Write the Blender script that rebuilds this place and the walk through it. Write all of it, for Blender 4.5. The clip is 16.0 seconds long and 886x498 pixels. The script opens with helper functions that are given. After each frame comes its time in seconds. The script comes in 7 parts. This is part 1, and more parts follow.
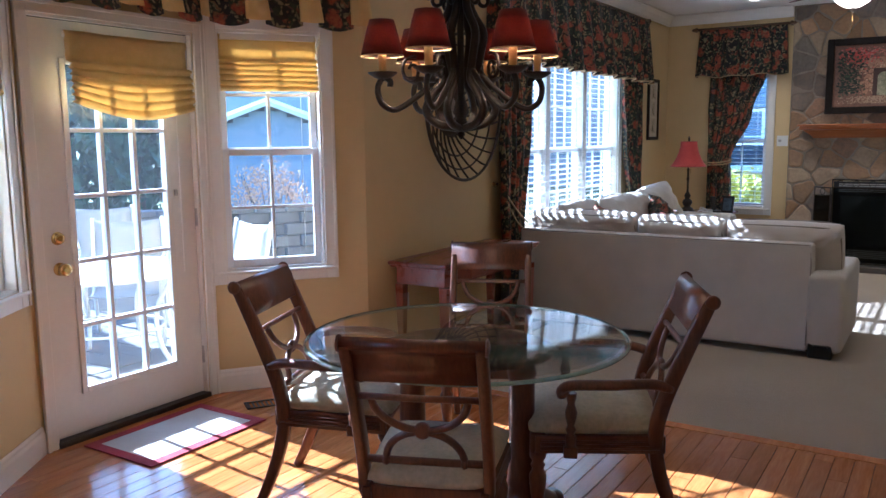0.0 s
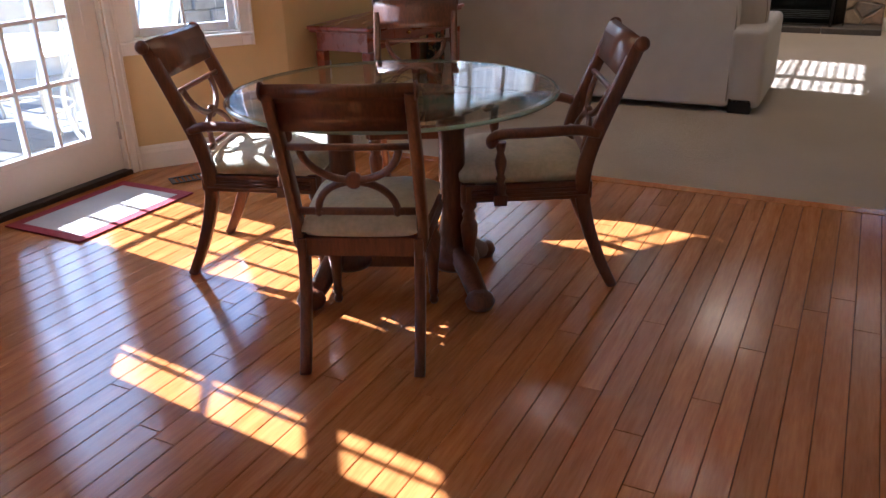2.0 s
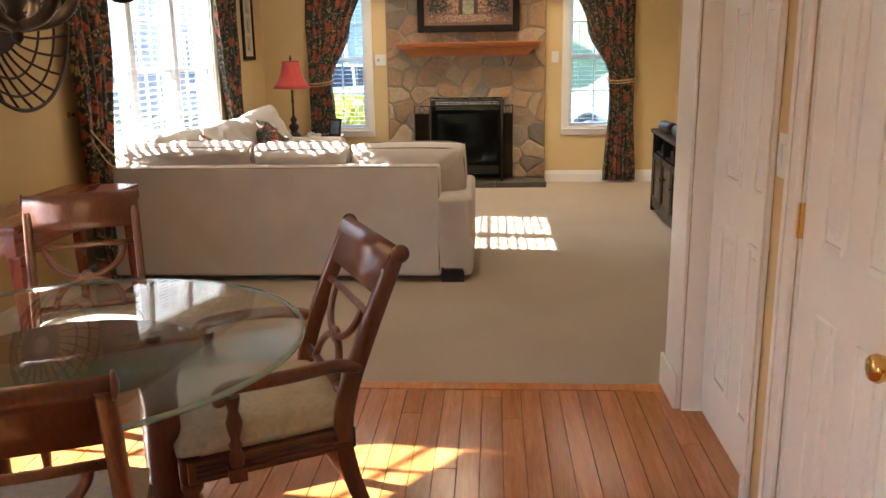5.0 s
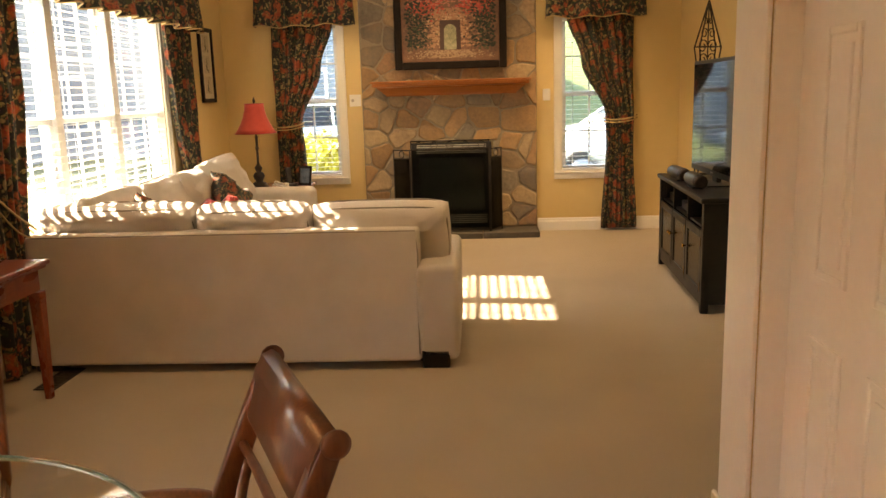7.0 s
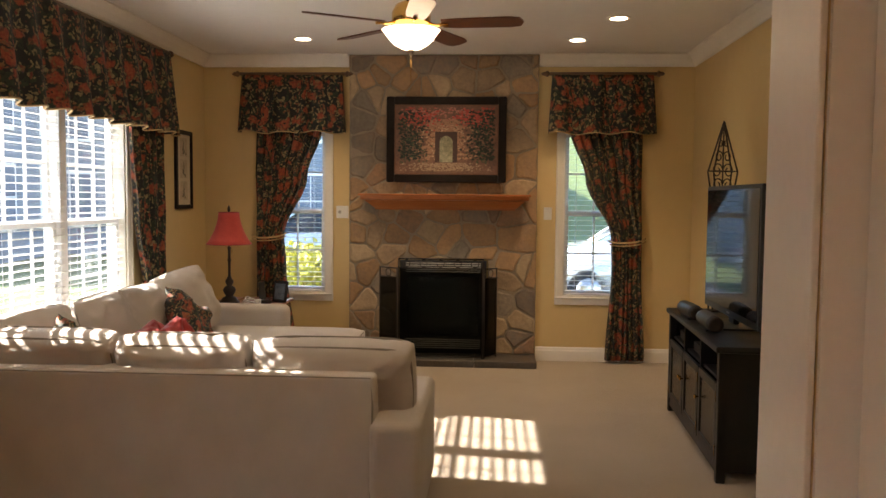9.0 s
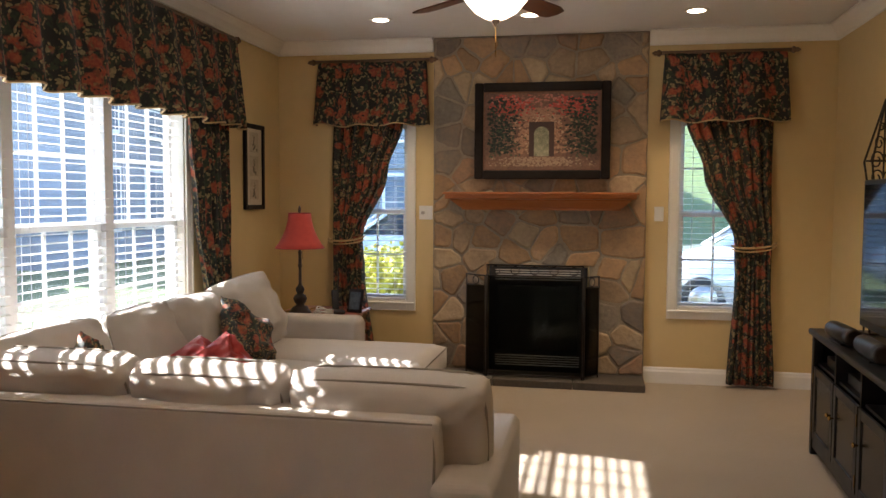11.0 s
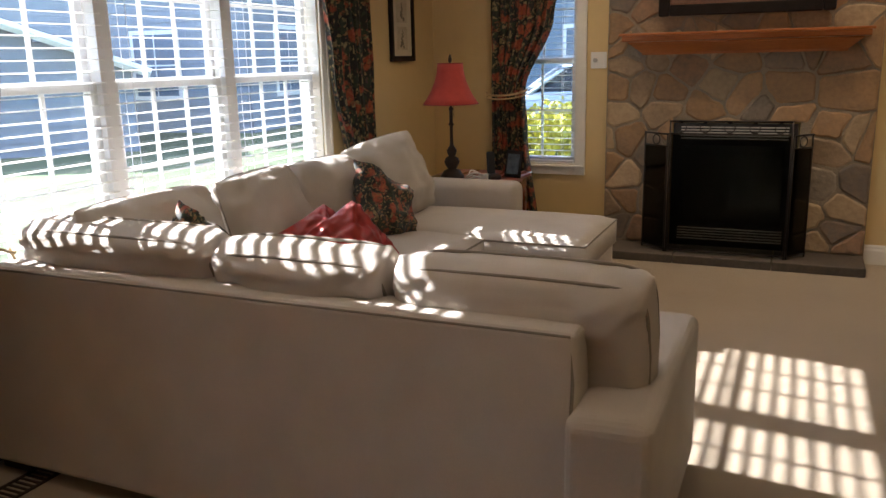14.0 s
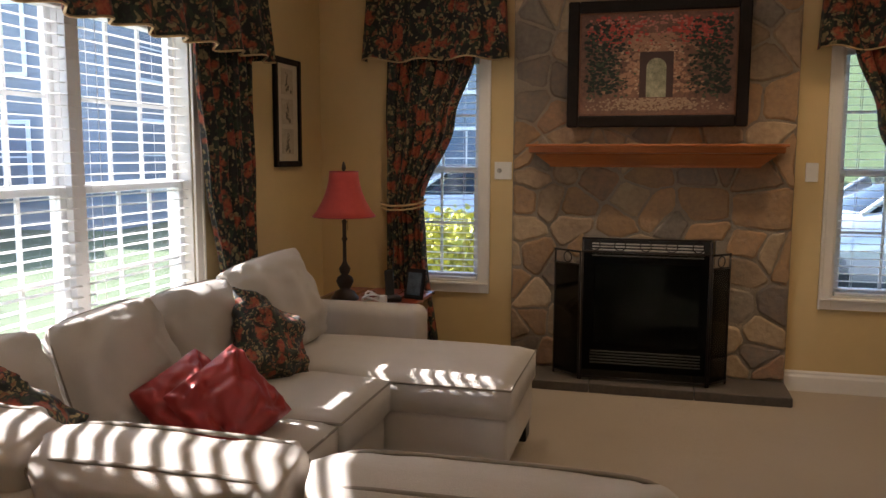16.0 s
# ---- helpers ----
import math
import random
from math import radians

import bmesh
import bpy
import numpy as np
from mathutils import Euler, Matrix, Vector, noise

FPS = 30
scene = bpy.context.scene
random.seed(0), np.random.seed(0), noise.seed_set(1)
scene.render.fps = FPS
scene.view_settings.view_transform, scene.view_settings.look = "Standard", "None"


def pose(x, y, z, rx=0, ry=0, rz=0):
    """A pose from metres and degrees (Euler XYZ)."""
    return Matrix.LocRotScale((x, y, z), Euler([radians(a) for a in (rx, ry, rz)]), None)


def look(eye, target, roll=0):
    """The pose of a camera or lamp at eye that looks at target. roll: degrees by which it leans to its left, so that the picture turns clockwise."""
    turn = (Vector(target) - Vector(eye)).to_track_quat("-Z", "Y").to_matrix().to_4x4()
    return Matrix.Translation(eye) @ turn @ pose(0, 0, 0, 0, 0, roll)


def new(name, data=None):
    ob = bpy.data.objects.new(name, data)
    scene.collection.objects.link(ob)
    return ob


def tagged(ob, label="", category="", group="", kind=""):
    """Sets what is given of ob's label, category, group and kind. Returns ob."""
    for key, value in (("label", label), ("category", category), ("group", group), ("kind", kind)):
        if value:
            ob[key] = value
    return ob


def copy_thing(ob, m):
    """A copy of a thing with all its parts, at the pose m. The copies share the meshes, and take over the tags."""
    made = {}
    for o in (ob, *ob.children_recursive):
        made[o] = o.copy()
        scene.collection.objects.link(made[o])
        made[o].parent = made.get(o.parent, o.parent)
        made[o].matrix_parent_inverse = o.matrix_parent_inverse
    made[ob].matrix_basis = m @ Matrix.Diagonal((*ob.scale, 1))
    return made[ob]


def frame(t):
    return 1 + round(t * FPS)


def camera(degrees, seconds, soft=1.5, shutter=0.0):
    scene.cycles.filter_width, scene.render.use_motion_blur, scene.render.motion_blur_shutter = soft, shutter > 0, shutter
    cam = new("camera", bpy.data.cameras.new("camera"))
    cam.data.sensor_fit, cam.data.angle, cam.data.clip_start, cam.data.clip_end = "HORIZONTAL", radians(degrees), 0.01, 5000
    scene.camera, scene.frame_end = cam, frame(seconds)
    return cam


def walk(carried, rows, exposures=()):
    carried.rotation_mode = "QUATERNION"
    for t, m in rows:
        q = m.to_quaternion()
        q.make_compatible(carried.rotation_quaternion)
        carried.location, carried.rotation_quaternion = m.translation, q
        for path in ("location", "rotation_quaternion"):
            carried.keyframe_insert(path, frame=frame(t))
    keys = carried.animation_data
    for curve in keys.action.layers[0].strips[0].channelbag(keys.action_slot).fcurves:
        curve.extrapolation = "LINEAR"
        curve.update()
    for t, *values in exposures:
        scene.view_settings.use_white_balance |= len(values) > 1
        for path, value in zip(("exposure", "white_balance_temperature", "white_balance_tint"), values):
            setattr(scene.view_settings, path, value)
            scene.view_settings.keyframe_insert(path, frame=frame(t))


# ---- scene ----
cam = camera(57.6, 16.0)
PATH = [
    (0, (0.115, -0.006, 1.479), (-0.944, 1.669, 1.207), -0.6),
    (0.5, (0.121, -0.013, 1.445), (-0.85, 1.672, 0.976), -1.0),
    (1, (0.121, -0.014, 1.418), (-0.791, 1.666, 0.83), -1.0),
    (1.5, (0.112, -0.01, 1.39), (-0.785, 1.641, 0.706), -1.5),
    (2, (0.099, 0.001, 1.36), (-0.743, 1.636, 0.575), -1.6),
    (2.5, (0.074, 0.049, 1.34), (-0.662, 1.706, 0.495), -1.0),
    (3, (0.024, 0.178, 1.343), (-0.69, 1.856, 0.52), -1.9),
    (3.5, (-0.028, 0.313, 1.369), (-0.583, 2.107, 0.68), -0.1),
    (4, (-0.088, 0.412, 1.399), (-0.573, 2.268, 0.831), 0.2),
    (4.5, (-0.219, 0.527, 1.416), (-0.409, 2.453, 0.912), 0.5),
    (5, (-0.298, 0.649, 1.432), (-0.422, 2.59, 0.969), -0.9),
    (7.5, (-0.309, 1.771, 1.503), (-0.4, 3.744, 1.189), -1.6),
    (8, (-0.226, 1.945, 1.548), (-0.324, 3.933, 1.353), -0.2),
    (10.5, (-0.096, 2.881, 1.545), (-0.246, 4.872, 1.439), 1.1),
    (11, (-0.111, 3.11, 1.527), (-0.483, 5.071, 1.404), 0.3),
    (11.5, (-0.154, 3.305, 1.527), (-0.737, 5.212, 1.376), -1.1),
    (12, (-0.153, 3.463, 1.516), (-0.996, 5.27, 1.359), -1.8),
    (12.5, (-0.106, 3.659, 1.487), (-1.097, 5.388, 1.314), -1.1),
    (13, (-0.056, 3.759, 1.445), (-1.034, 5.465, 1.078), -1.2),
    (13.5, (-0.059, 3.804, 1.427), (-0.954, 5.53, 0.958), -1.3),
    (14, (-0.157, 3.898, 1.445), (-0.949, 5.676, 0.986), -1.3),
    (14.5, (-0.29, 4.013, 1.47), (-0.917, 5.861, 1.037), -1.4),
    (15, (-0.396, 4.133, 1.489), (-1.013, 5.993, 1.094), -1.3),
    (15.5, (-0.487, 4.341, 1.512), (-1.101, 6.226, 1.245), -0.4),
    (16, (-0.557, 4.488, 1.514), (-1.06, 6.41, 1.283), 0.2),
]
EXPOSURES = [(0.0, 2.85, 4450, 11), (1.5, 2.75, 4850, 15), (2.5, 3.15, 5200, 17), (3.0, 3.2, 5350, 16), (4.0, 3.3, 5600, 14), (5.2, 3.75, 6000, 11), (7.3, 3.45, 8800, 15), (8.2, 2.95, 7700, 15), (10.3, 2.8, 5950, 14), (12.5, 2.86, 5950, 15), (13.5, 2.74, 5900, 14), (14.5, 2.38, 5900, 14), (16.0, 2.32, 6000, 17)]
walk(cam, [(t, look(eye, target, roll)) for t, eye, target, roll in PATH], EXPOSURES)

# ---- light ----
SUN_DIR = Vector((0.843, -0.094, -0.55)).normalized()
sun = new("sun", bpy.data.lights.new("sun", "SUN"))
sun.data.energy, sun.data.angle, sun.data.color = 5.0, radians(0.5), (1.0, 0.94, 0.85)
sun.matrix_world = look(-SUN_DIR * 40 + Vector((0, 5, 0)), Vector((0, 5, 0)))
world = bpy.data.worlds.new("sky")
scene.world = world
world.use_nodes = True
wt = world.node_tree
sky = wt.nodes.new("ShaderNodeTexSky")
sky.sky_type, sky.sun_disc = "NISHITA", False
sky.sun_elevation, sky.sun_rotation = radians(33.0), radians(-84)
wt.links.new(sky.outputs[0], wt.nodes["Background"].inputs[0])
wt.nodes["Background"].inputs[1].default_value = 0.15


# ---- materials ----
def material(name, a, b=None, rough=0.5, metal=0.0, scale=3.0, bump=0.0, bscale=80.0, rnd=0.0, stretch=(1, 1, 1), coat=0.0, spec=0.5, sheen=0.0, fine=None, wear=0.0):
    """Two-tone noise at two scales, per-object shift, gloss variation and fine relief."""
    m = bpy.data.materials.new(name)
    m.use_nodes = True
    nt = m.node_tree
    N, L = nt.nodes, nt.links
    bs = N["Principled BSDF"]
    b = b or tuple(c * 0.8 for c in a)
    tc = N.new("ShaderNodeTexCoord")
    mp = N.new("ShaderNodeMapping")
    mp.inputs["Scale"].default_value = stretch
    oi = N.new("ShaderNodeObjectInfo")
    L.new(tc.outputs["Object"], mp.inputs["Vector"])
    vec = mp.outputs["Vector"]
    if rnd:
        add = N.new("ShaderNodeVectorMath")
        cmb = N.new("ShaderNodeMath")
        cmb.operation = "MULTIPLY"
        cmb.inputs[1].default_value = 37.0
        L.new(oi.outputs["Random"], cmb.inputs[0])
        L.new(vec, add.inputs[0])
        L.new(cmb.outputs[0], add.inputs[1])
        vec = add.outputs[0]
    n1, n2 = N.new("ShaderNodeTexNoise"), N.new("ShaderNodeTexNoise")
    n1.inputs["Scale"].default_value, n1.inputs["Detail"].default_value = scale, 4
    n2.inputs["Scale"].default_value, n2.inputs["Detail"].default_value = fine or scale * 9, 3
    L.new(vec, n1.inputs["Vector"]), L.new(vec, n2.inputs["Vector"])
    mixf = N.new("ShaderNodeMath")
    mixf.operation = "MULTIPLY_ADD"
    mixf.inputs[1].default_value, mixf.inputs[2].default_value = 0.45, 0.0
    sub = N.new("ShaderNodeMath")
    sub.operation = "MULTIPLY_ADD"
    sub.inputs[1].default_value = 0.55
    L.new(n1.outputs["Fac"], sub.inputs[0])
    L.new(n2.outputs["Fac"], mixf.inputs[0])
    L.new(mixf.outputs[0], sub.inputs[2])
    ramp = N.new("ShaderNodeValToRGB")
    ramp.color_ramp.elements[0].position, ramp.color_ramp.elements[1].position = 0.35, 0.65
    ramp.color_ramp.elements[0].color, ramp.color_ramp.elements[1].color = (*b, 1), (*a, 1)
    L.new(sub.outputs[0], ramp.inputs["Fac"])
    col = ramp.outputs["Color"]
    if rnd:
        hs = N.new("ShaderNodeHueSaturation")
        mr = N.new("ShaderNodeMapRange")
        mr.inputs["To Min"].default_value, mr.inputs["To Max"].default_value = 1 - rnd, 1 + rnd
        L.new(oi.outputs["Random"], mr.inputs["Value"])
        L.new(mr.outputs[0], hs.inputs["Value"])
        L.new(col, hs.inputs["Color"])
        col = hs.outputs["Color"]
    L.new(col, bs.inputs["Base Color"])
    rr = N.new("ShaderNodeMapRange")
    rr.inputs["To Min"].default_value, rr.inputs["To Max"].default_value = max(0.02, rough * 0.8), min(1, rough * 1.2)
    L.new(n1.outputs["Fac"], rr.inputs["Value"])
    L.new(rr.outputs[0], bs.inputs["Roughness"])
    bs.inputs["Metallic"].default_value = metal
    bs.inputs["Coat Weight"].default_value = coat
    bs.inputs["Coat Roughness"].default_value = 0.12
    bs.inputs["Specular IOR Level"].default_value = spec
    bs.inputs["Sheen Weight"].default_value = sheen
    if bump:
        n3 = N.new("ShaderNodeTexNoise")
        n3.inputs["Scale"].default_value, n3.inputs["Detail"].default_value = bscale, 3
        L.new(vec, n3.inputs["Vector"])
        bp = N.new("ShaderNodeBump")
        bp.inputs["Strength"].default_value, bp.inputs["Distance"].default_value = bump, 0.01
        L.new(n3.outputs["Fac"], bp.inputs["Height"])
        L.new(bp.outputs[0], bs.inputs["Normal"])
    return m


def glow(name, color, strength):
    m = bpy.data.materials.new(name)
    m.use_nodes = True
    bs = m.node_tree.nodes["Principled BSDF"]
    bs.inputs["Base Color"].default_value = (*color, 1)
    bs.inputs["Emission Color"].default_value = (*color, 1)
    bs.inputs["Emission Strength"].default_value = strength
    return m


def pane_glass(name, tint=(0.96, 0.98, 0.97), ior=1.45, haze=0.0):
    m = bpy.data.materials.new(name)
    m.use_nodes = True
    N, L = m.node_tree.nodes, m.node_tree.links
    N.remove(N["Principled BSDF"])
    tr, gl, mx, fr = N.new("ShaderNodeBsdfTransparent"), N.new("ShaderNodeBsdfGlossy"), N.new("ShaderNodeMixShader"), N.new("ShaderNodeLayerWeight")
    # reflectance that rises towards grazing angles, the same from both sides
    r0 = ((ior - 1) / (ior + 1)) ** 2
    pw, ma = N.new("ShaderNodeMath"), N.new("ShaderNodeMath")
    pw.operation, ma.operation = "POWER", "MULTIPLY_ADD"
    pw.inputs[1].default_value, ma.inputs[1].default_value, ma.inputs[2].default_value = 5.0, 1 - r0, r0
    fr.inputs["Blend"].default_value = 0.5
    L.new(fr.outputs["Facing"], pw.inputs[0]), L.new(pw.outputs[0], ma.inputs[0])
    tr.inputs[0].default_value = (*tint, 1)
    gl.inputs["Roughness"].default_value = 0.01
    L.new(ma.outputs[0], mx.inputs[0]), L.new(tr.outputs[0], mx.inputs[1]), L.new(gl.outputs[0], mx.inputs[2])
    out = mx.outputs[0]
    if haze:
        # translucent mix that stands in for the sun's veiling glare on the panes
        tl, fm = N.new("ShaderNodeBsdfTranslucent"), N.new("ShaderNodeMixShader")
        tl.inputs[0].default_value = (0.8, 0.85, 0.9, 1)
        fm.inputs[0].default_value = haze
        L.new(out, fm.inputs[1]), L.new(tl.outputs[0], fm.inputs[2])
        out = fm.outputs[0]
    L.new(out, N["Material Output"].inputs["Surface"])
    return m


def cloth_glow(name, a, b, trans, rough=0.9, scale=20.0, bump=0.2, bscale=300.0):
    """Fabric that lets some light through."""
    m = material(name, a, b, rough=rough, scale=scale, bump=bump, bscale=bscale, sheen=0.2)
    N, L = m.node_tree.nodes, m.node_tree.links
    tl, mx = N.new("ShaderNodeBsdfTranslucent"), N.new("ShaderNodeMixShader")
    mx.inputs[0].default_value = trans
    L.new(N["Color Ramp"].outputs[0], tl.inputs[0])
    L.new(N["Principled BSDF"].outputs[0], mx.inputs[1]), L.new(tl.outputs[0], mx.inputs[2])
    L.new(mx.outputs[0], N["Material Output"].inputs["Surface"])
    return m


def floral(name, scale=7.0, trans=0.0):
    """Dark printed cotton: red and orange blooms, tan and green leaves on black-green."""
    m = bpy.data.materials.new(name)
    m.use_nodes = True
    N, L = m.node_tree.nodes, m.node_tree.links
    bs = N["Principled BSDF"]
    tc = N.new("ShaderNodeTexCoord")
    nz = N.new("ShaderNodeTexNoise")
    nz.inputs["Scale"].default_value, nz.inputs["Detail"].default_value = 11.0, 4
    L.new(tc.outputs["Object"], nz.inputs["Vector"])
    warp = N.new("ShaderNodeVectorMath")
    warp.operation = "MULTIPLY_ADD"
    warp.inputs[1].default_value = (0.16, 0.16, 0.16)
    L.new(nz.outputs["Color"], warp.inputs[0]), L.new(tc.outputs["Object"], warp.inputs[2])

    def layer(sc, seed, lo, hi):
        ad = N.new("ShaderNodeVectorMath")
        ad.inputs[1].default_value = (seed, seed * 0.7, seed * 1.3)
        L.new(warp.outputs[0], ad.inputs[0])
        vo = N.new("ShaderNodeTexVoronoi")
        vo.inputs["Scale"].default_value = sc
        L.new(ad.outputs[0], vo.inputs["Vector"])
        mr = N.new("ShaderNodeMapRange")
        mr.inputs["From Min"].default_value, mr.inputs["From Max"].default_value = lo, hi
        mr.inputs["To Min"].default_value, mr.inputs["To Max"].default_value = 1, 0
        L.new(vo.outputs["Distance"], mr.inputs["Value"])
        return mr.outputs[0], vo.outputs["Color"]

    col = (0.020, 0.022, 0.018)
    prev = None
    fineN = N.new("ShaderNodeTexNoise")
    fineN.inputs["Scale"].default_value = 55.0
    L.new(tc.outputs["Object"], fineN.inputs["Vector"])
    for sc, seed, lo, hi, c1, c2 in ((scale * 1.7, 3.1, 0.40, 0.48, (0.05, 0.062, 0.032), (0.018, 0.03, 0.022)), (scale * 2.9, 9.7, 0.31, 0.39, (0.38, 0.28, 0.13), (0.17, 0.15, 0.07)),
                                     (scale * 0.95, 5.3, 0.30, 0.42, (0.26, 0.034, 0.025), (0.42, 0.13, 0.05)), (scale * 2.3, 21.4, 0.24, 0.31, (0.17, 0.024, 0.02), (0.30, 0.19, 0.075)),
                                     (scale * 2.0, 17.9, 0.15, 0.21, (0.36, 0.16, 0.07), (0.035, 0.03, 0.06)), (scale * 3.2, 29.3, 0.16, 0.2, (0.012, 0.013, 0.012), (0.02, 0.025, 0.02))):
        fac, vcol = layer(sc, seed, lo, hi)
        cr = N.new("ShaderNodeMix")
        cr.data_type = "RGBA"
        cr.inputs["A"].default_value, cr.inputs["B"].default_value = (*c1, 1), (*c2, 1)
        th = N.new("ShaderNodeMath")
        th.operation = "MULTIPLY_ADD"
        th.inputs[1].default_value, th.inputs[2].default_value = 2.2, -0.6
        L.new(fineN.outputs["Fac"], th.inputs[0])
        L.new(th.outputs[0], cr.inputs["Factor"])
        mx = N.new("ShaderNodeMix")
        mx.data_type = "RGBA"
        if prev is None:
            mx.inputs["A"].default_value = (*col, 1)
        else:
            L.new(prev, mx.inputs["A"])
        L.new(cr.outputs["Result"], mx.inputs["B"])
        L.new(fac, mx.inputs["Factor"])
        prev = mx.outputs["Result"]
    L.new(prev, bs.inputs["Base Color"])
    bs.inputs["Roughness"].default_value = 0.75
    bs.inputs["Sheen Weight"].default_value = 0.1
    if trans:
        tl, ms = N.new("ShaderNodeBsdfTranslucent"), N.new("ShaderNodeMixShader")
        ms.inputs[0].default_value = trans
        L.new(prev, tl.inputs[0])
        L.new(bs.outputs[0], ms.inputs[1]), L.new(tl.outputs[0], ms.inputs[2])
        L.new(ms.outputs[0], N["Material Output"].inputs["Surface"])
    return m


M_WALL = material("yellow_wall_paint", (0.66, 0.495, 0.235), (0.63, 0.47, 0.22), rough=0.62, scale=1.2, bump=0.06, bscale=350)
M_CEIL = material("ceiling_paint", (0.80, 0.79, 0.76), (0.77, 0.76, 0.73), rough=0.9, scale=1.5, bump=0.08, bscale=200)
M_TRIM = material("white_trim_paint", (0.82, 0.79, 0.72), (0.78, 0.75, 0.68), rough=0.32, scale=4, bump=0.02, bscale=40)
M_VINYL = material("white_vinyl", (0.82, 0.83, 0.84), (0.78, 0.79, 0.80), rough=0.3, scale=4)
M_PLANK = material("oak_plank", (0.47, 0.188, 0.053), (0.32, 0.11, 0.026), rough=0.15, scale=2.0, fine=9, stretch=(14, 1.2, 6), bump=0.05, bscale=30, rnd=0.15, coat=0.18)
M_PLANKGAP = material("plank_gap", (0.05, 0.02, 0.008), rough=0.7)
M_CARPET = material("beige_carpet", (0.50, 0.405, 0.285), (0.40, 0.32, 0.22), rough=1.0, scale=1.6, fine=260, bump=0.9, bscale=420, spec=0.1, sheen=0.3)
# a little glare haze is mixed into the window panes
M_GLASS = pane_glass("window_glass", haze=0.006)
M_TGLASS = pane_glass("table_glass", (0.985, 0.99, 0.985), 1.52)
M_GEDGE = material("green_glass_edge", (0.30, 0.42, 0.37), (0.22, 0.34, 0.29), rough=0.08, scale=6, coat=1.0)
M_SOFA = material("ivory_sofa_fabric", (0.62, 0.565, 0.50), (0.53, 0.48, 0.42), rough=0.95, scale=5, fine=420, bump=0.5, bscale=520, spec=0.15, sheen=0.25)
M_PIPING = material("sofa_piping", (0.30, 0.265, 0.22), rough=0.95, scale=20)
M_DARKWOOD = material("dark_mahogany", (0.14, 0.048, 0.021), (0.065, 0.022, 0.010), rough=0.34, scale=3, fine=24, stretch=(5, 5, 1), coat=0.2, rnd=0.1)
M_CHERRY = material("cherry_wood", (0.26, 0.055, 0.024), (0.16, 0.03, 0.014), rough=0.28, scale=3, fine=20, stretch=(6, 1, 3), coat=0.4)
M_BLACKWOOD = material("black_painted_wood", (0.007, 0.0065, 0.0065), (0.011, 0.010, 0.0095), spec=0.35, rough=0.4, scale=4, bump=0.03, bscale=60)
M_BLACKPL = material("black_plastic", (0.012, 0.012, 0.013), (0.018, 0.018, 0.02), rough=0.35, scale=8)
M_IRON = material("black_wrought_iron", (0.016, 0.013, 0.012), (0.035, 0.025, 0.02), rough=0.45, metal=0.5, scale=18, bump=0.2, bscale=90)
M_BRONZE = material("brown_iron", (0.05, 0.032, 0.022), (0.025, 0.016, 0.012), rough=0.5, metal=0.4, scale=18, bump=0.15, bscale=90)
M_BRASS = material("polished_brass", (0.72, 0.45, 0.13), (0.62, 0.37, 0.1), rough=0.16, metal=1.0, scale=8)
M_STEEL = material("brushed_steel", (0.5, 0.48, 0.45), rough=0.3, metal=1.0, scale=10)
M_MORTAR = material("mortar", (0.31, 0.255, 0.185), (0.23, 0.19, 0.14), rough=1.0, scale=9, bump=0.7, bscale=70)
M_STONES = [material("field_stone", a, b, rough=0.85, scale=6, fine=34, bump=1.0, bscale=19, rnd=0.2) for a, b in (
    ((0.40, 0.245, 0.12), (0.27, 0.175, 0.10)), ((0.38, 0.27, 0.165), (0.24, 0.17, 0.105)), ((0.27, 0.225, 0.17), (0.17, 0.14, 0.11)), ((0.46, 0.345, 0.21), (0.33, 0.24, 0.145)), ((0.17, 0.145, 0.12), (0.26, 0.19, 0.13)), ((0.34, 0.20, 0.115), (0.20, 0.14, 0.09)))]
M_SLATE = material("hearth_slate", (0.12, 0.098, 0.076), (0.07, 0.06, 0.05), rough=0.6, scale=5, bump=0.3, bscale=40, rnd=0.12)
M_MANTEL = material("honey_oak_mantel", (0.44, 0.145, 0.035), (0.31, 0.09, 0.02), rough=0.33, scale=2, fine=18, stretch=(1, 8, 8), coat=0.35)
M_FLORAL = floral("floral_drapery", 8.5, 0.28)
M_FLORAL2 = floral("floral_cushion_fabric", 14.0)
M_TRIMCORD = material("gold_cord", (0.55, 0.40, 0.20), (0.42, 0.28, 0.12), rough=0.7, scale=60)
M_SHADE = cloth_glow("yellow_roman_shade", (0.80, 0.60, 0.24), (0.73, 0.53, 0.19), 0.35)
M_REDF = material("red_cushion_fabric", (0.36, 0.03, 0.024), (0.28, 0.02, 0.017), rough=0.42, scale=7, fine=300, bump=0.12, bscale=350, sheen=0.03)
M_REDSHADE = cloth_glow("red_lamp_shade", (0.62, 0.085, 0.06), (0.52, 0.06, 0.045), 0.3)
M_MAROON = cloth_glow("maroon_shade", (0.10, 0.030, 0.022), (0.07, 0.02, 0.014), 0.6)
M_CANDLE = material("cream_candle_sleeve", (0.70, 0.47, 0.17), (0.62, 0.40, 0.13), rough=0.6, scale=20)
M_SEAT = material("sage_damask_seat", (0.52, 0.47, 0.32), (0.36, 0.34, 0.23), rough=0.8, scale=14, fine=60, bump=0.3, bscale=250, sheen=0.2)
M_BLIND = cloth_glow("white_blind_slat", (0.84, 0.84, 0.82), (0.80, 0.80, 0.78), 0.35, rough=0.5, bump=0.0)
M_FRAMEBLK = material("dark_picture_frame", (0.010, 0.007, 0.006), (0.018, 0.012, 0.010), spec=0.2, rough=0.55, scale=12, bump=0.2, bscale=60)
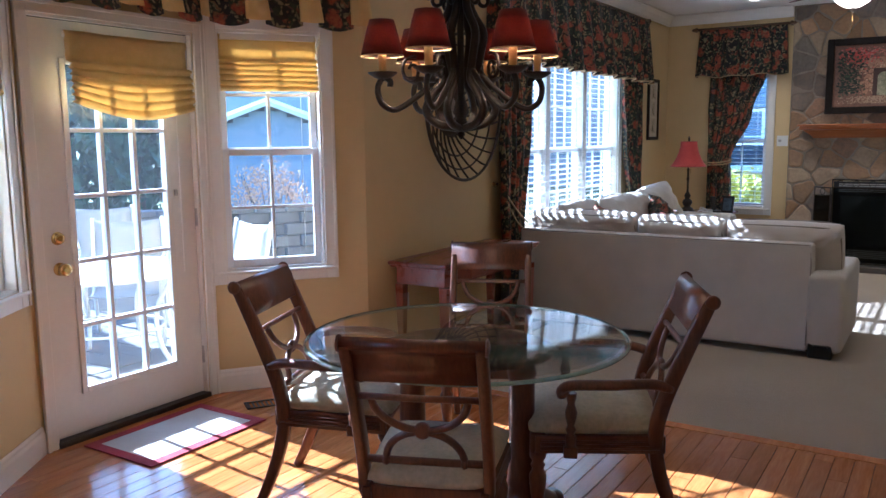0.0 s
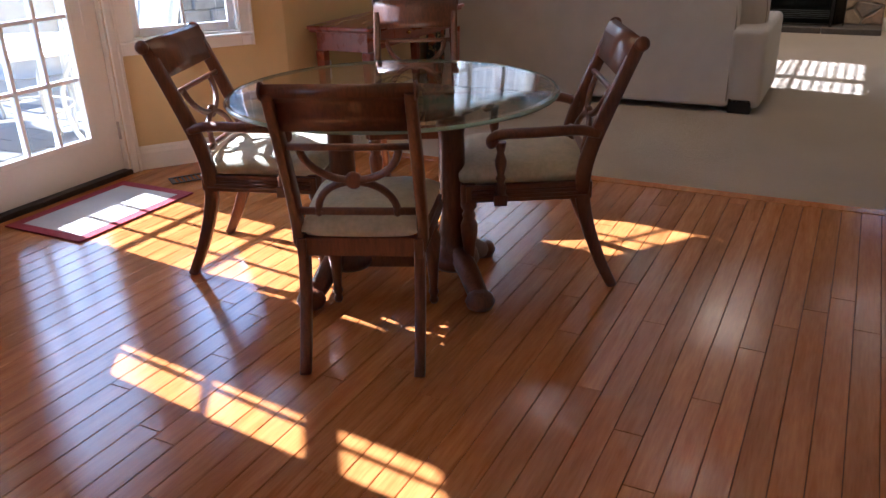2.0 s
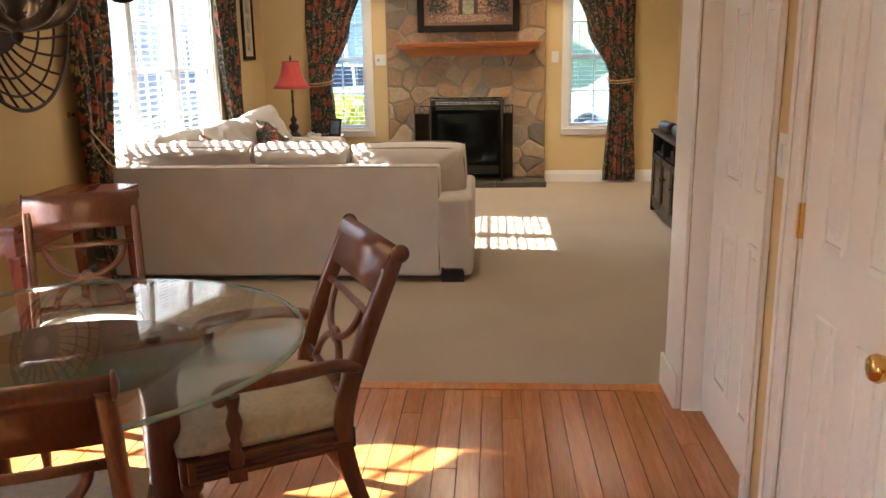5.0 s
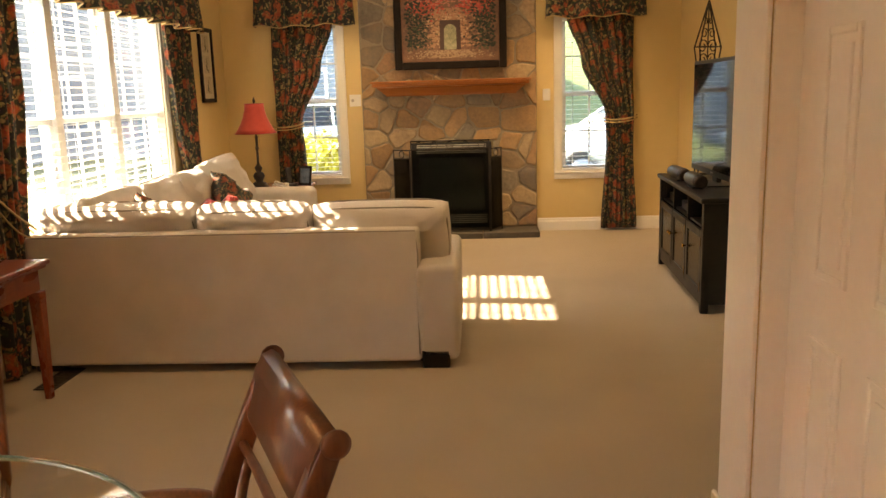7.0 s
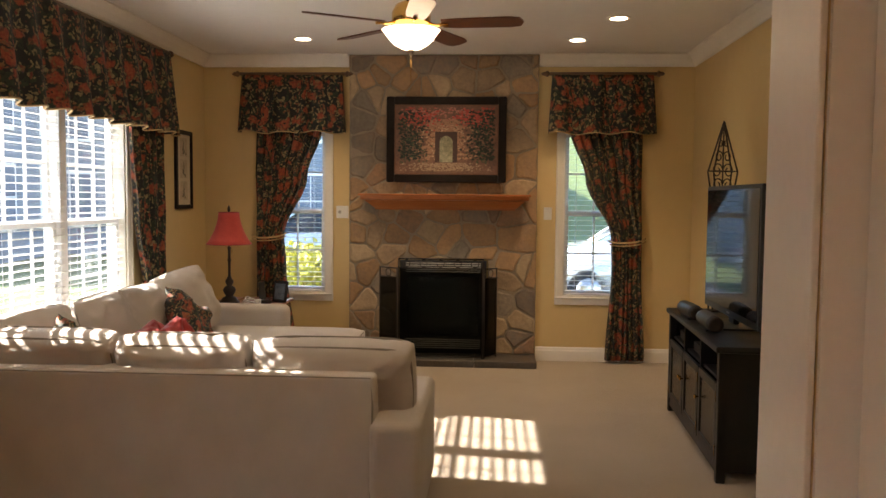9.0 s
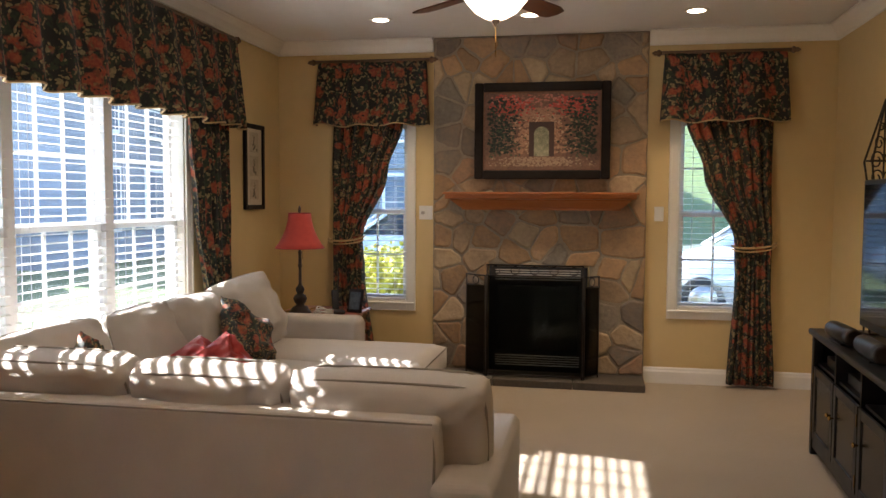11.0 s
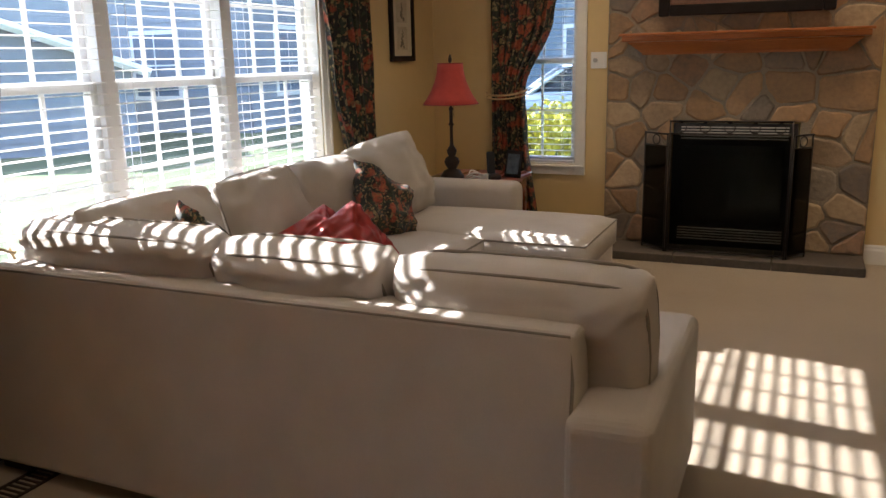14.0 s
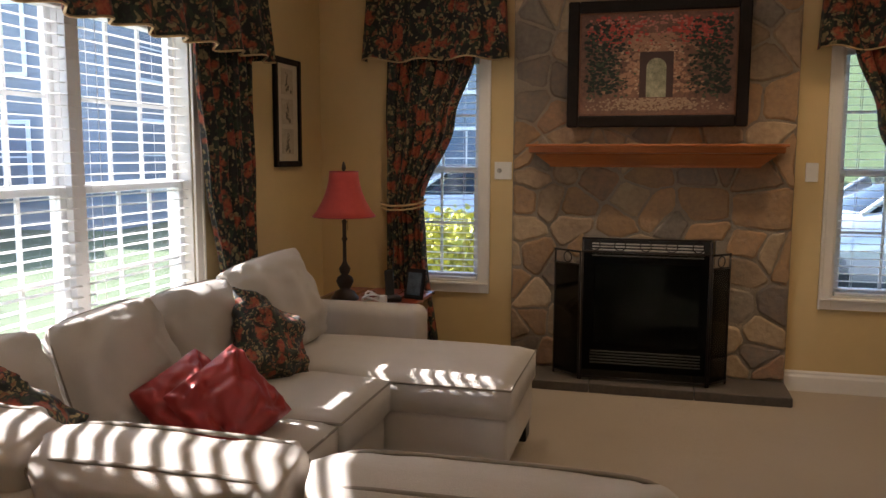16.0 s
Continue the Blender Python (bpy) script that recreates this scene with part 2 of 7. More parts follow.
M_MATTE = material("cream_mat_board", (0.66, 0.58, 0.44), (0.58, 0.50, 0.37), rough=0.9, scale=9)
M_SCREEN = material("tv_screen", (0.006, 0.007, 0.008), (0.008, 0.008, 0.01), rough=0.06, scale=2, spec=0.22)
M_SIDING = material("blue_grey_siding", (0.20, 0.245, 0.31), (0.175, 0.215, 0.275), rough=0.6, scale=1.5, rnd=0.04)
M_ROOF = material("grey_shingles", (0.10, 0.10, 0.11), (0.06, 0.06, 0.07), rough=0.95, scale=3, fine=30, bump=0.4)
M_LEAF = material("dark_conifer_leaf", (0.028, 0.062, 0.03), (0.014, 0.035, 0.018), rough=0.7, scale=3, rnd=0.2)
M_SHRUB = material("yellow_shrub_leaf", (0.55, 0.50, 0.05), (0.36, 0.38, 0.05), rough=0.6, scale=4)
M_RUST = material("autumn_shrub_leaf", (0.45, 0.22, 0.13), (0.50, 0.34, 0.19), rough=0.6, scale=4)
M_BARK = material("bark", (0.10, 0.07, 0.05), (0.06, 0.045, 0.03), rough=0.95, scale=8, bump=0.6, bscale=30)
M_GRASS = material("lawn_grass", (0.085, 0.125, 0.04), (0.055, 0.08, 0.026), rough=1.0, scale=0.5, fine=30, bump=0.6, bscale=60)
M_DRIVE = material("asphalt_drive", (0.07, 0.07, 0.075), (0.045, 0.045, 0.05), rough=0.95, scale=1, fine=60, bump=0.4)
M_PAVER = material("patio_paver", (0.11, 0.10, 0.095), (0.07, 0.063, 0.06), rough=0.9, scale=3, fine=40, bump=0.4, bscale=60, rnd=0.15)
M_BLOCK = material("retaining_block", (0.14, 0.125, 0.12), (0.085, 0.077, 0.075), rough=0.95, scale=5, fine=40, bump=0.8, bscale=30, rnd=0.2)
M_PATIOW = material("white_patio_metal", (0.58, 0.57, 0.55), (0.52, 0.51, 0.49), rough=0.45, scale=6)
M_SLING = material("beige_sling", (0.34, 0.32, 0.29), (0.28, 0.265, 0.24), rough=0.8, scale=30)
M_CARW = material("silver_car_paint", (0.55, 0.58, 0.62), (0.52, 0.55, 0.59), rough=0.2, metal=0.3, scale=2, coat=1.0)
M_CARR = material("red_car_paint", (0.38, 0.03, 0.03), (0.34, 0.025, 0.025), rough=0.2, scale=2, coat=1.0)
M_HGLASS = material("house_window_glass", (0.16, 0.20, 0.27), (0.12, 0.16, 0.22), rough=0.12, scale=2)
M_CARG = material("car_window", (0.01, 0.012, 0.014), rough=0.05, scale=2)
M_TYRE = material("tyre_rubber", (0.02, 0.02, 0.02), rough=0.9, scale=10)
M_MATC = material("doormat_beige", (0.50, 0.47, 0.41), (0.42, 0.39, 0.34), rough=1.0, scale=6, fine=200, bump=0.6, bscale=300)
M_MATR = material("doormat_red_border", (0.28, 0.02, 0.03), (0.22, 0.015, 0.022), rough=1.0, scale=6, fine=200, bump=0.5, bscale=300)
M_PLATE = material("white_plastic_plate", (0.78, 0.77, 0.74), (0.75, 0.74, 0.71), rough=0.35, scale=8)
M_BULB = glow("warm_bulb", (1.0, 0.62, 0.28), 45.0)
M_RODWOOD = material("brown_rod_wood", (0.17, 0.10, 0.05), (0.11, 0.06, 0.03), rough=0.45, scale=6, fine=30, stretch=(1, 6, 6))
# pale grey stands in for the bright sheen of steel louvers
M_LOUVER = material("pale_sheen_louver", (0.55, 0.53, 0.50), (0.46, 0.44, 0.41), rough=0.4, scale=8)
M_FIREGLASS = material("black_fire_glass", (0.008, 0.010, 0.010), (0.012, 0.014, 0.014), rough=0.05, scale=2, coat=1.0)
M_CAN = glow("recessed_lamp_lens", (1.0, 0.80, 0.55), 4.0)
M_BOWL = glow("frosted_bowl_glass", (1.0, 0.80, 0.55), 0.7)


# ---- building helpers ----
def box(bm, x0, y0, z0, x1, y1, z1, bevel=0.0, seg=2, m=None):
    res = bmesh.ops.create_cube(bm, size=1.0)
    vs = res["verts"]
    for v in vs:
        v.co = Vector(((x0 + x1) / 2 + v.co.x * (x1 - x0), (y0 + y1) / 2 + v.co.y * (y1 - y0), (z0 + z1) / 2 + v.co.z * (z1 - z0)))
    if m is not None:
        bmesh.ops.transform(bm, matrix=m, verts=vs)
    if bevel:
        es = list({e for v in vs for e in v.link_edges})
        bmesh.ops.bevel(bm, geom=es, offset=bevel, segments=seg, profile=0.5, affect="EDGES")
    return bm


def B(*a, **k):
    return box(bmesh.new(), *a, **k)


def lathe(bm, prof, n=20, m=None, cap=True):
    """prof: (radius, height) pairs from bottom to top about the z axis."""
    rings = []
    m = m or Matrix.Identity(4)
    for r, z in prof:
        rings.append([bm.verts.new(m @ Vector((r * math.cos(i * math.tau / n), r * math.sin(i * math.tau / n), z))) for i in range(n)])
    for a, b in zip(rings, rings[1:]):
        for i in range(n):
            f = bm.faces.new((a[i], a[(i + 1) % n], b[(i + 1) % n], b[i]))
            f.smooth = True
    if cap:
        for ring, flip in ((rings[0], True), (rings[-1], False)):
            bm.faces.new(ring[::-1] if flip else ring)
    return bm


def tube(bm, pts, r, n=8, closed=False, sx=1.0):
    """A round bar along pts; r a number or one radius per point; sx flattens it sideways."""
    pts = [Vector(p) for p in pts]
    rs = [r] * len(pts) if isinstance(r, (int, float)) else r
    rings = []
    k = len(pts)
    up = None
    for i, p in enumerate(pts):
        a = pts[(i - 1) % k] if closed or i > 0 else p
        b = pts[(i + 1) % k] if closed or i < k - 1 else p
        d = (b - a).normalized()
        if up is None:
            up = Vector((0, 0, 1)) if abs(d.z) < 0.9 else Vector((1, 0, 0))
        side = d.cross(up).normalized()
        up = side.cross(d).normalized()
        rings.append([bm.verts.new(p + rs[i] * (sx * math.cos(j * math.tau / n) * side + math.sin(j * math.tau / n) * up)) for j in range(n)])
    for i in range(k if closed else k - 1):
        a, b = rings[i], rings[(i + 1) % k]
        for j in range(n):
            f = bm.faces.new((a[j], a[(j + 1) % n], b[(j + 1) % n], b[j]))
            f.smooth = n > 4
    if not closed:
        bm.faces.new(rings[0][::-1])
        bm.faces.new(rings[-1])
    return bm


def sheet(bm, rows):
    """A smooth quad sheet from rows of points."""
    vs = [[bm.verts.new(p) for p in row] for row in rows]
    for a, b in zip(vs, vs[1:]):
        for i in range(len(a) - 1):
            f = bm.faces.new((a[i], a[i + 1], b[i + 1], b[i]))
            f.smooth = True
    return bm


def prism(bm, outline, depth, m=None, bevel=0.0):
    """outline: (x, z) points, extruded along y from 0 to depth."""
    m = m or Matrix.Identity(4)
    a = [bm.verts.new(m @ Vector((x, 0, z))) for x, z in outline]
    b = [bm.verts.new(m @ Vector((x, depth, z))) for x, z in outline]
    n = len(a)
    fs = [bm.faces.new(a), bm.faces.new(b[::-1])]
    fs += [bm.faces.new((a[i], b[i], b[(i + 1) % n], a[(i + 1) % n])) for i in range(n)]
    bmesh.ops.recalc_face_normals(bm, faces=fs)
    if bevel:
        bmesh.ops.bevel(bm, geom=list({e for f in fs for e in f.edges}), offset=bevel, segments=2, profile=0.5, affect="EDGES")
    return bm


def to_mesh(name, bm, mat):
    me = bpy.data.meshes.new(name)
    bmesh.ops.recalc_face_normals(bm, faces=bm.faces)
    bm.to_mesh(me)
    bm.free()
    me.materials.append(mat)
    return me


def part(name, bm, mat, parent=None, label="", m=None, thick=0.0):
    ob = new(name, to_mesh(name, bm, mat))
    if parent is not None:
        ob.parent = parent
    if m is not None:
        ob.matrix_basis = m
    if thick:
        s = ob.modifiers.new("thickness", "SOLIDIFY")
        s.thickness, s.offset = thick, 0
    if label:
        ob["label"] = label
    return ob


def thing(name, m, label, category, group="", kind=""):
    ob = new(name)
    ob.empty_display_size = 0.1
    ob.matrix_basis = m
    return tagged(ob, label, category, group, kind)


def structure(name, bm, mat, label, category):
    return tagged(part(name, bm, mat), label, category, kind="structure")


def cushion(bm, w, d, h, m=None, puff=0.5, nx=14, ny=10, wob=0.012, seed=0, corner=0.0, ears=0.0, wrinkle=0.0, boxy=0.0):
    """A stuffed pad w by d, h thick at its middle, z up, with a seam round its edge."""
    m = m or Matrix.Identity(4)
    top, bot = [], []
    for side, store in ((1, top), (-1, bot)):
        for j in range(ny + 1):
            row = []
            for i in range(nx + 1):
                u, v = -1 + 2 * i / nx, -1 + 2 * j / ny
                u2, v2 = math.copysign(abs(u) ** (0.8 - 0.3 * boxy), u), math.copysign(abs(v) ** (0.8 - 0.3 * boxy), v)
                k = ((1 - u2 ** 4) * (1 - v2 ** 4)) ** 0.42 * (1 - puff) + ((1 - u2 ** 2) * (1 - v2 ** 2)) ** 0.5 * puff
                if boxy:
                    k = k * (1 - boxy) + boxy * ((1 - u2 ** 14) * (1 - v2 ** 14)) ** 0.45 * (0.80 + 0.20 * (1 - u2 ** 2) * (1 - v2 ** 2))
                n = noise.noise(Vector((u * 1.7 + seed * 3.1, v * 1.7 + seed, side * 2.0))) * wob
                n2 = noise.noise(Vector((u * 4 + seed * 5.1, v * 4, side * 3.0))) * wob * 0.5
                x = u2 * w / 2 * (1 - 0.03 * v2 ** 2 - corner * v2 ** 8 - ears * (1 - v2 ** 2))
                y = v2 * d / 2 * (1 - 0.03 * u2 ** 2 - corner * u2 ** 8 - ears * (1 - u2 ** 2))
                n2 += wrinkle * (0.5 - abs(noise.noise(Vector((u * 2.2 + v * 1.5 + seed, v * 3.4 - u * 2.0, side + seed)))))
                row.append(m @ Vector((x, y, side * (h / 2 * k + 0.006) + (n + n2) * min(1, 3 * k))))
            store.append(row)
    sheet(bm, top)
    sheet(bm, [r[::-1] for r in bot])
    bmesh.ops.remove_doubles(bm, verts=bm.verts, dist=0.0005)
    edge = [e for e in bm.edges if e.is_boundary]
    if edge:
        bmesh.ops.bridge_loops(bm, edges=edge)
    return bm


# ---- large structure ----
ZC = 2.91
XL, XR, YB, YD = -2.93, 1.75, 10.02, 4.05
XD, XBAY = 0.475, -3.49


def wall(name, p, q, openings=(), z0=0.0, z1=ZC, t=0.15, label="yellow painted wall", mat=None):
    """A wall from p to q with its inner face on that line; thickness to the left of the way walked. openings: (u0, u1, z0, z1)."""
    p, q = Vector((*p, 0)), Vector((*q, 0))
    n = (q - p).length
    d = (q - p).normalized()
    m = Matrix.Translation(p) @ Matrix(((d.x, -d.y, 0, 0), (d.y, d.x, 0, 0), (0, 0, 1, 0), (0, 0, 0, 1)))
    us = sorted({0.0, n, *[v for o in openings for v in o[:2]]})
    zs = sorted({z0, z1, *[v for o in openings for v in o[2:]]})
    bm = bmesh.new()
    for a, b in zip(us, us[1:]):
        for c, e in zip(zs, zs[1:]):
            if not any(o[0] <= a and b <= o[1] and o[2] <= c and e <= o[3] for o in openings):
                box(bm, a, 0, c, b, t, e)
    bmesh.ops.transform(bm, matrix=m, verts=bm.verts)
    structure(name, bm, mat or M_WALL, label, "wall")
    return m


BAY = [(XL, 1.30), (XBAY, 2.09), (XBAY, 3.19), (XL, 3.93)]
# window openings along each wall
W_LIV = (5.76, 8.30, 0.55, 2.17)
mw_liv = wall("wall_west", (XL, 3.93), (XL, YB), [(W_LIV[0] - 3.93, W_LIV[1] - 3.93, W_LIV[2], W_LIV[3])])
m_bay_n = wall("wall_bay_north", BAY[2], BAY[3], [(0.075, 0.665, 0.72, 2.10)])
m_bay_w = wall("wall_bay_west", BAY[1], BAY[2], [(0.075, 1.03, 0.0, 2.07)])
m_bay_s = wall("wall_bay_south", BAY[0], BAY[1], [(0.40, 0.85, 0.81, 2.17)])
# this kitchen opening is unseen, added to brighten the dining side
m_kit_w = wall("wall_west_kitchen", (XL, -2.6), BAY[0], [(0.4, 2.2, 0.75, 2.15)])
mw_n = wall("wall_north", (XL, YB), (XR, YB), [(-2.32 - XL, -1.74 - XL, 0.62, 2.20), (0.55 - XL, 1.14 - XL, 0.62, 2.20)])
wall("wall_east", (XR, YB), (XR, YD - 0.14))
wall("wall_divider", (XR, YD), (XD, YD), t=0.0001 + 0.13)
wall("wall_closet", (XD, YD - 0.13), (XD, 1.3), [(0.13, 0.97, 0.0, 2.06), (1.23, 2.47, 0.0, 2.06)])
wall("wall_kitchen_return", (XD + 0.15, 1.3), (2.2, 1.3))
wall("wall_kitchen_east", (2.2, 1.3), (2.2, -2.6))
wall("wall_south", (2.2, -2.6), (XL, -2.6))
structure("ceiling", B(-3.8, -2.8, ZC, 2.5, 10.3, ZC + 0.12), M_CEIL, "plain white painted ceiling", "ceiling")
structure("subfloor_wood", B(-3.8, -2.8, -0.2, 2.5, YD, -0.014), M_PLANKGAP, "dark gaps under the hardwood planks", "floor")
structure("carpet_floor", B(XL - 0.1, YD, -0.2, XR + 0.1, YB + 0.1, 0.0, bevel=0.0), M_CARPET, "beige cut pile wall to wall carpet", "floor")


# ---- trim ----
def run_profile(bm, p, q, prof, inward):
    """Extrude a (out, z) profile along p to q; out is measured along inward."""
    p, q, n = Vector((*p, 0)), Vector((*q, 0)), Vector((*inward, 0)).normalized()
    a = [bm.verts.new(p + n * o + Vector((0, 0, z))) for o, z in prof]
    b = [bm.verts.new(q + n * o + Vector((0, 0, z))) for o, z in prof]
    k = len(prof)
    bm.faces.new(a), bm.faces.new(b[::-1])
    for i in range(k):
        bm.faces.new((a[i], b[i], b[(i + 1) % k], a[(i + 1) % k]))
    return bm


BASE = [(0.002, 0.0), (0.018, 0.0), (0.018, 0.095), (0.012, 0.112), (0.012, 0.122), (0.006, 0.135), (0.002, 0.135)]
CROWN = [(0.002, ZC - 0.002), (0.002, ZC - 0.115), (0.016, ZC - 0.11), (0.022, ZC - 0.092), (0.05, ZC - 0.05), (0.078, ZC - 0.024), (0.085, ZC - 0.016), (0.1, ZC - 0.012), (0.1, ZC - 0.002)]


def trim_run(name, runs, prof, label):
    bm = bmesh.new()
    for p, q, n in runs:
        run_profile(bm, p, q, prof, n)
    structure(name, bm, M_TRIM, label, "trim")


bayn = (BAY[3][1] - BAY[2][1], -(BAY[3][0] - BAY[2][0]))
bays = (BAY[1][1] - BAY[0][1], -(BAY[1][0] - BAY[0][0]))
trim_run("baseboard", [((XL, 3.95), (XL, YB - 0.02), (1, 0)), ((XL + 0.02, YB), (-1.51, YB), (0, -1)), ((0.30, YB), (XR - 0.02, YB), (0, -1)), ((XR, YB), (XR, YD), (-1, 0)),
                       (BAY[2], BAY[3], bayn), (BAY[0], BAY[1], bays), ((XL, -2.6), BAY[0], (1, 0)), ((XD, 2.885), (XD, 2.755), (-1, 0)), ((XD, 1.385), (XD, 1.3), (-1, 0)), ((XR, YD), (0.56, YD), (0, 1))], BASE, "white painted baseboard along the walls")
trim_run("crown_moulding", [((XL, YD), (XL, YB), (1, 0)), ((XL, YB), (-1.51, YB), (0, -1)), ((0.30, YB), (XR, YB), (0, -1)), ((XR, YB), (XR, YD), (-1, 0))], CROWN, "white crown moulding under the ceiling")
structure("corner_trim", B(XD - 0.016, YD - 0.258, 0, XD - 0.002, YD + 0.004, 2.3, bevel=0.003), M_TRIM, "white flat casing on the wall end", "trim")
structure("plinth_trim", B(XD - 0.034, YD - 0.262, 0, XD - 0.0165, YD + 0.02, 0.15, bevel=0.008), M_TRIM, "white plinth at the foot of the casing", "trim")


def casing(bm, u0, u1, z0, z1, w=0.075, sill=True, foot=False):
    """Flat stepped casing round an opening, in wall coordinates (u, depth, z); room side is negative depth."""
    for a, b, c, e in ((u0 - w, u0, z0 - (0 if foot else w), z1 + w), (u1, u1 + w, z0 - (0 if foot else w), z1 + w)):
        box(bm, a, -0.018, c, b, -0.002, e, bevel=0.004)
        o = a if a < u0 else b - 0.02
        box(bm, o, -0.026, c, o + 0.02, -0.0185, e, bevel=0.003)
    box(bm, u0, -0.017, z1, u1, -0.002, z1 + w, bevel=0.004)
    box(bm, u0 - w, -0.0255, z1 + w - 0.02, u1 + w, -0.0172, z1 + w - 0.0005, bevel=0.003)
    if not foot:
        box(bm, u0, -0.017, z0 - w, u1, -0.002, z0, bevel=0.004)
        if sill:
            box(bm, u0 - w * 0.9, -0.034, z0 - 0.018, u1 + w * 0.9, -0.018, z0, bevel=0.005)
    # jamb lining through the wall
    for a, b in ((u0, u0 + 0.012), (u1 - 0.012, u1)):
        box(bm, a, 0.0, z0, b, 0.148, z1)
    box(bm, u0 + 0.012, 0.0, z1 - 0.012, u1 - 0.012, 0.148, z1)
    if not foot:
        box(bm, u0 + 0.012, 0.0, z0, u1 - 0.012, 0.148, z0 + 0.012)
    return bm


def sash(win, m, u0, u1, z0, z1, depth, cols, rows, rail=0.04):
    fr = bmesh.new()
    for a, b, c, e in ((u0, u0 + rail, z0, z1), (u1 - rail, u1, z0, z1), (u0 + rail, u1 - rail, z0, z0 + rail * 1.2), (u0 + rail, u1 - rail, z1 - rail, z1)):
        box(fr, a, depth, c, b, depth + 0.032, e, bevel=0.004)
    ob = part("window_sash", fr, M_VINYL, win, m=m)
    gu0, gu1, gz0, gz1 = u0 + rail, u1 - rail, z0 + rail * 1.2, z1 - rail
    for i in range(1, cols):
        u = gu0 + (gu1 - gu0) * i / cols
        part("muntin", B(u - 0.009, depth + 0.008, gz0, u + 0.009, depth + 0.022, gz1), M_VINYL, ob)
    for j in range(1, rows):
        z = gz0 + (gz1 - gz0) * j / rows
        part("muntin", B(gu0, depth + 0.0085, z - 0.009, gu1, depth + 0.0215, z + 0.009), M_VINYL, ob)
    g = part("pane", B(gu0, depth + 0.013, gz0, gu1, depth + 0.017, gz1), M_GLASS, ob)
    g.visible_shadow = False


def double_hung(win, m, u0, u1, z0, z1, cols, rows):
    mid = (z0 + z1) / 2
    sash(win, m, u0, u1, mid - 0.02, z1, 0.085, cols, rows)
    sash(win, m, u0, u1, z0, mid + 0.02, 0.05, cols, rows)


def window(name, m, u0, u1, z0, z1, units, cols, rows, label, w=0.075):
    win = thing(name, m, label, "window", kind="structure")
    part("window_frame", casing(bmesh.new(), u0, u1, z0, z1, w), M_TRIM, win)
    step = (u1 - u0 - 0.024) / units
    for i in range(units):
        a = u0 + 0.012 + step * i
        if i:
            part("mullion", B(a - 0.042, 0.02, z0 + 0.012, a + 0.042, 0.14, z1 - 0.012, bevel=0.004), M_VINYL, win)
        double_hung(win, Matrix.Identity(4), a + (0.042 if i else 0.0), a + step - (0.042 if i < units - 1 else 0.0), z0 + 0.012, z1 - 0.012, cols, rows)
    return win


window("window_1", mw_liv, W_LIV[0] - 3.93, W_LIV[1] - 3.93, W_LIV[2], W_LIV[3], 3, 3, 2, "triple white double-hung window with grilles")
window("window_2", m_bay_n, 0.075, 0.665, 0.72, 2.10, 1, 2, 2, "narrow white double-hung window with grilles")
window("window_3", m_bay_s, 0.40, 0.85, 0.81, 2.17, 1, 2, 2, "narrow white double-hung window with grilles")
window("window_4", mw_n, -2.32 - XL, -1.74 - XL, 0.62, 2.20, 1, 2, 2, "narrow white window beside the stone fireplace")
window("window_5", mw_n, 0.55 - XL, 1.14 - XL, 0.62, 2.20, 1, 2, 2, "narrow white window beside the stone fireplace")
# made-up window in the unseen kitchen wall, a source of fill light
window("fill_light_window", m_kit_w, 0.4, 2.2, 0.75, 2.15, 1, 2, 2, "unseen white kitchen window, added to let in more light")


def blind(m, u0, u1, z0, z1, depth, label, tilt=2.0, pitch=0.048):
    bl = thing("window_blind", m, label, "window blind", "white window blinds")
    part("head_rail", B(u0, depth - 0.025, z1 - 0.045, u1, depth + 0.025, z1, bevel=0.004), M_VINYL, bl)
    part("bottom_rail", B(u0 + 0.005, depth - 0.024, z0, u1 - 0.005, depth + 0.024, z0 + 0.018, bevel=0.004), M_VINYL, bl)
    bm = bmesh.new()
    rows = []
    for k in range(5):
        v = -1 + k / 2
        rows.append([Vector((u, v * 0.019, 0.002 * (1 - v * v))) for u in (u0 + 0.006 - (u0 + u1) / 2, u1 - 0.006 - (u0 + u1) / 2)])
    sheet(bm, rows)
    sheet(bm, [[p - Vector((0, 0, 0.0018)) for p in r][::-1] for r in rows])
    me = to_mesh("slat", bm, M_BLIND)
    n = int((z1 - 0.06 - z0 - 0.02) / pitch)
    for k in range(n):
        s = new("slat", me)
        s.parent = bl
        s.matrix_basis = pose((u0 + u1) / 2, depth, z0 + 0.045 + k * pitch, tilt + random.uniform(-1.5, 1.5))
    for u in (u0 + 0.1, u1 - 0.1):
        for dy in (-0.026, 0.026):
            part("ladder_cord", B(u - 0.0012, depth + dy - 0.0008, z0 + 0.02, u + 0.0012, depth + dy + 0.0008, z1 - 0.046), M_VINYL, bl)
    return bl


u0 = W_LIV[0] - 3.93
for i in range(3):
    a = u0 + 0.012 + i * (W_LIV[1] - W_LIV[0] - 0.024) / 3
    blind(mw_liv, a + 0.015, a + (W_LIV[1] - W_LIV[0] - 0.024) / 3 - 0.015, 0.565, 2.155, 0.022, "white horizontal slat blind, lowered with open slats")
blind(mw_n, -2.32 - XL + 0.016, -1.74 - XL - 0.016, 0.635, 2.185, 0.022, "white horizontal slat blind, lowered with open slats")
blind(mw_n, 0.55 - XL + 0.016, 1.14 - XL - 0.016, 0.635, 2.185, 0.022, "white horizontal slat blind, lowered with open slats")


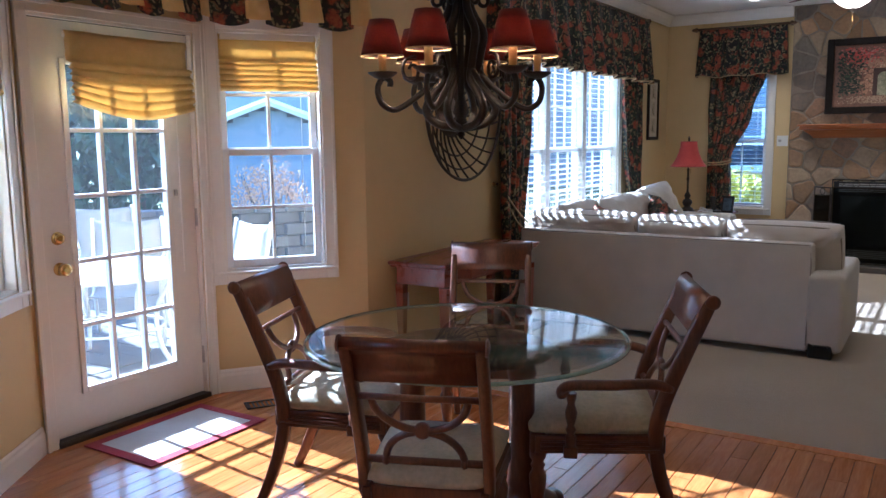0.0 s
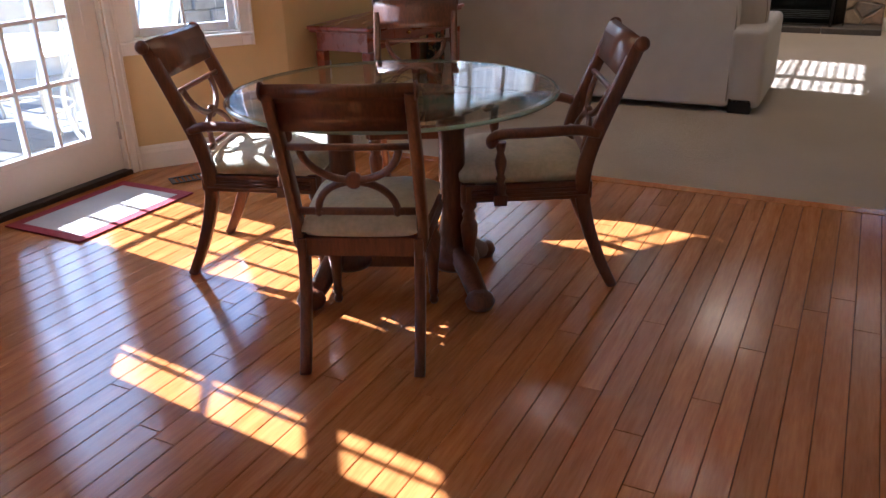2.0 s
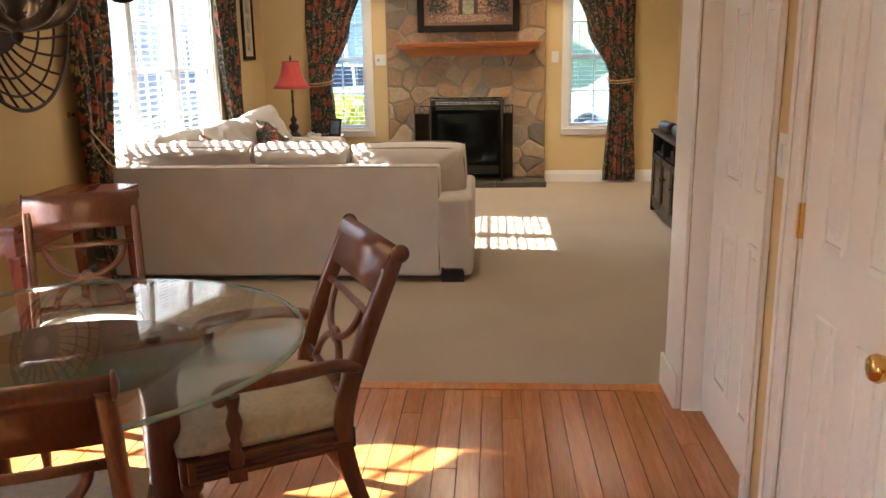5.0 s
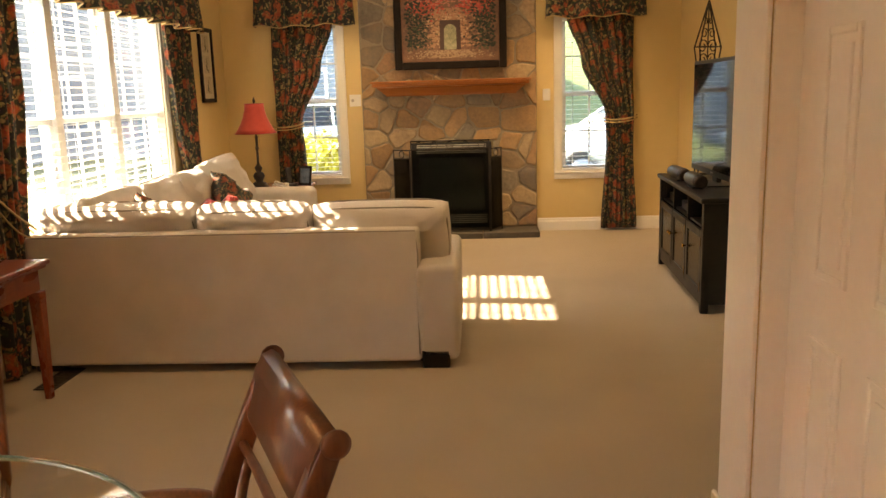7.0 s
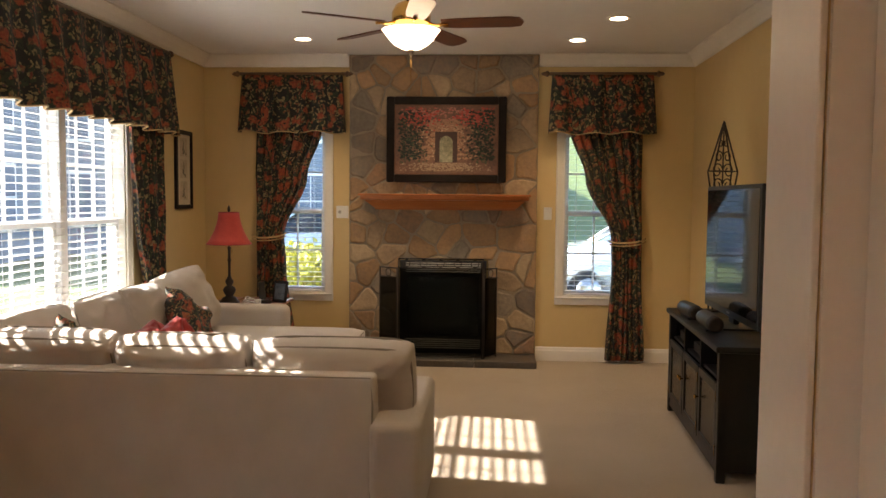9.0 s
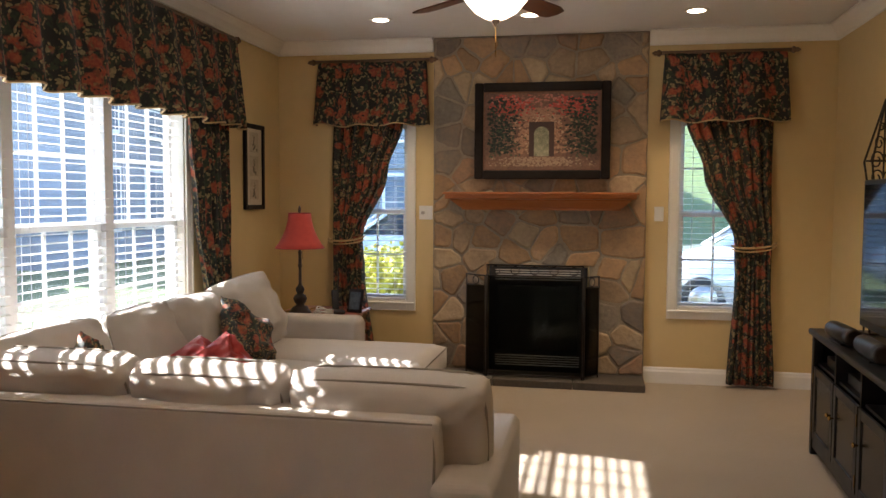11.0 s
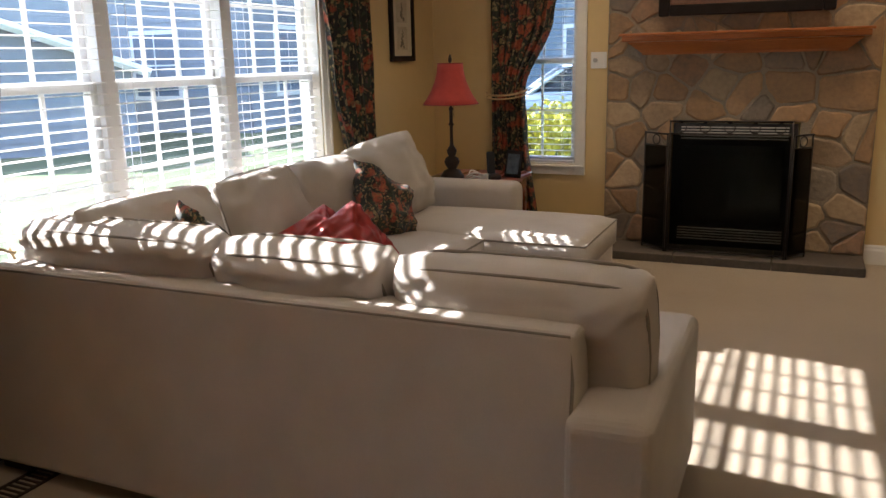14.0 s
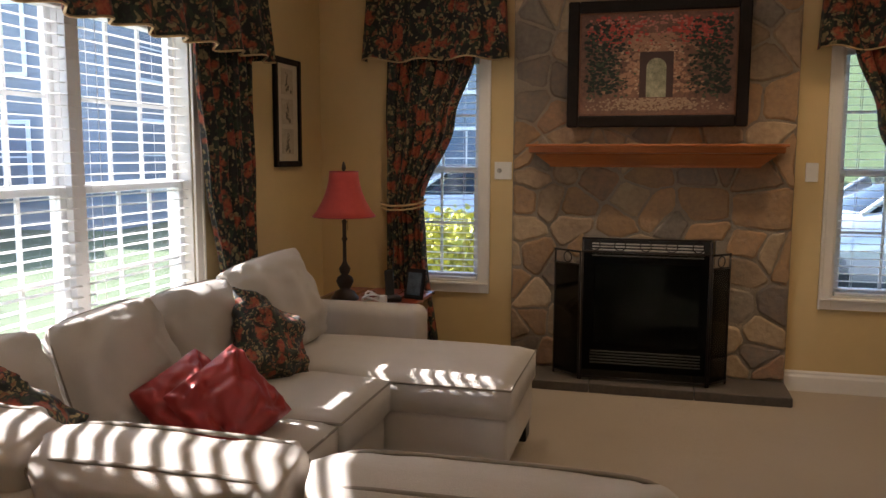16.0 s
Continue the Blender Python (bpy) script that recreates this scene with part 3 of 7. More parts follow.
# ---- doors ----
def patio_door():
    m = m_bay_w
    d = thing("door_1", m, "white patio door with fifteen glass panes, closed", "door", kind="structure")
    part("door_frame", casing(bmesh.new(), 0.075, 1.03, 0.0, 2.07, 0.062, foot=True), M_TRIM, d)
    u0, u1, z0, z1 = 0.091, 1.014, 0.03, 2.054
    g0, g1, h0, h1 = u0 + 0.17, u1 - 0.178, 0.245, 1.86
    bm = bmesh.new()
    for a, b, c, e in ((u0, g0, z0, z1), (g1, u1, z0, z1), (g0, g1, z0, h0), (g0, g1, h1, z1)):
        box(bm, a, 0.03, c, b, 0.072, e)
    leaf = part("door_leaf", bm, M_TRIM, d)
    bm = bmesh.new()
    for a, b, c, e in ((g0 - 0.02, g0 + 0.012, h0 - 0.02, h1 + 0.02), (g1 - 0.012, g1 + 0.02, h0 - 0.02, h1 + 0.02), (g0 + 0.012, g1 - 0.012, h0 - 0.02, h0 + 0.012), (g0 + 0.012, g1 - 0.012, h1 - 0.012, h1 + 0.02)):
        box(bm, a, 0.018, c, b, 0.0295, e, bevel=0.005)
    part("glazing_bead", bm, M_TRIM, leaf)
    for i in (1, 2):
        u = g0 + (g1 - g0) * i / 3
        part("muntin", B(u - 0.011, 0.03, h0, u + 0.011, 0.066, h1, bevel=0.004), M_VINYL, leaf)
    for j in range(1, 5):
        z = h0 + (h1 - h0) * j / 5
        part("muntin", B(g0, 0.032, z - 0.011, g1, 0.064, z + 0.011, bevel=0.004), M_VINYL, leaf)
    # black strips drawn where the gap round the leaf lies in shade
    bm = bmesh.new()
    for a, b, c, e in ((0.087, u0, 0.03, 2.058), (u1, 1.018, 0.03, 2.058), (u0, u1, z1, 2.058)):
        box(bm, a, 0.034, c, b, 0.06, e)
    part("dark_gap_strip", bm, M_BLACKPL, d, "black strip standing in for the shaded gap round the leaf")
    g = part("pane", B(g0, 0.046, h0, g1, 0.050, h1), M_GLASS, leaf)
    g.visible_shadow = False
    for z, r in ((1.02, 0.026), (0.87, 0.03)):
        kn = part("knob" if z < 1 else "deadbolt", lathe(bmesh.new(), [(0.032, 0.0), (0.032, 0.006), (0.012, 0.01), (0.012, 0.03 if z < 1 else 0.014), (r, 0.036 if z < 1 else 0.016), (r, 0.058 if z < 1 else 0.024), (r * 0.5, 0.066 if z < 1 else 0.028)], 18, pose(u0 + 0.082, 0.03, z, 90)), M_BRASS, leaf)
    for z in (0.25, 1.05, 1.82):
        part("hinge", B(u1 - 0.002, 0.012, z - 0.05, u1 + 0.012, 0.03, z + 0.05, bevel=0.003), M_STEEL, d)
    part("shade_hook", B(g1 + 0.04, 0.012, 1.18, g1 + 0.055, 0.03, 1.215, bevel=0.003), M_STEEL, leaf)
    part("threshold", B(0.075, -0.02, -0.004, 1.03, 0.14, 0.026, bevel=0.006), M_BRONZE, d)


patio_door()


def panel_door(u0, u1, knob_u=None, hinge_u=None, parent=None, depth=0.012, z1=2.04):
    """A six-panel moulded leaf in wall coordinates, room side towards negative depth."""
    leaf = part("door_leaf", B(u0, depth, 0.012, u1, depth + 0.035, z1, bevel=0.002), M_TRIM, parent)
    w = u1 - u0
    st = 0.19 * w
    cols = [(u0 + st, u0 + w / 2 - st * 0.42), (u0 + w / 2 + st * 0.42, u1 - st)]
    for a, b in cols:
        for c, e in ((0.20, 0.82), (0.98, 1.60), (1.70, 1.93)):
            bm = bmesh.new()
            # moulded frame and raised field
            for x0, x1, y0, y1 in ((a, a + 0.022, c, e), (b - 0.022, b, c, e), (a + 0.022, b - 0.022, c, c + 0.022), (a + 0.022, b - 0.022, e - 0.022, e)):
                box(bm, x0, depth - 0.007, y0, x1, depth + 0.004, y1, bevel=0.005, seg=2)
            box(bm, a + 0.042, depth - 0.006, c + 0.042, b - 0.042, depth + 0.012, e - 0.042, bevel=0.0055, seg=2)
            part("panel", bm, M_TRIM, leaf)
    if knob_u is not None:
        part("knob", lathe(bmesh.new(), [(0.03, 0.0), (0.03, 0.006), (0.011, 0.012), (0.011, 0.03), (0.024, 0.036), (0.029, 0.05), (0.024, 0.062), (0.008, 0.067)], 18, pose(knob_u, depth - 0.0005, 0.845, 90)), M_BRASS, leaf)
    if hinge_u is not None:
        for z in (0.2, 1.02, 1.85):
            part("hinge", B(hinge_u - 0.008, depth - 0.014, z - 0.045, hinge_u + 0.008, depth - 0.0008, z + 0.045, bevel=0.002), M_BRASS, leaf)
    return leaf


def closet_doors():
    o = YD - 0.13
    m = Matrix.Translation((XD, o, 0)) @ Matrix(((0, 1, 0, 0), (-1, 0, 0, 0), (0, 0, 1, 0), (0, 0, 0, 1)))
    d = thing("door_2", m, "narrow white six-panel door, closed", "door", kind="structure")
    bm = bmesh.new()
    box(bm, 0.97, -0.018, 0, 1.03, -0.002, 2.12, bevel=0.005)
    box(bm, 1.012, -0.026, 0, 1.03, -0.0185, 2.12, bevel=0.003)
    box(bm, 0.132, -0.018, 2.06, 0.97, -0.002, 2.12, bevel=0.005)
    for a, b in ((0.131, 0.142), (0.958, 0.97)):
        box(bm, a, 0, 0, b, 0.148, 2.06)
    part("door_frame", bm, M_TRIM, d)
    panel_door(0.145, 0.955, parent=d, depth=0.075)
    d = thing("door_3", m, "white six-panel double closet doors, closed", "door", kind="structure")
    part("door_frame", casing(bmesh.new(), 1.23, 2.47, 0, 2.06, 0.068, foot=True), M_TRIM, d)
    panel_door(1.244, 1.848, knob_u=1.79, hinge_u=1.240, parent=d, depth=0.004)
    panel_door(1.852, 2.456, knob_u=1.91, hinge_u=2.460, parent=d, depth=0.004)
    sw = thing("light_switch", m @ pose(1.095, 0, 1.165), "white double rocker switch plate on the wall", "light switch", "wall plates")
    part("plate", B(-0.042, -0.008, -0.06, 0.042, -0.001, 0.06, bevel=0.003), M_PLATE, sw)
    for u in (-0.02, 0.02):
        part("rocker", B(u - 0.012, -0.013, -0.03, u + 0.012, -0.0085, 0.03, bevel=0.002), M_PLATE, sw)


closet_doors()


# ---- drapery ----
def drape(name, m, keys, folds, amp, parent, mat=None, seed=0, n=90, zs=44):
    """keys: (z, u0, u1) from top down; a pleated cloth between the two edges, hung at depth 0."""
    keys = sorted(keys, reverse=True)
    rows = []
    for j in range(zs + 1):
        z = keys[0][0] + (keys[-1][0] - keys[0][0]) * j / zs
        for (za, a0, a1), (zb, b0, b1) in zip(keys, keys[1:]):
            if zb <= z <= za + 1e-6:
                f = (za - z) / (za - zb)
                f = f * f * (3 - 2 * f)
                e0, e1 = a0 + (b0 - a0) * f, a1 + (b1 - a1) * f
        wid = abs(e1 - e0)
        w0 = abs(keys[0][2] - keys[0][1])
        row = []
        for i in range(n + 1):
            s = i / n
            ph = s * folds * math.tau + seed + 0.5 * noise.noise(Vector((s * 3, z * 0.7, seed)))
            k = amp * min(1.7, (w0 / max(wid, 0.05)) ** 0.5)
            y = k * (math.sin(ph) + 0.35 * math.sin(2.3 * ph + z * 1.3)) + 0.012 * noise.noise(Vector((s * 5, z * 2.5, seed + 4)))
            row.append(Vector((e0 + (e1 - e0) * s + 0.3 * k * math.cos(ph), y, z)))
        rows.append(row)
    return part(name, sheet(bmesh.new(), rows), mat or M_FLORAL, parent, m=m, thick=0.003)


def valance(m, u0, u1, z0, z1, pleats, depth, label, flare=0.05):
    """Shirred valance on a rod with corded lower edge; depth is how far it stands off the wall (room side negative)."""
    v = thing("valance", m, label, "valance", "floral valances")
    rows, cord = [], []
    n = pleats * 16
    for j in range(15):
        f = j / 14
        z = z1 - (z1 - z0) * f
        row = []
        for i in range(n + 1):
            s = i / n
            u = u0 - flare * f * 0.6 + (u1 - u0 + 1.2 * flare * f) * s
            ph = s * pleats * math.tau
            sq = math.copysign(abs(math.sin(ph)) ** 0.55, math.sin(ph))
            y = -depth - flare * f - (0.012 + 0.030 * f) * sq + 0.006 * noise.noise(Vector((s * 30, z * 3, 1)))
            dz = 0.006 * f * math.cos(ph * 0.5) + (0.008 * f * math.sin(ph))
            row.append(Vector((u, y, z + dz)))
        rows.append(row)
    part("cloth", sheet(bmesh.new(), rows), M_FLORAL, v, thick=0.003)
    for s, uu in ((0, u0), (1, u1)):
        side = []
        for j in range(8):
            f = j / 7
            e = uu + (-0.6 if s == 0 else 0.6) * flare * f
            side.append([Vector((e, -0.02 - (depth + flare * f - 0.02) * k / 6 + 0.006 * math.sin(k * 2), z1 - (z1 - z0) * f)) for k in range(7)])
        part("return", sheet(bmesh.new(), side), M_FLORAL, v, thick=0.003)
    part("cord_edge", tube(bmesh.new(), [p + Vector((0, -0.004, -0.004)) for p in rows[-1][::2]], 0.006, 6), M_TRIMCORD, v, "gold cord edging")
    rod = part("rod", tube(bmesh.new(), [(u0 - 0.03, -depth + 0.02, z1 + 0.012), (u1 + 0.03, -depth + 0.02, z1 + 0.012)], 0.016, 12), M_RODWOOD, v, "brown wooden curtain rod")
    for u, sgn in ((u0 - 0.03, -1), (u1 + 0.03, 1)):
        part("finial", lathe(bmesh.new(), [(0.012, 0), (0.026, 0.012), (0.028, 0.025), (0.016, 0.04), (0.02, 0.05), (0.004, 0.075)], 14, Matrix.Translation((u, -depth + 0.02, z1 + 0.012)) @ pose(0, 0, 0, 0, 90 * sgn, 0)), M_RODWOOD, rod)
        part("bracket", tube(bmesh.new(), [(u - sgn * 0.09, -0.001, z1 - 0.02), (u - sgn * 0.09, -depth * 0.5, z1 - 0.015), (u - sgn * 0.09, -depth + 0.02, z1 - 0.006)], 0.008, 8), M_BRONZE, v)
    return v


def smooth_path(pts, n=6):
    """Catmull-Rom through the points."""
    P = [Vector(p) for p in pts]
    P = [2 * P[0] - P[1]] + P + [2 * P[-1] - P[-2]]
    out = []
    for a, b, c, d in zip(P, P[1:], P[2:], P[3:]):
        for i in range(n):
            t = i / n
            out.append(0.5 * (2 * b + (c - a) * t + (2 * a - 5 * b + 4 * c - d) * t * t + (3 * b - a - 3 * c + d) * t ** 3))
    return out + [P[-2]]


def tied_curtain(m, keys, tie, folds, amp, depth, label, seed, low=False):
    c = thing("curtain", m, label, "curtain", "floral curtains")
    drape("panel", Matrix.Translation((0, -depth, 0)), keys, folds, amp, c, seed=seed)
    z, a, b = tie
    pts = []
    for i in range(25):
        t = i / 24 * math.pi
        pts.append(((a + b) / 2 + (b - a) / 2 * 1.12 * math.cos(t), -depth - 0.05 * math.sin(t) - 0.01, z - 0.03 * math.sin(t) + 0.012 * math.cos(t)))
    if low:
        # slack cords from the wall hook down to the gathered edge
        for dz, r in ((0.0, 0.006), (-0.09, 0.005)):
            part("tieback", tube(bmesh.new(), smooth_path([(a + 0.03, -depth + 0.02, z + 0.33), (a + 0.03, -depth - 0.035, z + 0.24 + dz * 0.6), (a + (b - a) * 0.5, -depth - 0.055, z + 0.10 + dz), (b, -depth - 0.05, z - 0.005 + dz * 0.6), (b + 0.045, -depth + 0.02, z + 0.01 + dz * 0.2)], 6), r, 8), M_TRIMCORD, c, "cream cord tieback")
        part("hook", lathe(bmesh.new(), [(0.018, 0), (0.018, 0.006), (0.006, 0.01), (0.006, 0.03), (0.014, 0.034)], 12, pose(a + 0.03, -0.001, z + 0.33, 90)), M_BRASS, c)
        return c
    part("tieback", tube(bmesh.new(), pts, 0.009, 8), M_TRIMCORD, c, "gold cord tieback")
    part("tieback", tube(bmesh.new(), [(p[0], p[1] - 0.002, p[2] - 0.028) for p in pts], 0.007, 8), M_TRIMCORD, c)
    return c


x = -XL
valance(mw_n, -2.53 + x, -1.57 + x, 2.17, 2.71, 3, 0.08, "short floral valance with gold cord on a brown rod")
valance(mw_n, 0.42 + x, 1.35 + x, 2.17, 2.71, 3, 0.08, "short floral valance with gold cord on a brown rod")
tied_curtain(mw_n, [(2.66, -2.40 + x, -1.68 + x), (2.2, -2.40 + x, -1.77 + x), (1.75, -2.41 + x, -1.91 + x), (1.18, -2.40 + x, -2.14 + x), (0.9, -2.40 + x, -2.12 + x), (0.03, -2.42 + x, -2.02 + x)], (1.19, -2.42 + x, -2.13 + x), 7, 0.022, 0.075, "dark floral curtain tied back with gold cord", 1.0)
tied_curtain(mw_n, [(2.66, 0.50 + x, 1.26 + x), (2.2, 0.60 + x, 1.27 + x), (1.75, 0.75 + x, 1.27 + x), (1.18, 1.00 + x, 1.28 + x), (0.9, 1.01 + x, 1.28 + x), (0.03, 0.96 + x, 1.33 + x)], (1.18, 0.99 + x, 1.29 + x), 7, 0.022, 0.075, "dark floral curtain tied back with gold cord", 2.0)
y = -3.93
valance(mw_liv, 5.44 + y, 8.90 + y, 2.065, 2.72, 13, 0.12, "long floral valance with gold cord edge over the window", 0.06)
tied_curtain(mw_liv, [(2.66, 5.50 + y, 6.07 + y), (1.6, 5.51 + y, 6.03 + y), (0.72, 5.56 + y, 5.88 + y), (0.5, 5.56 + y, 5.87 + y), (0.02, 5.55 + y, 5.90 + y)], (0.79, 5.53 + y, 5.90 + y), 6, 0.026, 0.09, "long dark floral curtain tied low with cord", 3.0, True)
tied_curtain(mw_liv, [(2.66, 8.17 + y, 8.78 + y), (2.1, 8.20 + y, 8.79 + y), (1.4, 8.30 + y, 8.81 + y), (0.75, 8.44 + y, 8.82 + y), (0.4, 8.46 + y, 8.82 + y), (0.02, 8.42 + y, 8.84 + y)], (0.72, 8.42 + y, 8.84 + y), 6, 0.024, 0.08, "long dark floral curtain drawn to the side", 4.0)


# unseen block added outside window_3 to narrow its sun patch on the floor
part("sun_cut_block", B(0.875, 0.152, 0.66, 0.965, 0.30, 2.16, bevel=0.004), M_VINYL, bpy.data.objects["window_3"], m=bpy.data.objects["window_3"].matrix_basis.inverted() @ m_bay_s)


def roman_shade(m, u0, u1, z0, z1, depth, folds, label, sag=0.0, tilt=0.0):
    """Yellow roman shade drawn up into stacked folds."""
    s = thing("roman_shade", m, label, "roman shade", "yellow roman shades")
    flat = (z1 - z0) * 0.42
    rows = []
    n = 24
    total = folds * 8
    for j in range(7):
        rows.append([(u0 + (u1 - u0) * i / n, -depth - 0.004 * j / 6, z1 - flat * j / 6) for i in range(n + 1)])
    for j in range(1, total + 1):
        f = j / total
        ph = f * folds * math.tau
        out = 0.018 + 0.022 * (0.5 - 0.5 * math.cos(ph)) + 0.02 * f
        rows.append([(u0 + (u1 - u0) * i / n, -depth - out, z1 - flat - (z1 - z0 - flat) * f + 0.004 * math.sin(ph)) for i in range(n + 1)])
    rr = []
    for j, row in enumerate(rows):
        f = max(0, (j - 6) / total)
        rr.append([Vector((p[0] + 0.004 * math.sin(j * 2.1), p[1] - 0.012 * noise.noise(Vector((p[0] * 6, j * 0.4, 2))), p[2] - sag * f * math.sin(math.pi * i / n) - tilt * f * (i / n) + 0.006 * noise.noise(Vector((p[0] * 5, j, 5))))) for i, p in enumerate(row)])
    part("cloth", sheet(bmesh.new(), rr), M_SHADE, s, thick=0.003)
    part("head_rail", B(u0 + 0.01, -depth + 0.004, z1 - 0.03, u1 - 0.01, -0.019 if depth > 0.03 else 0.002, z1 + 0.002), M_TRIM, s)
    part("pull_cord", tube(bmesh.new(), [(u1 - 0.1, -depth - 0.02, z0), (u1 - 0.1, -depth - 0.02, z0 - 0.9)], 0.0015, 5), M_TRIM, s)
    return s


roman_shade(m_bay_w, 0.23, 0.94, 1.67, 2.0, 0.05, 6, "yellow roman shade sagging over the door glass", 0.065, 0.03)
roman_shade(m_bay_n, 0.09, 0.65, 1.76, 2.08, -0.042, 6, "yellow roman shade drawn up in folds")
roman_shade(m_bay_s, 0.415, 0.835, 1.68, 2.15, -0.042, 6, "yellow roman shade drawn up in folds")


def bay_valance():
    """Pleated floral swags with yellow inset pleats that follow the bay."""
    v = thing("bay_valance", Matrix.Identity(4), "floral valance with yellow box pleats round the bay", "valance", "floral valances")
    path = [Vector((*p, 0)) for p in ((XL + 0.01, 1.40), (XBAY + 0.12, 2.12), (XBAY + 0.12, 3.11), (XL + 0.02, 3.90))]
    segs = list(zip(path, path[1:]))
    for (p, q), k in zip(segs, (3, 4, 3)):
        d = (q - p).normalized()
        nrm = Vector((d.y, -d.x, 0))
        n = (q - p).length
        for i in range(k):
            a, b = n * i / k, n * (i + 1) / k
            rows = []
            for j in range(7):
                f = j / 6
                rows.append([p + d * (a + 0.012 + (b - a - 0.092) * s / 10) + nrm * (0.05 + 0.025 * f + 0.012 * math.sin(s / 10 * math.pi)) + Vector((0, 0, 2.46 - (0.345 + 0.022 * math.sin(s / 10 * math.pi)) * f)) for s in range(11)])
            part("swag", sheet(bmesh.new(), rows), M_FLORAL, v, thick=0.004)
            rows = []
            for j in range(5):
                f = j / 4
                rows.append([p + d * (b - 0.10 + (0.10 + 0.04 * f) * s / 6) + nrm * (0.05 + 0.012 * math.cos(s * math.pi / 3) + 0.032 * f) + Vector((0, 0, 2.46 - 0.325 * f)) for s in range(7)])
            part("pleat", sheet(bmesh.new(), rows), M_SHADE, v, "yellow inset pleat", thick=0.004)
    bm = bmesh.new()
    for p, q in segs:
        d = (q - p).normalized()
        nrm = Vector((d.y, -d.x, 0))
        tube(bm, [p + nrm * 0.04 + Vector((0, 0, 2.465)), q + nrm * 0.04 + Vector((0, 0, 2.465))], 0.014, 10)
    part("rod", bm, M_BRONZE, v)


bay_valance()


# ---- living room: sofa ----
def pad(name, parent, w, d, h, m, seed, mat=None, puff=0.35, wob=0.02, pipe=True, label="", corner=0.09, ears=0.0, wrinkle=0.012, boxy=0.0):
    """A stuffed cushion with a piped seam; m places its middle, z is its thickness."""
    ob = part(name, cushion(bmesh.new(), w, d, h, None, puff, 30, 24, wob, seed, corner, ears, wrinkle, boxy), mat or M_SOFA, parent, label, m=m)
    if pipe:
        pts = []
        for i in range(72):
            t = i / 72 * math.tau
            c, s = math.cos(t), math.sin(t)
            u, v = math.copysign(abs(c) ** 0.25, c), math.copysign(abs(s) ** 0.25, s)
            pts.append((u * w / 2 * (1 - 0.03 * v * v - corner * v ** 8) * 0.997, v * d / 2 * (1 - 0.03 * u * u - corner * u ** 8) * 0.997, 0.004 * noise.noise(Vector((u * 2, v * 2, seed)))))
        for dz in ((-0.27, 0.27) if boxy > 0.5 else (0.0,)):
            part("piping", tube(bmesh.new(), [(p[0] * (0.968 if dz else 1), p[1] * (0.968 if dz else 1), p[2] + dz * h) for p in pts], 0.006, 6, closed=True), M_PIPING, ob)
    return ob


def box_pad(name, parent, x0, y0, z0, x1, y1, z1, seed, crown=0.018, mat=None):
    """A boxed seat cushion with a gently domed top and rounded edges."""
    bm = bmesh.new()
    nx, ny = 16, 16
    bmesh.ops.create_grid(bm, x_segments=nx, y_segments=ny, size=1)
    w, d = (x1 - x0) / 2, (y1 - y0) / 2
    r = 0.035
    for v in bm.verts:
        u, t = v.co.x, v.co.y
        e = max(abs(u), abs(t))
        drop = 0.03 * max(0, (e - 0.86) / 0.14) ** 2
        v.co = Vector(((x0 + x1) / 2 + u * w, (y0 + y1) / 2 + t * d, z1 + crown * (1 - u ** 2) * (1 - t ** 2) - drop + 0.008 * noise.noise(Vector((u * 2 + seed, t * 2, seed)))))
    edge = [e for e in bm.edges if e.is_boundary]
    ext = bmesh.ops.extrude_edge_only(bm, edges=edge)
    vs = [g for g in ext["geom"] if isinstance(g, bmesh.types.BMVert)]
    for v in vs:
        v.co.z = z0
    bmesh.ops.contextual_create(bm, geom=[e for e in bm.edges if e.is_boundary])
    for f in bm.faces:
        f.smooth = True
    ob = part(name, bm, mat or M_SOFA, parent)
    zt = z1 - 0.03
    part("piping", tube(bmesh.new(), [(x0, y0, zt), (x1, y0, zt), (x1, y1, zt), (x0, y1, zt)], 0.006, 6, closed=True), M_PIPING, ob)
    return ob


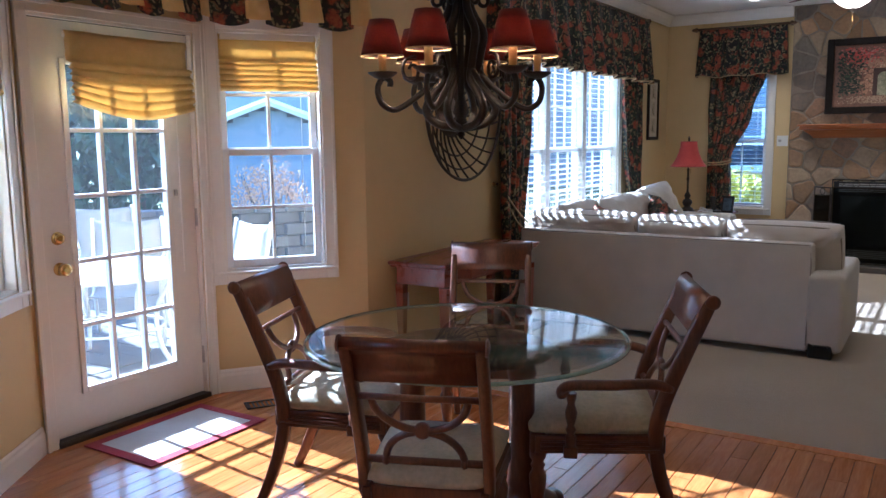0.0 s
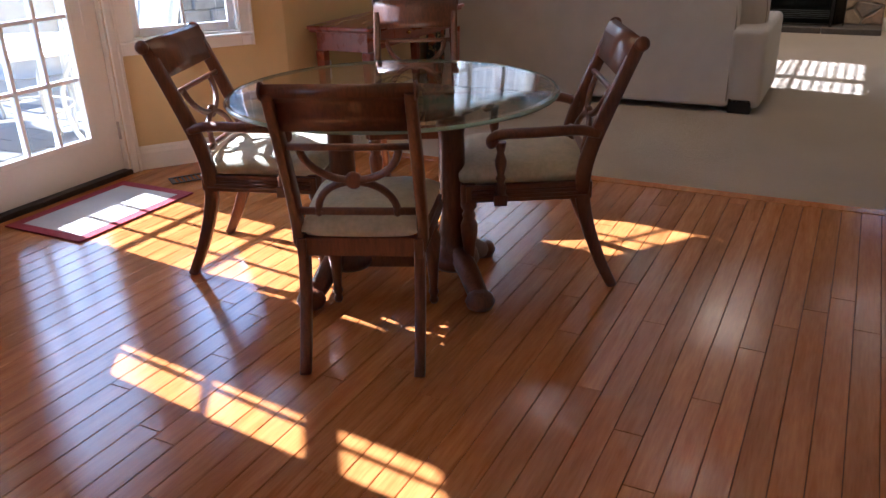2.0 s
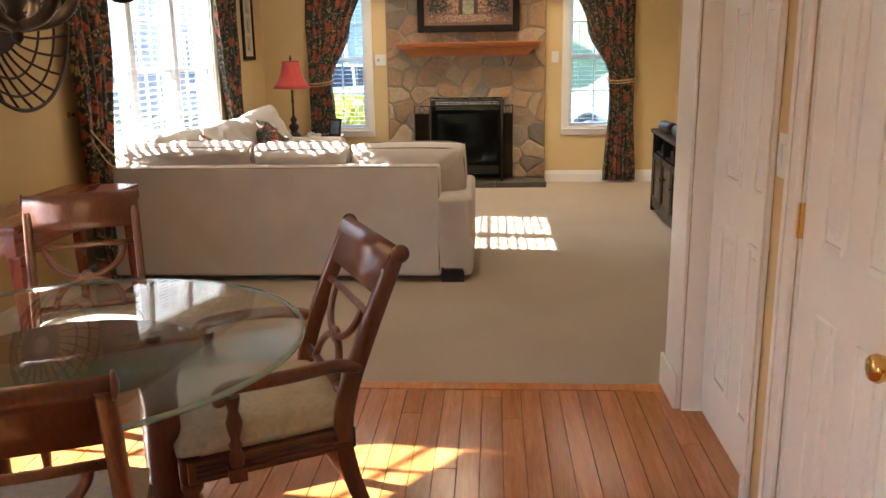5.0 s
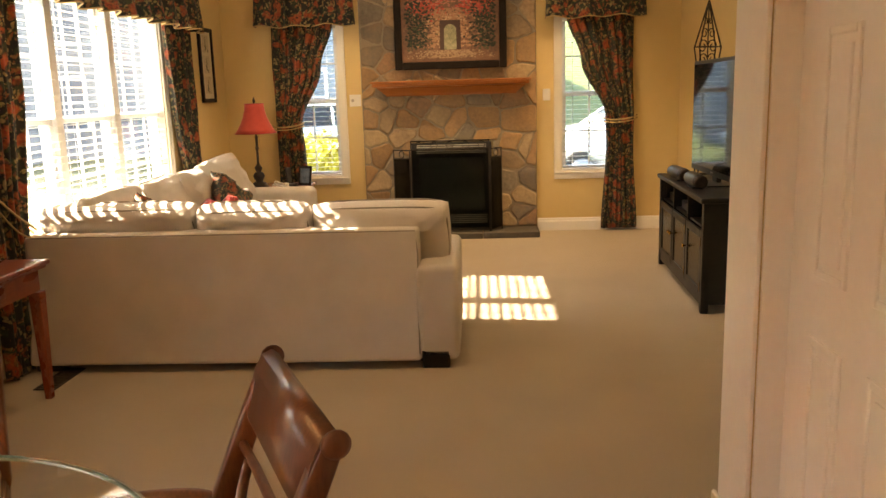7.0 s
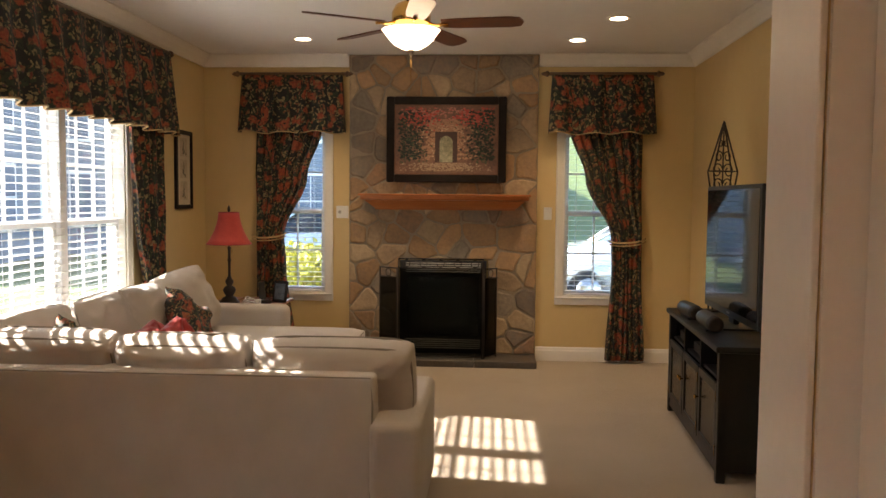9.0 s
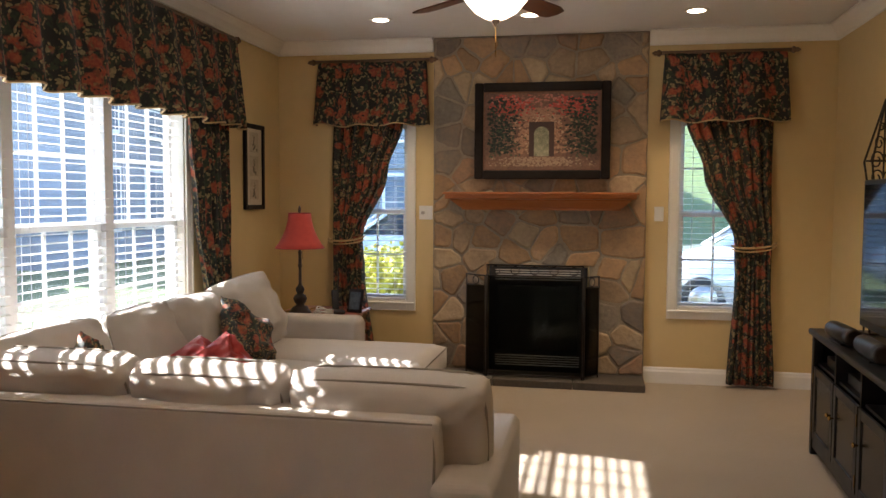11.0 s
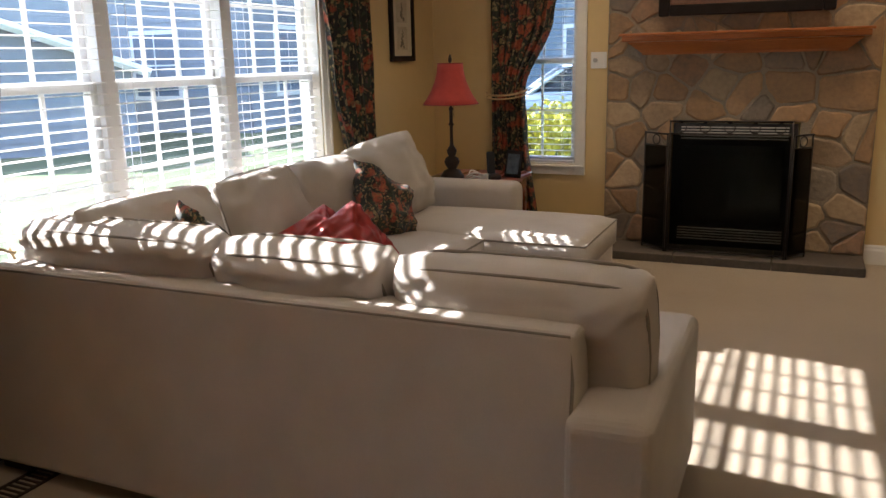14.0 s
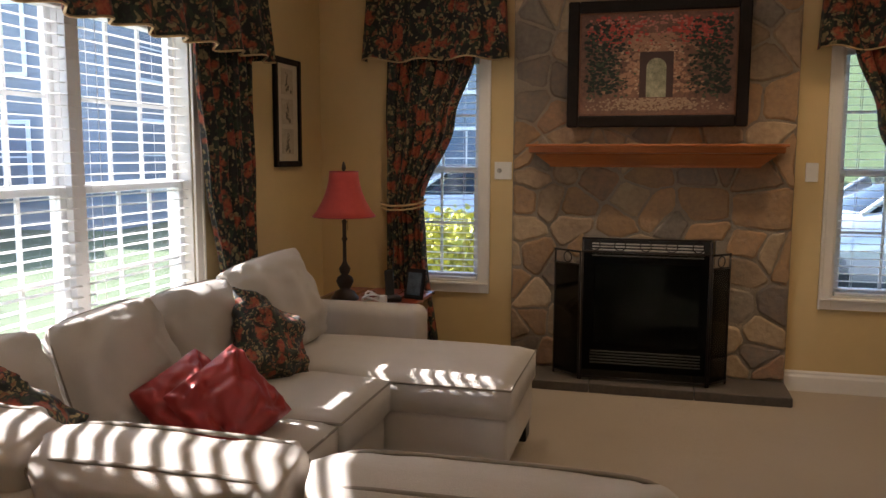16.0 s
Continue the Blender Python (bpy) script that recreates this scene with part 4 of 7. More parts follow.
def sofa():
    s = thing("sectional_sofa", Matrix.Identity(4), "ivory fabric sectional sofa with chaise on beige carpet", "sofa")
    # back run, seen from behind
    m = Matrix.Identity(4)
    bm = bmesh.new()
    box(bm, -2.82, 0, 0.04, -0.64, 0.17, 0.755, bevel=0.022, seg=3)
    for v in bm.verts:
        v.co.y += 5.705 + 0.11 * (v.co.z / 0.755) + 0.004 * noise.noise(v.co * 2)
    part("back_panel", bm, M_SOFA, s)
    part("welt", tube(bmesh.new(), [(-2.80, 5.818, 0.742), (-0.66, 5.818, 0.742), (-0.648, 5.80, 0.62), (-0.648, 5.722, 0.08)], 0.005, 6), M_PIPING, s)
    bm = bmesh.new()
    box(bm, -0.655, 5.72, 0.04, -0.43, 6.69, 0.57, bevel=0.04, seg=4)
    for v in bm.verts:
        v.co.z += 0.012 * noise.noise(v.co * 1.5) * (v.co.z > 0.4)
    part("arm", bm, M_SOFA, s)
    part("base", B(-2.70, 5.86, 0.08, -0.66, 6.67, 0.33, bevel=0.015), M_SOFA, s)
    box_pad("seat_cushion", s, -2.0, 5.98, 0.332, -1.33, 6.68, 0.49, 1)
    box_pad("seat_cushion", s, -1.32, 5.98, 0.332, -0.66, 6.68, 0.49, 2)
    for x0, x1, sd, tx in ((-2.80, -1.90, 3, 14), (-1.90, -1.255, 4, 18), (-1.25, -0.475, 5, 12)):
        pad("back_cushion", s, x1 - x0 + 0.005, 0.43, 0.25, pose((x0 + x1) / 2, 6.05, 0.675 + 0.01 * (4 - sd), 90 + tx, 0, 0), sd, puff=0.32, wob=0.03, corner=0.0, wrinkle=0.028, boxy=0.85)
    # window run
    part("back_panel", B(-2.86, 5.90, 0.07, -2.68, 8.95, 0.75, bevel=0.025, seg=3), M_SOFA, s)
    part("base", B(-2.675, 6.68, 0.08, -1.74, 7.95, 0.33, bevel=0.015), M_SOFA, s)
    box_pad("seat_cushion", s, -2.55, 6.70, 0.332, -1.72, 7.32, 0.49, 6)
    box_pad("seat_cushion", s, -2.55, 7.33, 0.332, -1.71, 7.94, 0.50, 7)
    for y0, y1, z, h, sd, ty, rx in ((5.98, 6.70, 0.715, 0.48, 8, 17, 0), (6.70, 7.32, 0.72, 0.48, 9, 18, -1), (7.32, 7.95, 0.71, 0.47, 10, 17, 1), (7.95, 8.62, 0.735, 0.52, 11, 20, -7)):
        pad("back_cushion", s, y1 - y0 - 0.012, h, 0.22, pose(-2.49 + 0.035 * (sd % 2), (y0 + y1) / 2, z, 0, 0, -90 + (-14 if sd == 11 else 3 - 3 * (sd % 3))) @ pose(0, 0, 0, 90 + ty, 0, 0) @ pose(0, 0, 0, 0, 0, rx), sd, puff=0.5, wob=0.035, corner=0.025, wrinkle=0.018, boxy=0.12)
    # chaise
    part("chaise_base", B(-2.675, 7.97, 0.10, -1.165, 8.74, 0.325, bevel=0.02, seg=3), M_SOFA, s)
    box_pad("chaise_cushion", s, -2.55, 7.96, 0.328, -1.15, 8.75, 0.495, 12, 0.022)
    bm = bmesh.new()
    box(bm, -2.75, 8.755, 0.08, -1.81, 8.97, 0.655, bevel=0.06, seg=5)
    for f in bm.faces:
        f.smooth = True
    part("arm", bm, M_SOFA, s)
    for x, y in ((-0.56, 5.78), (-2.72, 5.80), (-0.53, 6.60), (-1.25, 8.05), (-1.25, 8.66), (-1.85, 7.99), (-2.75, 8.88)):
        part("foot", B(x - 0.075, y - 0.06, 0.0, x + 0.075, y + 0.06, 0.10, bevel=0.006), M_BLACKWOOD, s, "black wooden foot")
    # black box that darkens the shadow gap beneath the sofa
    part("shadow_gap_box", B(-2.70, 5.76, 0.03, -0.50, 6.6, 0.075), M_BLACKPL, s)


sofa()


def throw_pillow(name, mat, size, m, seed, label, group):
    p = pad(name, None, size, size * 0.96, 0.2, m, seed, mat, puff=0.85, wob=0.06, pipe=False, corner=0.0, ears=0.13, wrinkle=0.035)
    return tagged(p, label, "pillow", group)


def crumpled_pillow(w, m, seed, label):
    """A soft shiny square pillow, its cover gathered into folds towards two of its corners."""
    bm = cushion(bmesh.new(), w, w, 0.20, None, 0.75, 48, 48, 0.04, seed, 0.02, 0.075, 0.02)
    for v in bm.verts:
        x, y = v.co.x, v.co.y
        k = min(1.0, abs(v.co.z) * 16)
        for px, py, n, amp, reach, ph in ((0.5 * w, 0.5 * w, 10, 0.019, 0.30, 0.4), (-0.5 * w, 0.5 * w, 8, 0.014, 0.24, 1.1)):
            d = math.hypot(x - px, y - py)
            a = math.atan2(y - py, x - px) + 0.25 * noise.noise(Vector((x * 6, y * 6, n)))
            f = max(0.0, 1 - d / reach)
            v.co.z += math.copysign(1, v.co.z) * amp * math.cos(a * n + ph) * f * min(1, d * 8) * k
    tagged(part("throw_pillow", bm, M_REDF, m=m), label, "pillow", "throw pillows")


crumpled_pillow(0.355, pose(-2.04, 7.06, 0.605, 56, 0, 48) @ pose(0, 0, 0, 0, 0, 30), 3, "crumpled shiny red throw pillow on the sofa")
crumpled_pillow(0.33, pose(-2.19, 7.04, 0.60, 60, 0, 62) @ pose(0, 0, 0, 0, 0, 22), 4, "red throw pillow leaning behind another on the sofa")
throw_pillow("floral_pillow", M_FLORAL2, 0.46, pose(-2.26, 7.82, 0.65, 62, 26, 72), 5, "dark floral throw pillow leaning on the sofa", "throw pillows")
throw_pillow("floral_pillow", M_FLORAL2, 0.36, pose(-2.33, 6.36, 0.69, 70, 40, 60), 6, "dark floral throw pillow in the sofa corner", "throw pillows")


# ---- fireplace ----
def clip_cell(site, others, bounds):
    x0, z0, x1, z1 = bounds
    poly = [(x0, z0), (x1, z0), (x1, z1), (x0, z1)]
    for o in others:
        mx, mz = (site[0] + o[0]) / 2, (site[1] + o[1]) / 2
        nx, nz = o[0] - site[0], o[1] - site[1]
        out = []
        for i in range(len(poly)):
            a, b = poly[i], poly[(i + 1) % len(poly)]
            da, db = (a[0] - mx) * nx + (a[1] - mz) * nz, (b[0] - mx) * nx + (b[1] - mz) * nz
            if da <= 0:
                out.append(a)
            if da * db < 0:
                t = da / (da - db)
                out.append((a[0] + (b[0] - a[0]) * t, a[1] + (b[1] - a[1]) * t))
        poly = out
        if len(poly) < 3:
            return []
    return poly


def shrink(poly, d):
    """Move every edge of a convex polygon inwards by d."""
    n = len(poly)
    cx, cz = sum(p[0] for p in poly) / n, sum(p[1] for p in poly) / n
    out = []
    for p in poly:
        v = Vector((p[0] - cx, p[1] - cz))
        k = max(0.2, 1 - d / max(v.length, 1e-3) * 1.25)
        out.append((cx + v.x * k, cz + v.y * k))
    return out


FX0, FX1 = -1.50, 0.295


def fireplace():
    fp = thing("stone_fireplace", Matrix.Identity(4), "floor to ceiling fieldstone fireplace with slate hearth", "fireplace")
    for a, b, c, e in ((FX0, -1.02, 0, ZC - 0.004), (-0.16, FX1, 0, ZC - 0.004), (-1.02, -0.16, 0.97, ZC - 0.004)):
        part("mortar_bed", B(a, 9.976, c, b, 10.018, e), M_MORTAR, fp)
    rng = random.Random(11)
    sites = []
    z = 0.12
    while z < ZC:
        x = FX0 + rng.uniform(0.02, 0.14)
        while x < FX1:
            sites.append((x + rng.uniform(-0.05, 0.05), z + rng.uniform(-0.075, 0.075)))
            if rng.random() < 0.3:
                sites.append((x + rng.uniform(0.07, 0.12), z + rng.choice((-1, 1)) * rng.uniform(0.07, 0.11)))
            x += rng.choice((0.18, 0.24, 0.30, 0.36))
        z += rng.uniform(0.17, 0.235)
    for i, s in enumerate(sites):
        near = sorted((o for o in sites if o != s), key=lambda o: (o[0] - s[0]) ** 2 + (o[1] - s[1]) ** 2)[:16]
        poly = clip_cell(s, near, (FX0 - 0.004, 0.062, FX1 + 0.004, ZC - 0.006))
        if len(poly) < 3:
            continue
        cx, cz = sum(p[0] for p in poly) / len(poly), sum(p[1] for p in poly) / len(poly)
        if -0.96 < cx < -0.22 and cz < 0.90:
            continue
        # keep clear of the firebox
        if cz > 0.90 and min(p[1] for p in poly) < 0.965 and -1.1 < cx < -0.08:
            poly = [(px, max(pz, 0.963)) for px, pz in poly]
        elif cx <= -0.59 and max(p[0] for p in poly) > -1.01 and cz < 1.0:
            poly = [(min(px, -1.01), pz) for px, pz in poly]
        elif cx > -0.59 and min(p[0] for p in poly) < -0.17 and cz < 1.0:
            poly = [(max(px, -0.17), pz) for px, pz in poly]
        flat = []
        for p in poly:
            if not flat or (abs(p[0] - flat[-1][0]) + abs(p[1] - flat[-1][1])) > 0.01:
                flat.append(p)
        poly = flat
        if len(poly) < 3:
            continue
        cx, cz = sum(p[0] for p in poly) / len(poly), sum(p[1] for p in poly) / len(poly)
        # corners cut so that the outline is rounded and uneven
        rough = []
        for k in range(len(poly)):
            a, b = poly[k - 1], poly[k]
            c = poly[(k + 1) % len(poly)]
            t = rng.uniform(0.07, 0.17)
            rough.append((b[0] + (a[0] - b[0]) * t, b[1] + (a[1] - b[1]) * t))
            t = rng.uniform(0.07, 0.17)
            rough.append((b[0] + (c[0] - b[0]) * t, b[1] + (c[1] - b[1]) * t))
        uneven = []
        for k in range(len(rough)):
            p, q = rough[k], rough[(k + 1) % len(rough)]
            uneven.append(p)
            if (p[0] - q[0]) ** 2 + (p[1] - q[1]) ** 2 > 0.0025:
                for f in (0.33, 0.67):
                    x, z = p[0] + (q[0] - p[0]) * f, p[1] + (q[1] - p[1]) * f
                    n1 = 0.011 * noise.noise(Vector((x * 13, z * 13, 3)))
                    n2 = 0.011 * noise.noise(Vector((x * 13, z * 13, 8)))
                    uneven.append((min(FX1, max(FX0, x + n1)), z + n2))
        rough = uneven
        outer = shrink(rough, 0.004)
        mid = shrink(rough, 0.009)
        inner = shrink(rough, 0.02)
        bm = bmesh.new()
        depth = rng.uniform(0.013, 0.027)
        tx, tz = rng.uniform(-0.03, 0.03), rng.uniform(-0.03, 0.03)
        rings = []
        for ring, dd in ((outer, 0.0), (mid, depth * 0.75), (inner, depth)):
            rings.append([bm.verts.new((px, 9.986 - dd - (tx * (px - cx) + tz * (pz - cz)) * (dd > 0) - (0.004 * noise.noise(Vector((px * 9, pz * 9, i)))) * (dd > 0), pz)) for px, pz in ring])
        k = len(rough)
        for a, b in zip(rings, rings[1:]):
            for q in range(k):
                f = bm.faces.new((a[q], a[(q + 1) % k], b[(q + 1) % k], b[q]))
                f.smooth = True
        bm.faces.new(rings[-1])
        part("stone", bm, M_STONES[rng.choice((0, 0, 0, 1, 1, 2, 3, 3, 4, 5))], fp)
    # black firebox front
    bx = part("firebox", B(-1.005, 9.965, 0.06, -0.175, 10.0, 0.957, bevel=0.004), M_BLACKPL, fp, "black metal firebox front")
    part("fire_glass", B(-0.93, 9.958, 0.24, -0.25, 9.964, 0.80), M_FIREGLASS, bx)
    for k in range(5):
        for zb in (0.11, 0.845):
            part("louver", B(-0.95, 9.952, zb + k * 0.02, -0.23, 9.964, zb + 0.009 + k * 0.02, bevel=0.002), M_LOUVER, bx)
    # hearth slabs
    for k, (a, b) in enumerate(((FX0, -0.93), (-0.925, -0.28), (-0.275, FX1))):
        part("hearth_slab", B(a, 9.605, 0.0, b, 9.984, 0.06, bevel=0.006), M_SLATE, fp)


fireplace()


def mantel():
    prof = [(0.0, 1.44), (0.03, 1.44), (0.035, 1.455), (0.06, 1.475), (0.095, 1.505), (0.115, 1.52), (0.115, 1.53), (0.15, 1.533), (0.155, 1.538), (0.155, 1.57), (0.0, 1.57)]
    bm = bmesh.new()
    rows = []
    for o, z in prof:
        rows.append([Vector((-1.21 - o, 9.955, z)), Vector((-1.21 - o, 9.955 - o, z)), Vector((0.055 + o, 9.955 - o, z)), Vector((0.055 + o, 9.955, z))])
    vs = [[bm.verts.new(p) for p in r] for r in rows]
    for a, b in zip(vs, vs[1:]):
        for i in range(3):
            bm.faces.new((a[i], a[i + 1], b[i + 1], b[i]))
    t = thing("mantel_shelf", Matrix.Identity(4), "honey oak mantel shelf on the stone chimney", "mantel shelf")
    part("moulding", bm, M_MANTEL, t)
    part("shelf_board", B(-1.385, 9.782, 1.5705, 0.23, 9.954, 1.59, bevel=0.005), M_MANTEL, t)


mantel()


def painting():
    x0, x1, z0, z1 = -1.135, -0.005, 1.70, 2.505
    p = thing("framed_painting", pose((x0 + x1) / 2, 9.945, z0), "framed garden archway painting in a dark wooden frame", "painting")
    w, h = x1 - x0, z1 - z0
    fr = 0.075
    bm = bmesh.new()
    for a, b, c, e in ((-w / 2, -w / 2 + fr, 0, h), (w / 2 - fr, w / 2, 0, h), (-w / 2 + fr, w / 2 - fr, 0, fr), (-w / 2 + fr, w / 2 - fr, h - fr, h)):
        box(bm, a, -0.045, c, b, -0.002, e, bevel=0.012, seg=3)
    part("frame", bm, M_FRAMEBLK, p)
    bm = bmesh.new()
    i = fr
    for a, b, c, e in ((-w / 2 + i, -w / 2 + i + 0.012, i, h - i), (w / 2 - i - 0.012, w / 2 - i, i, h - i), (-w / 2 + i, w / 2 - i, i, i + 0.012), (-w / 2 + i, w / 2 - i, h - i - 0.012, h - i)):
        box(bm, a, -0.032, c, b, -0.024, e, bevel=0.003)
    part("gilt_liner", bm, material("gilt_liner", (0.22, 0.10, 0.05), (0.14, 0.06, 0.03), rough=0.5, scale=20), p, "dull gilt liner")
    cv = part("canvas", B(-w / 2 + i, -0.022, i, w / 2 - i, -0.014, h - i), material("painted_ground", (0.26, 0.135, 0.085), (0.11, 0.06, 0.042), rough=0.6, scale=6, fine=60, bump=0.3, bscale=120), p)
    rng = random.Random(5)
    cw, ch, cz = w / 2 - i - 0.014, (h - 2 * i - 0.03), i + 0.015

    def daubs(name, col, count, where, size):
        bm = bmesh.new()
        for k in range(count):
            u, v = where()
            if abs(u) > 0.95 or not 0.02 < v < 0.98:
                continue
            s = size * rng.uniform(0.5, 1.3)
            a0 = rng.uniform(0, 6.28)
            y = -0.0232 - 0.0008 * rng.random() - 0.0004 * len(name) * 0.2
            c = [bm.verts.new((u * cw + s * (1 + 0.4 * rng.random()) * math.cos(a0 + q * 1.047), y, cz + v * ch + s * 0.8 * math.sin(a0 + q * 1.047))) for q in range(6)]
            bm.faces.new(c)
        part(name, bm, material("paint_daub", col, tuple(q * 0.6 for q in col), rough=0.5, scale=40), cv)["kind"] = "stuff"

    g = rng.gauss
    daubs("painted_wall", (0.50, 0.27, 0.16), 700, lambda: (g(0, 0.27), rng.uniform(0.18, 0.8)), 0.012)
    daubs("painted_glow", (0.68, 0.45, 0.29), 330, lambda: (g(0, 0.17), rng.uniform(0.2, 0.72)), 0.008)
    daubs("painted_path", (0.46, 0.31, 0.20), 520, lambda: (g(0, 0.4), rng.uniform(0.03, 0.15)), 0.007)
    daubs("painted_dark_leaf", (0.02, 0.03, 0.022), 900, lambda: (rng.choice((-1, 1)) * abs(g(0.74, 0.17)), rng.uniform(0.2, 0.95)), 0.011)
    daubs("painted_green_leaf", (0.075, 0.10, 0.05), 420, lambda: (rng.choice((-1, 1)) * abs(g(0.72, 0.2)), rng.uniform(0.15, 0.85)), 0.008)
    daubs("painted_bloom", (0.62, 0.09, 0.06), 560, lambda: (rng.choice((-1, 1)) * abs(g(0.56, 0.2)), g(0.84, 0.08)), 0.010)
    daubs("painted_pale_bloom", (0.62, 0.24, 0.18), 170, lambda: (g(0, 0.4), g(0.90, 0.06)), 0.008)
    arch = lambda r, zt, q: [(-r, cz + 0.16 * ch), (r, cz + 0.16 * ch), (r, zt)] + [(r * math.cos(t * math.pi / 12), zt + q * math.sin(t * math.pi / 12)) for t in range(1, 12)] + [(-r, zt)]
    part("painted_gate", prism(bmesh.new(), [(-0.105, cz + 0.16 * ch), (0.105, cz + 0.16 * ch), (0.105, cz + 0.62 * ch), (-0.105, cz + 0.62 * ch)], 0.0012, pose(0, -0.0262, 0)), material("paint_gate", (0.07, 0.035, 0.03), rough=0.5, scale=30), cv)
    part("painted_arch", prism(bmesh.new(), arch(0.062, cz + 0.46 * ch, 0.06), 0.0012, pose(0, -0.0280, 0)), material("paint_arch", (0.45, 0.42, 0.28), (0.12, 0.14, 0.08), rough=0.5, scale=25), cv)


painting()


def fire_screen():
    f = thing("fireplace_screen", Matrix.Identity(4), "black folding mesh fireplace screen on the hearth", "fireplace screen")
    y0, y1 = 9.70, 9.90
    mesh_mat = pane_glass("wire_mesh", (0.55, 0.56, 0.55), 1.02)
    wing_mat = pane_glass("wire_mesh_wing", (0.3, 0.305, 0.3), 1.02)
    for name, a, b, zt in (("center_panel", (-0.995, y0), (-0.20, y0), 0.99), ("wing_panel", (-1.185, y1 - 0.06), (-1.0, y0), 0.90), ("wing_panel", (-0.195, y0), (-0.075, y1 - 0.06), 0.90)):
        p, q = Vector((*a, 0.062)), Vector((*b, 0.062))
        d = (q - p)
        n = d.length
        d.normalize()
        m = Matrix.Translation(p) @ Matrix(((d.x, -d.y, 0, 0), (d.y, d.x, 0, 0), (0, 0, 1, 0), (0, 0, 0, 1)))
        h = zt - 0.062
        bm = bmesh.new()
        for c in (((0.006, 0, 0), (0.006, 0, h)), ((n - 0.006, 0, 0), (n - 0.006, 0, h)), ((0, 0, 0.02), (n, 0, 0.02)), ((0, 0, h), (n, 0, h)), ((0, 0, h - 0.085), (n, 0, h - 0.085))):
            tube(bm, c, 0.007, 6)
        pan = part(name, bm, M_IRON, f, m=m)
        part("mesh", B(0.01, -0.001, 0.025, n - 0.01, 0.001, h - 0.09), mesh_mat if n > 0.5 else wing_mat, pan)
        k = max(1, round(n / 0.17))
        for i in range(k):
            c = n * (i + 0.5) / k
            r = 0.034
            part("ring", tube(bmesh.new(), [(c + r * math.cos(t * math.tau / 18), 0, h - 0.043 + r * math.sin(t * math.tau / 18)) for t in range(18)], 0.004, 6, closed=True), M_IRON, pan)


fire_screen()


# ---- lamp corner ----
def end_table():
    t = thing("end_table", pose(-2.26, 9.28, 0), "dark cherry end table in the corner", "end table")
    part("top", B(-0.32, -0.29, 0.60, 0.32, 0.29, 0.625, bevel=0.008), M_CHERRY, t)
    part("apron", B(-0.28, -0.25, 0.50, 0.28, 0.25, 0.5995, bevel=0.003), M_CHERRY, t)
    part("shelf", B(-0.27, -0.24, 0.17, 0.27, 0.24, 0.19, bevel=0.003), M_CHERRY, t)
    for sx in (-1, 1):
        for sy in (-1, 1):
            part("leg", B(sx * 0.26 - 0.022, sy * 0.23 - 0.022, 0, sx * 0.26 + 0.022, sy * 0.23 + 0.022, 0.4995, bevel=0.004), M_CHERRY, t)
    part("drawer_knob", lathe(bmesh.new(), [(0.006, 0), (0.006, 0.012), (0.014, 0.018), (0.012, 0.028), (0.003, 0.032)], 12, pose(0, -0.25, 0.55, 90)), M_BRASS, t)


end_table()


def table_lamp():
    l = thing("table_lamp", pose(-2.39, 9.10, 0.626), "table lamp with red bell shade and dark turned base", "table lamp")
    part("base", lathe(bmesh.new(), [(0.085, 0), (0.085, 0.015), (0.07, 0.03), (0.06, 0.05), (0.03, 0.065), (0.045, 0.09), (0.055, 0.115), (0.045, 0.14), (0.022, 0.155), (0.032, 0.175), (0.036, 0.195), (0.022, 0.215), (0.012, 0.235), (0.011, 0.36), (0.02, 0.375), (0.012, 0.39), (0.012, 0.47), (0.018, 0.48), (0.006, 0.50), (0.006, 0.54)], 22), M_BRONZE, l)
    ts = [(0.192, 0.515), (0.165, 0.55), (0.134, 0.605), (0.109, 0.665), (0.092, 0.73), (0.086, 0.788)]
    part("shade", lathe(bmesh.new(), ts, 32, cap=False), M_REDSHADE, l, "red fabric bell shade", thick=0.003)
    for r, z in (ts[0], ts[-1]):
        part("shade_trim", tube(bmesh.new(), [(r * math.cos(i * math.tau / 32), r * math.sin(i * math.tau / 32), z) for i in range(32)], 0.004, 6, closed=True), M_REDF, l)
    part("harp", tube(bmesh.new(), [(0, 0, 0.54), (0.05, 0, 0.57), (0.06, 0, 0.66), (0.03, 0, 0.76), (0, 0, 0.795)], 0.003, 6), M_BRASS, l)
    part("finial", lathe(bmesh.new(), [(0.004, 0.786), (0.014, 0.806), (0.012, 0.822), (0.004, 0.848)], 12), M_BRONZE, l)
    part("pull_chain", tube(bmesh.new(), [(0.03, -0.02, 0.55), (0.03, -0.02, 0.43)], 0.002, 5), M_BRASS, l)


table_lamp()


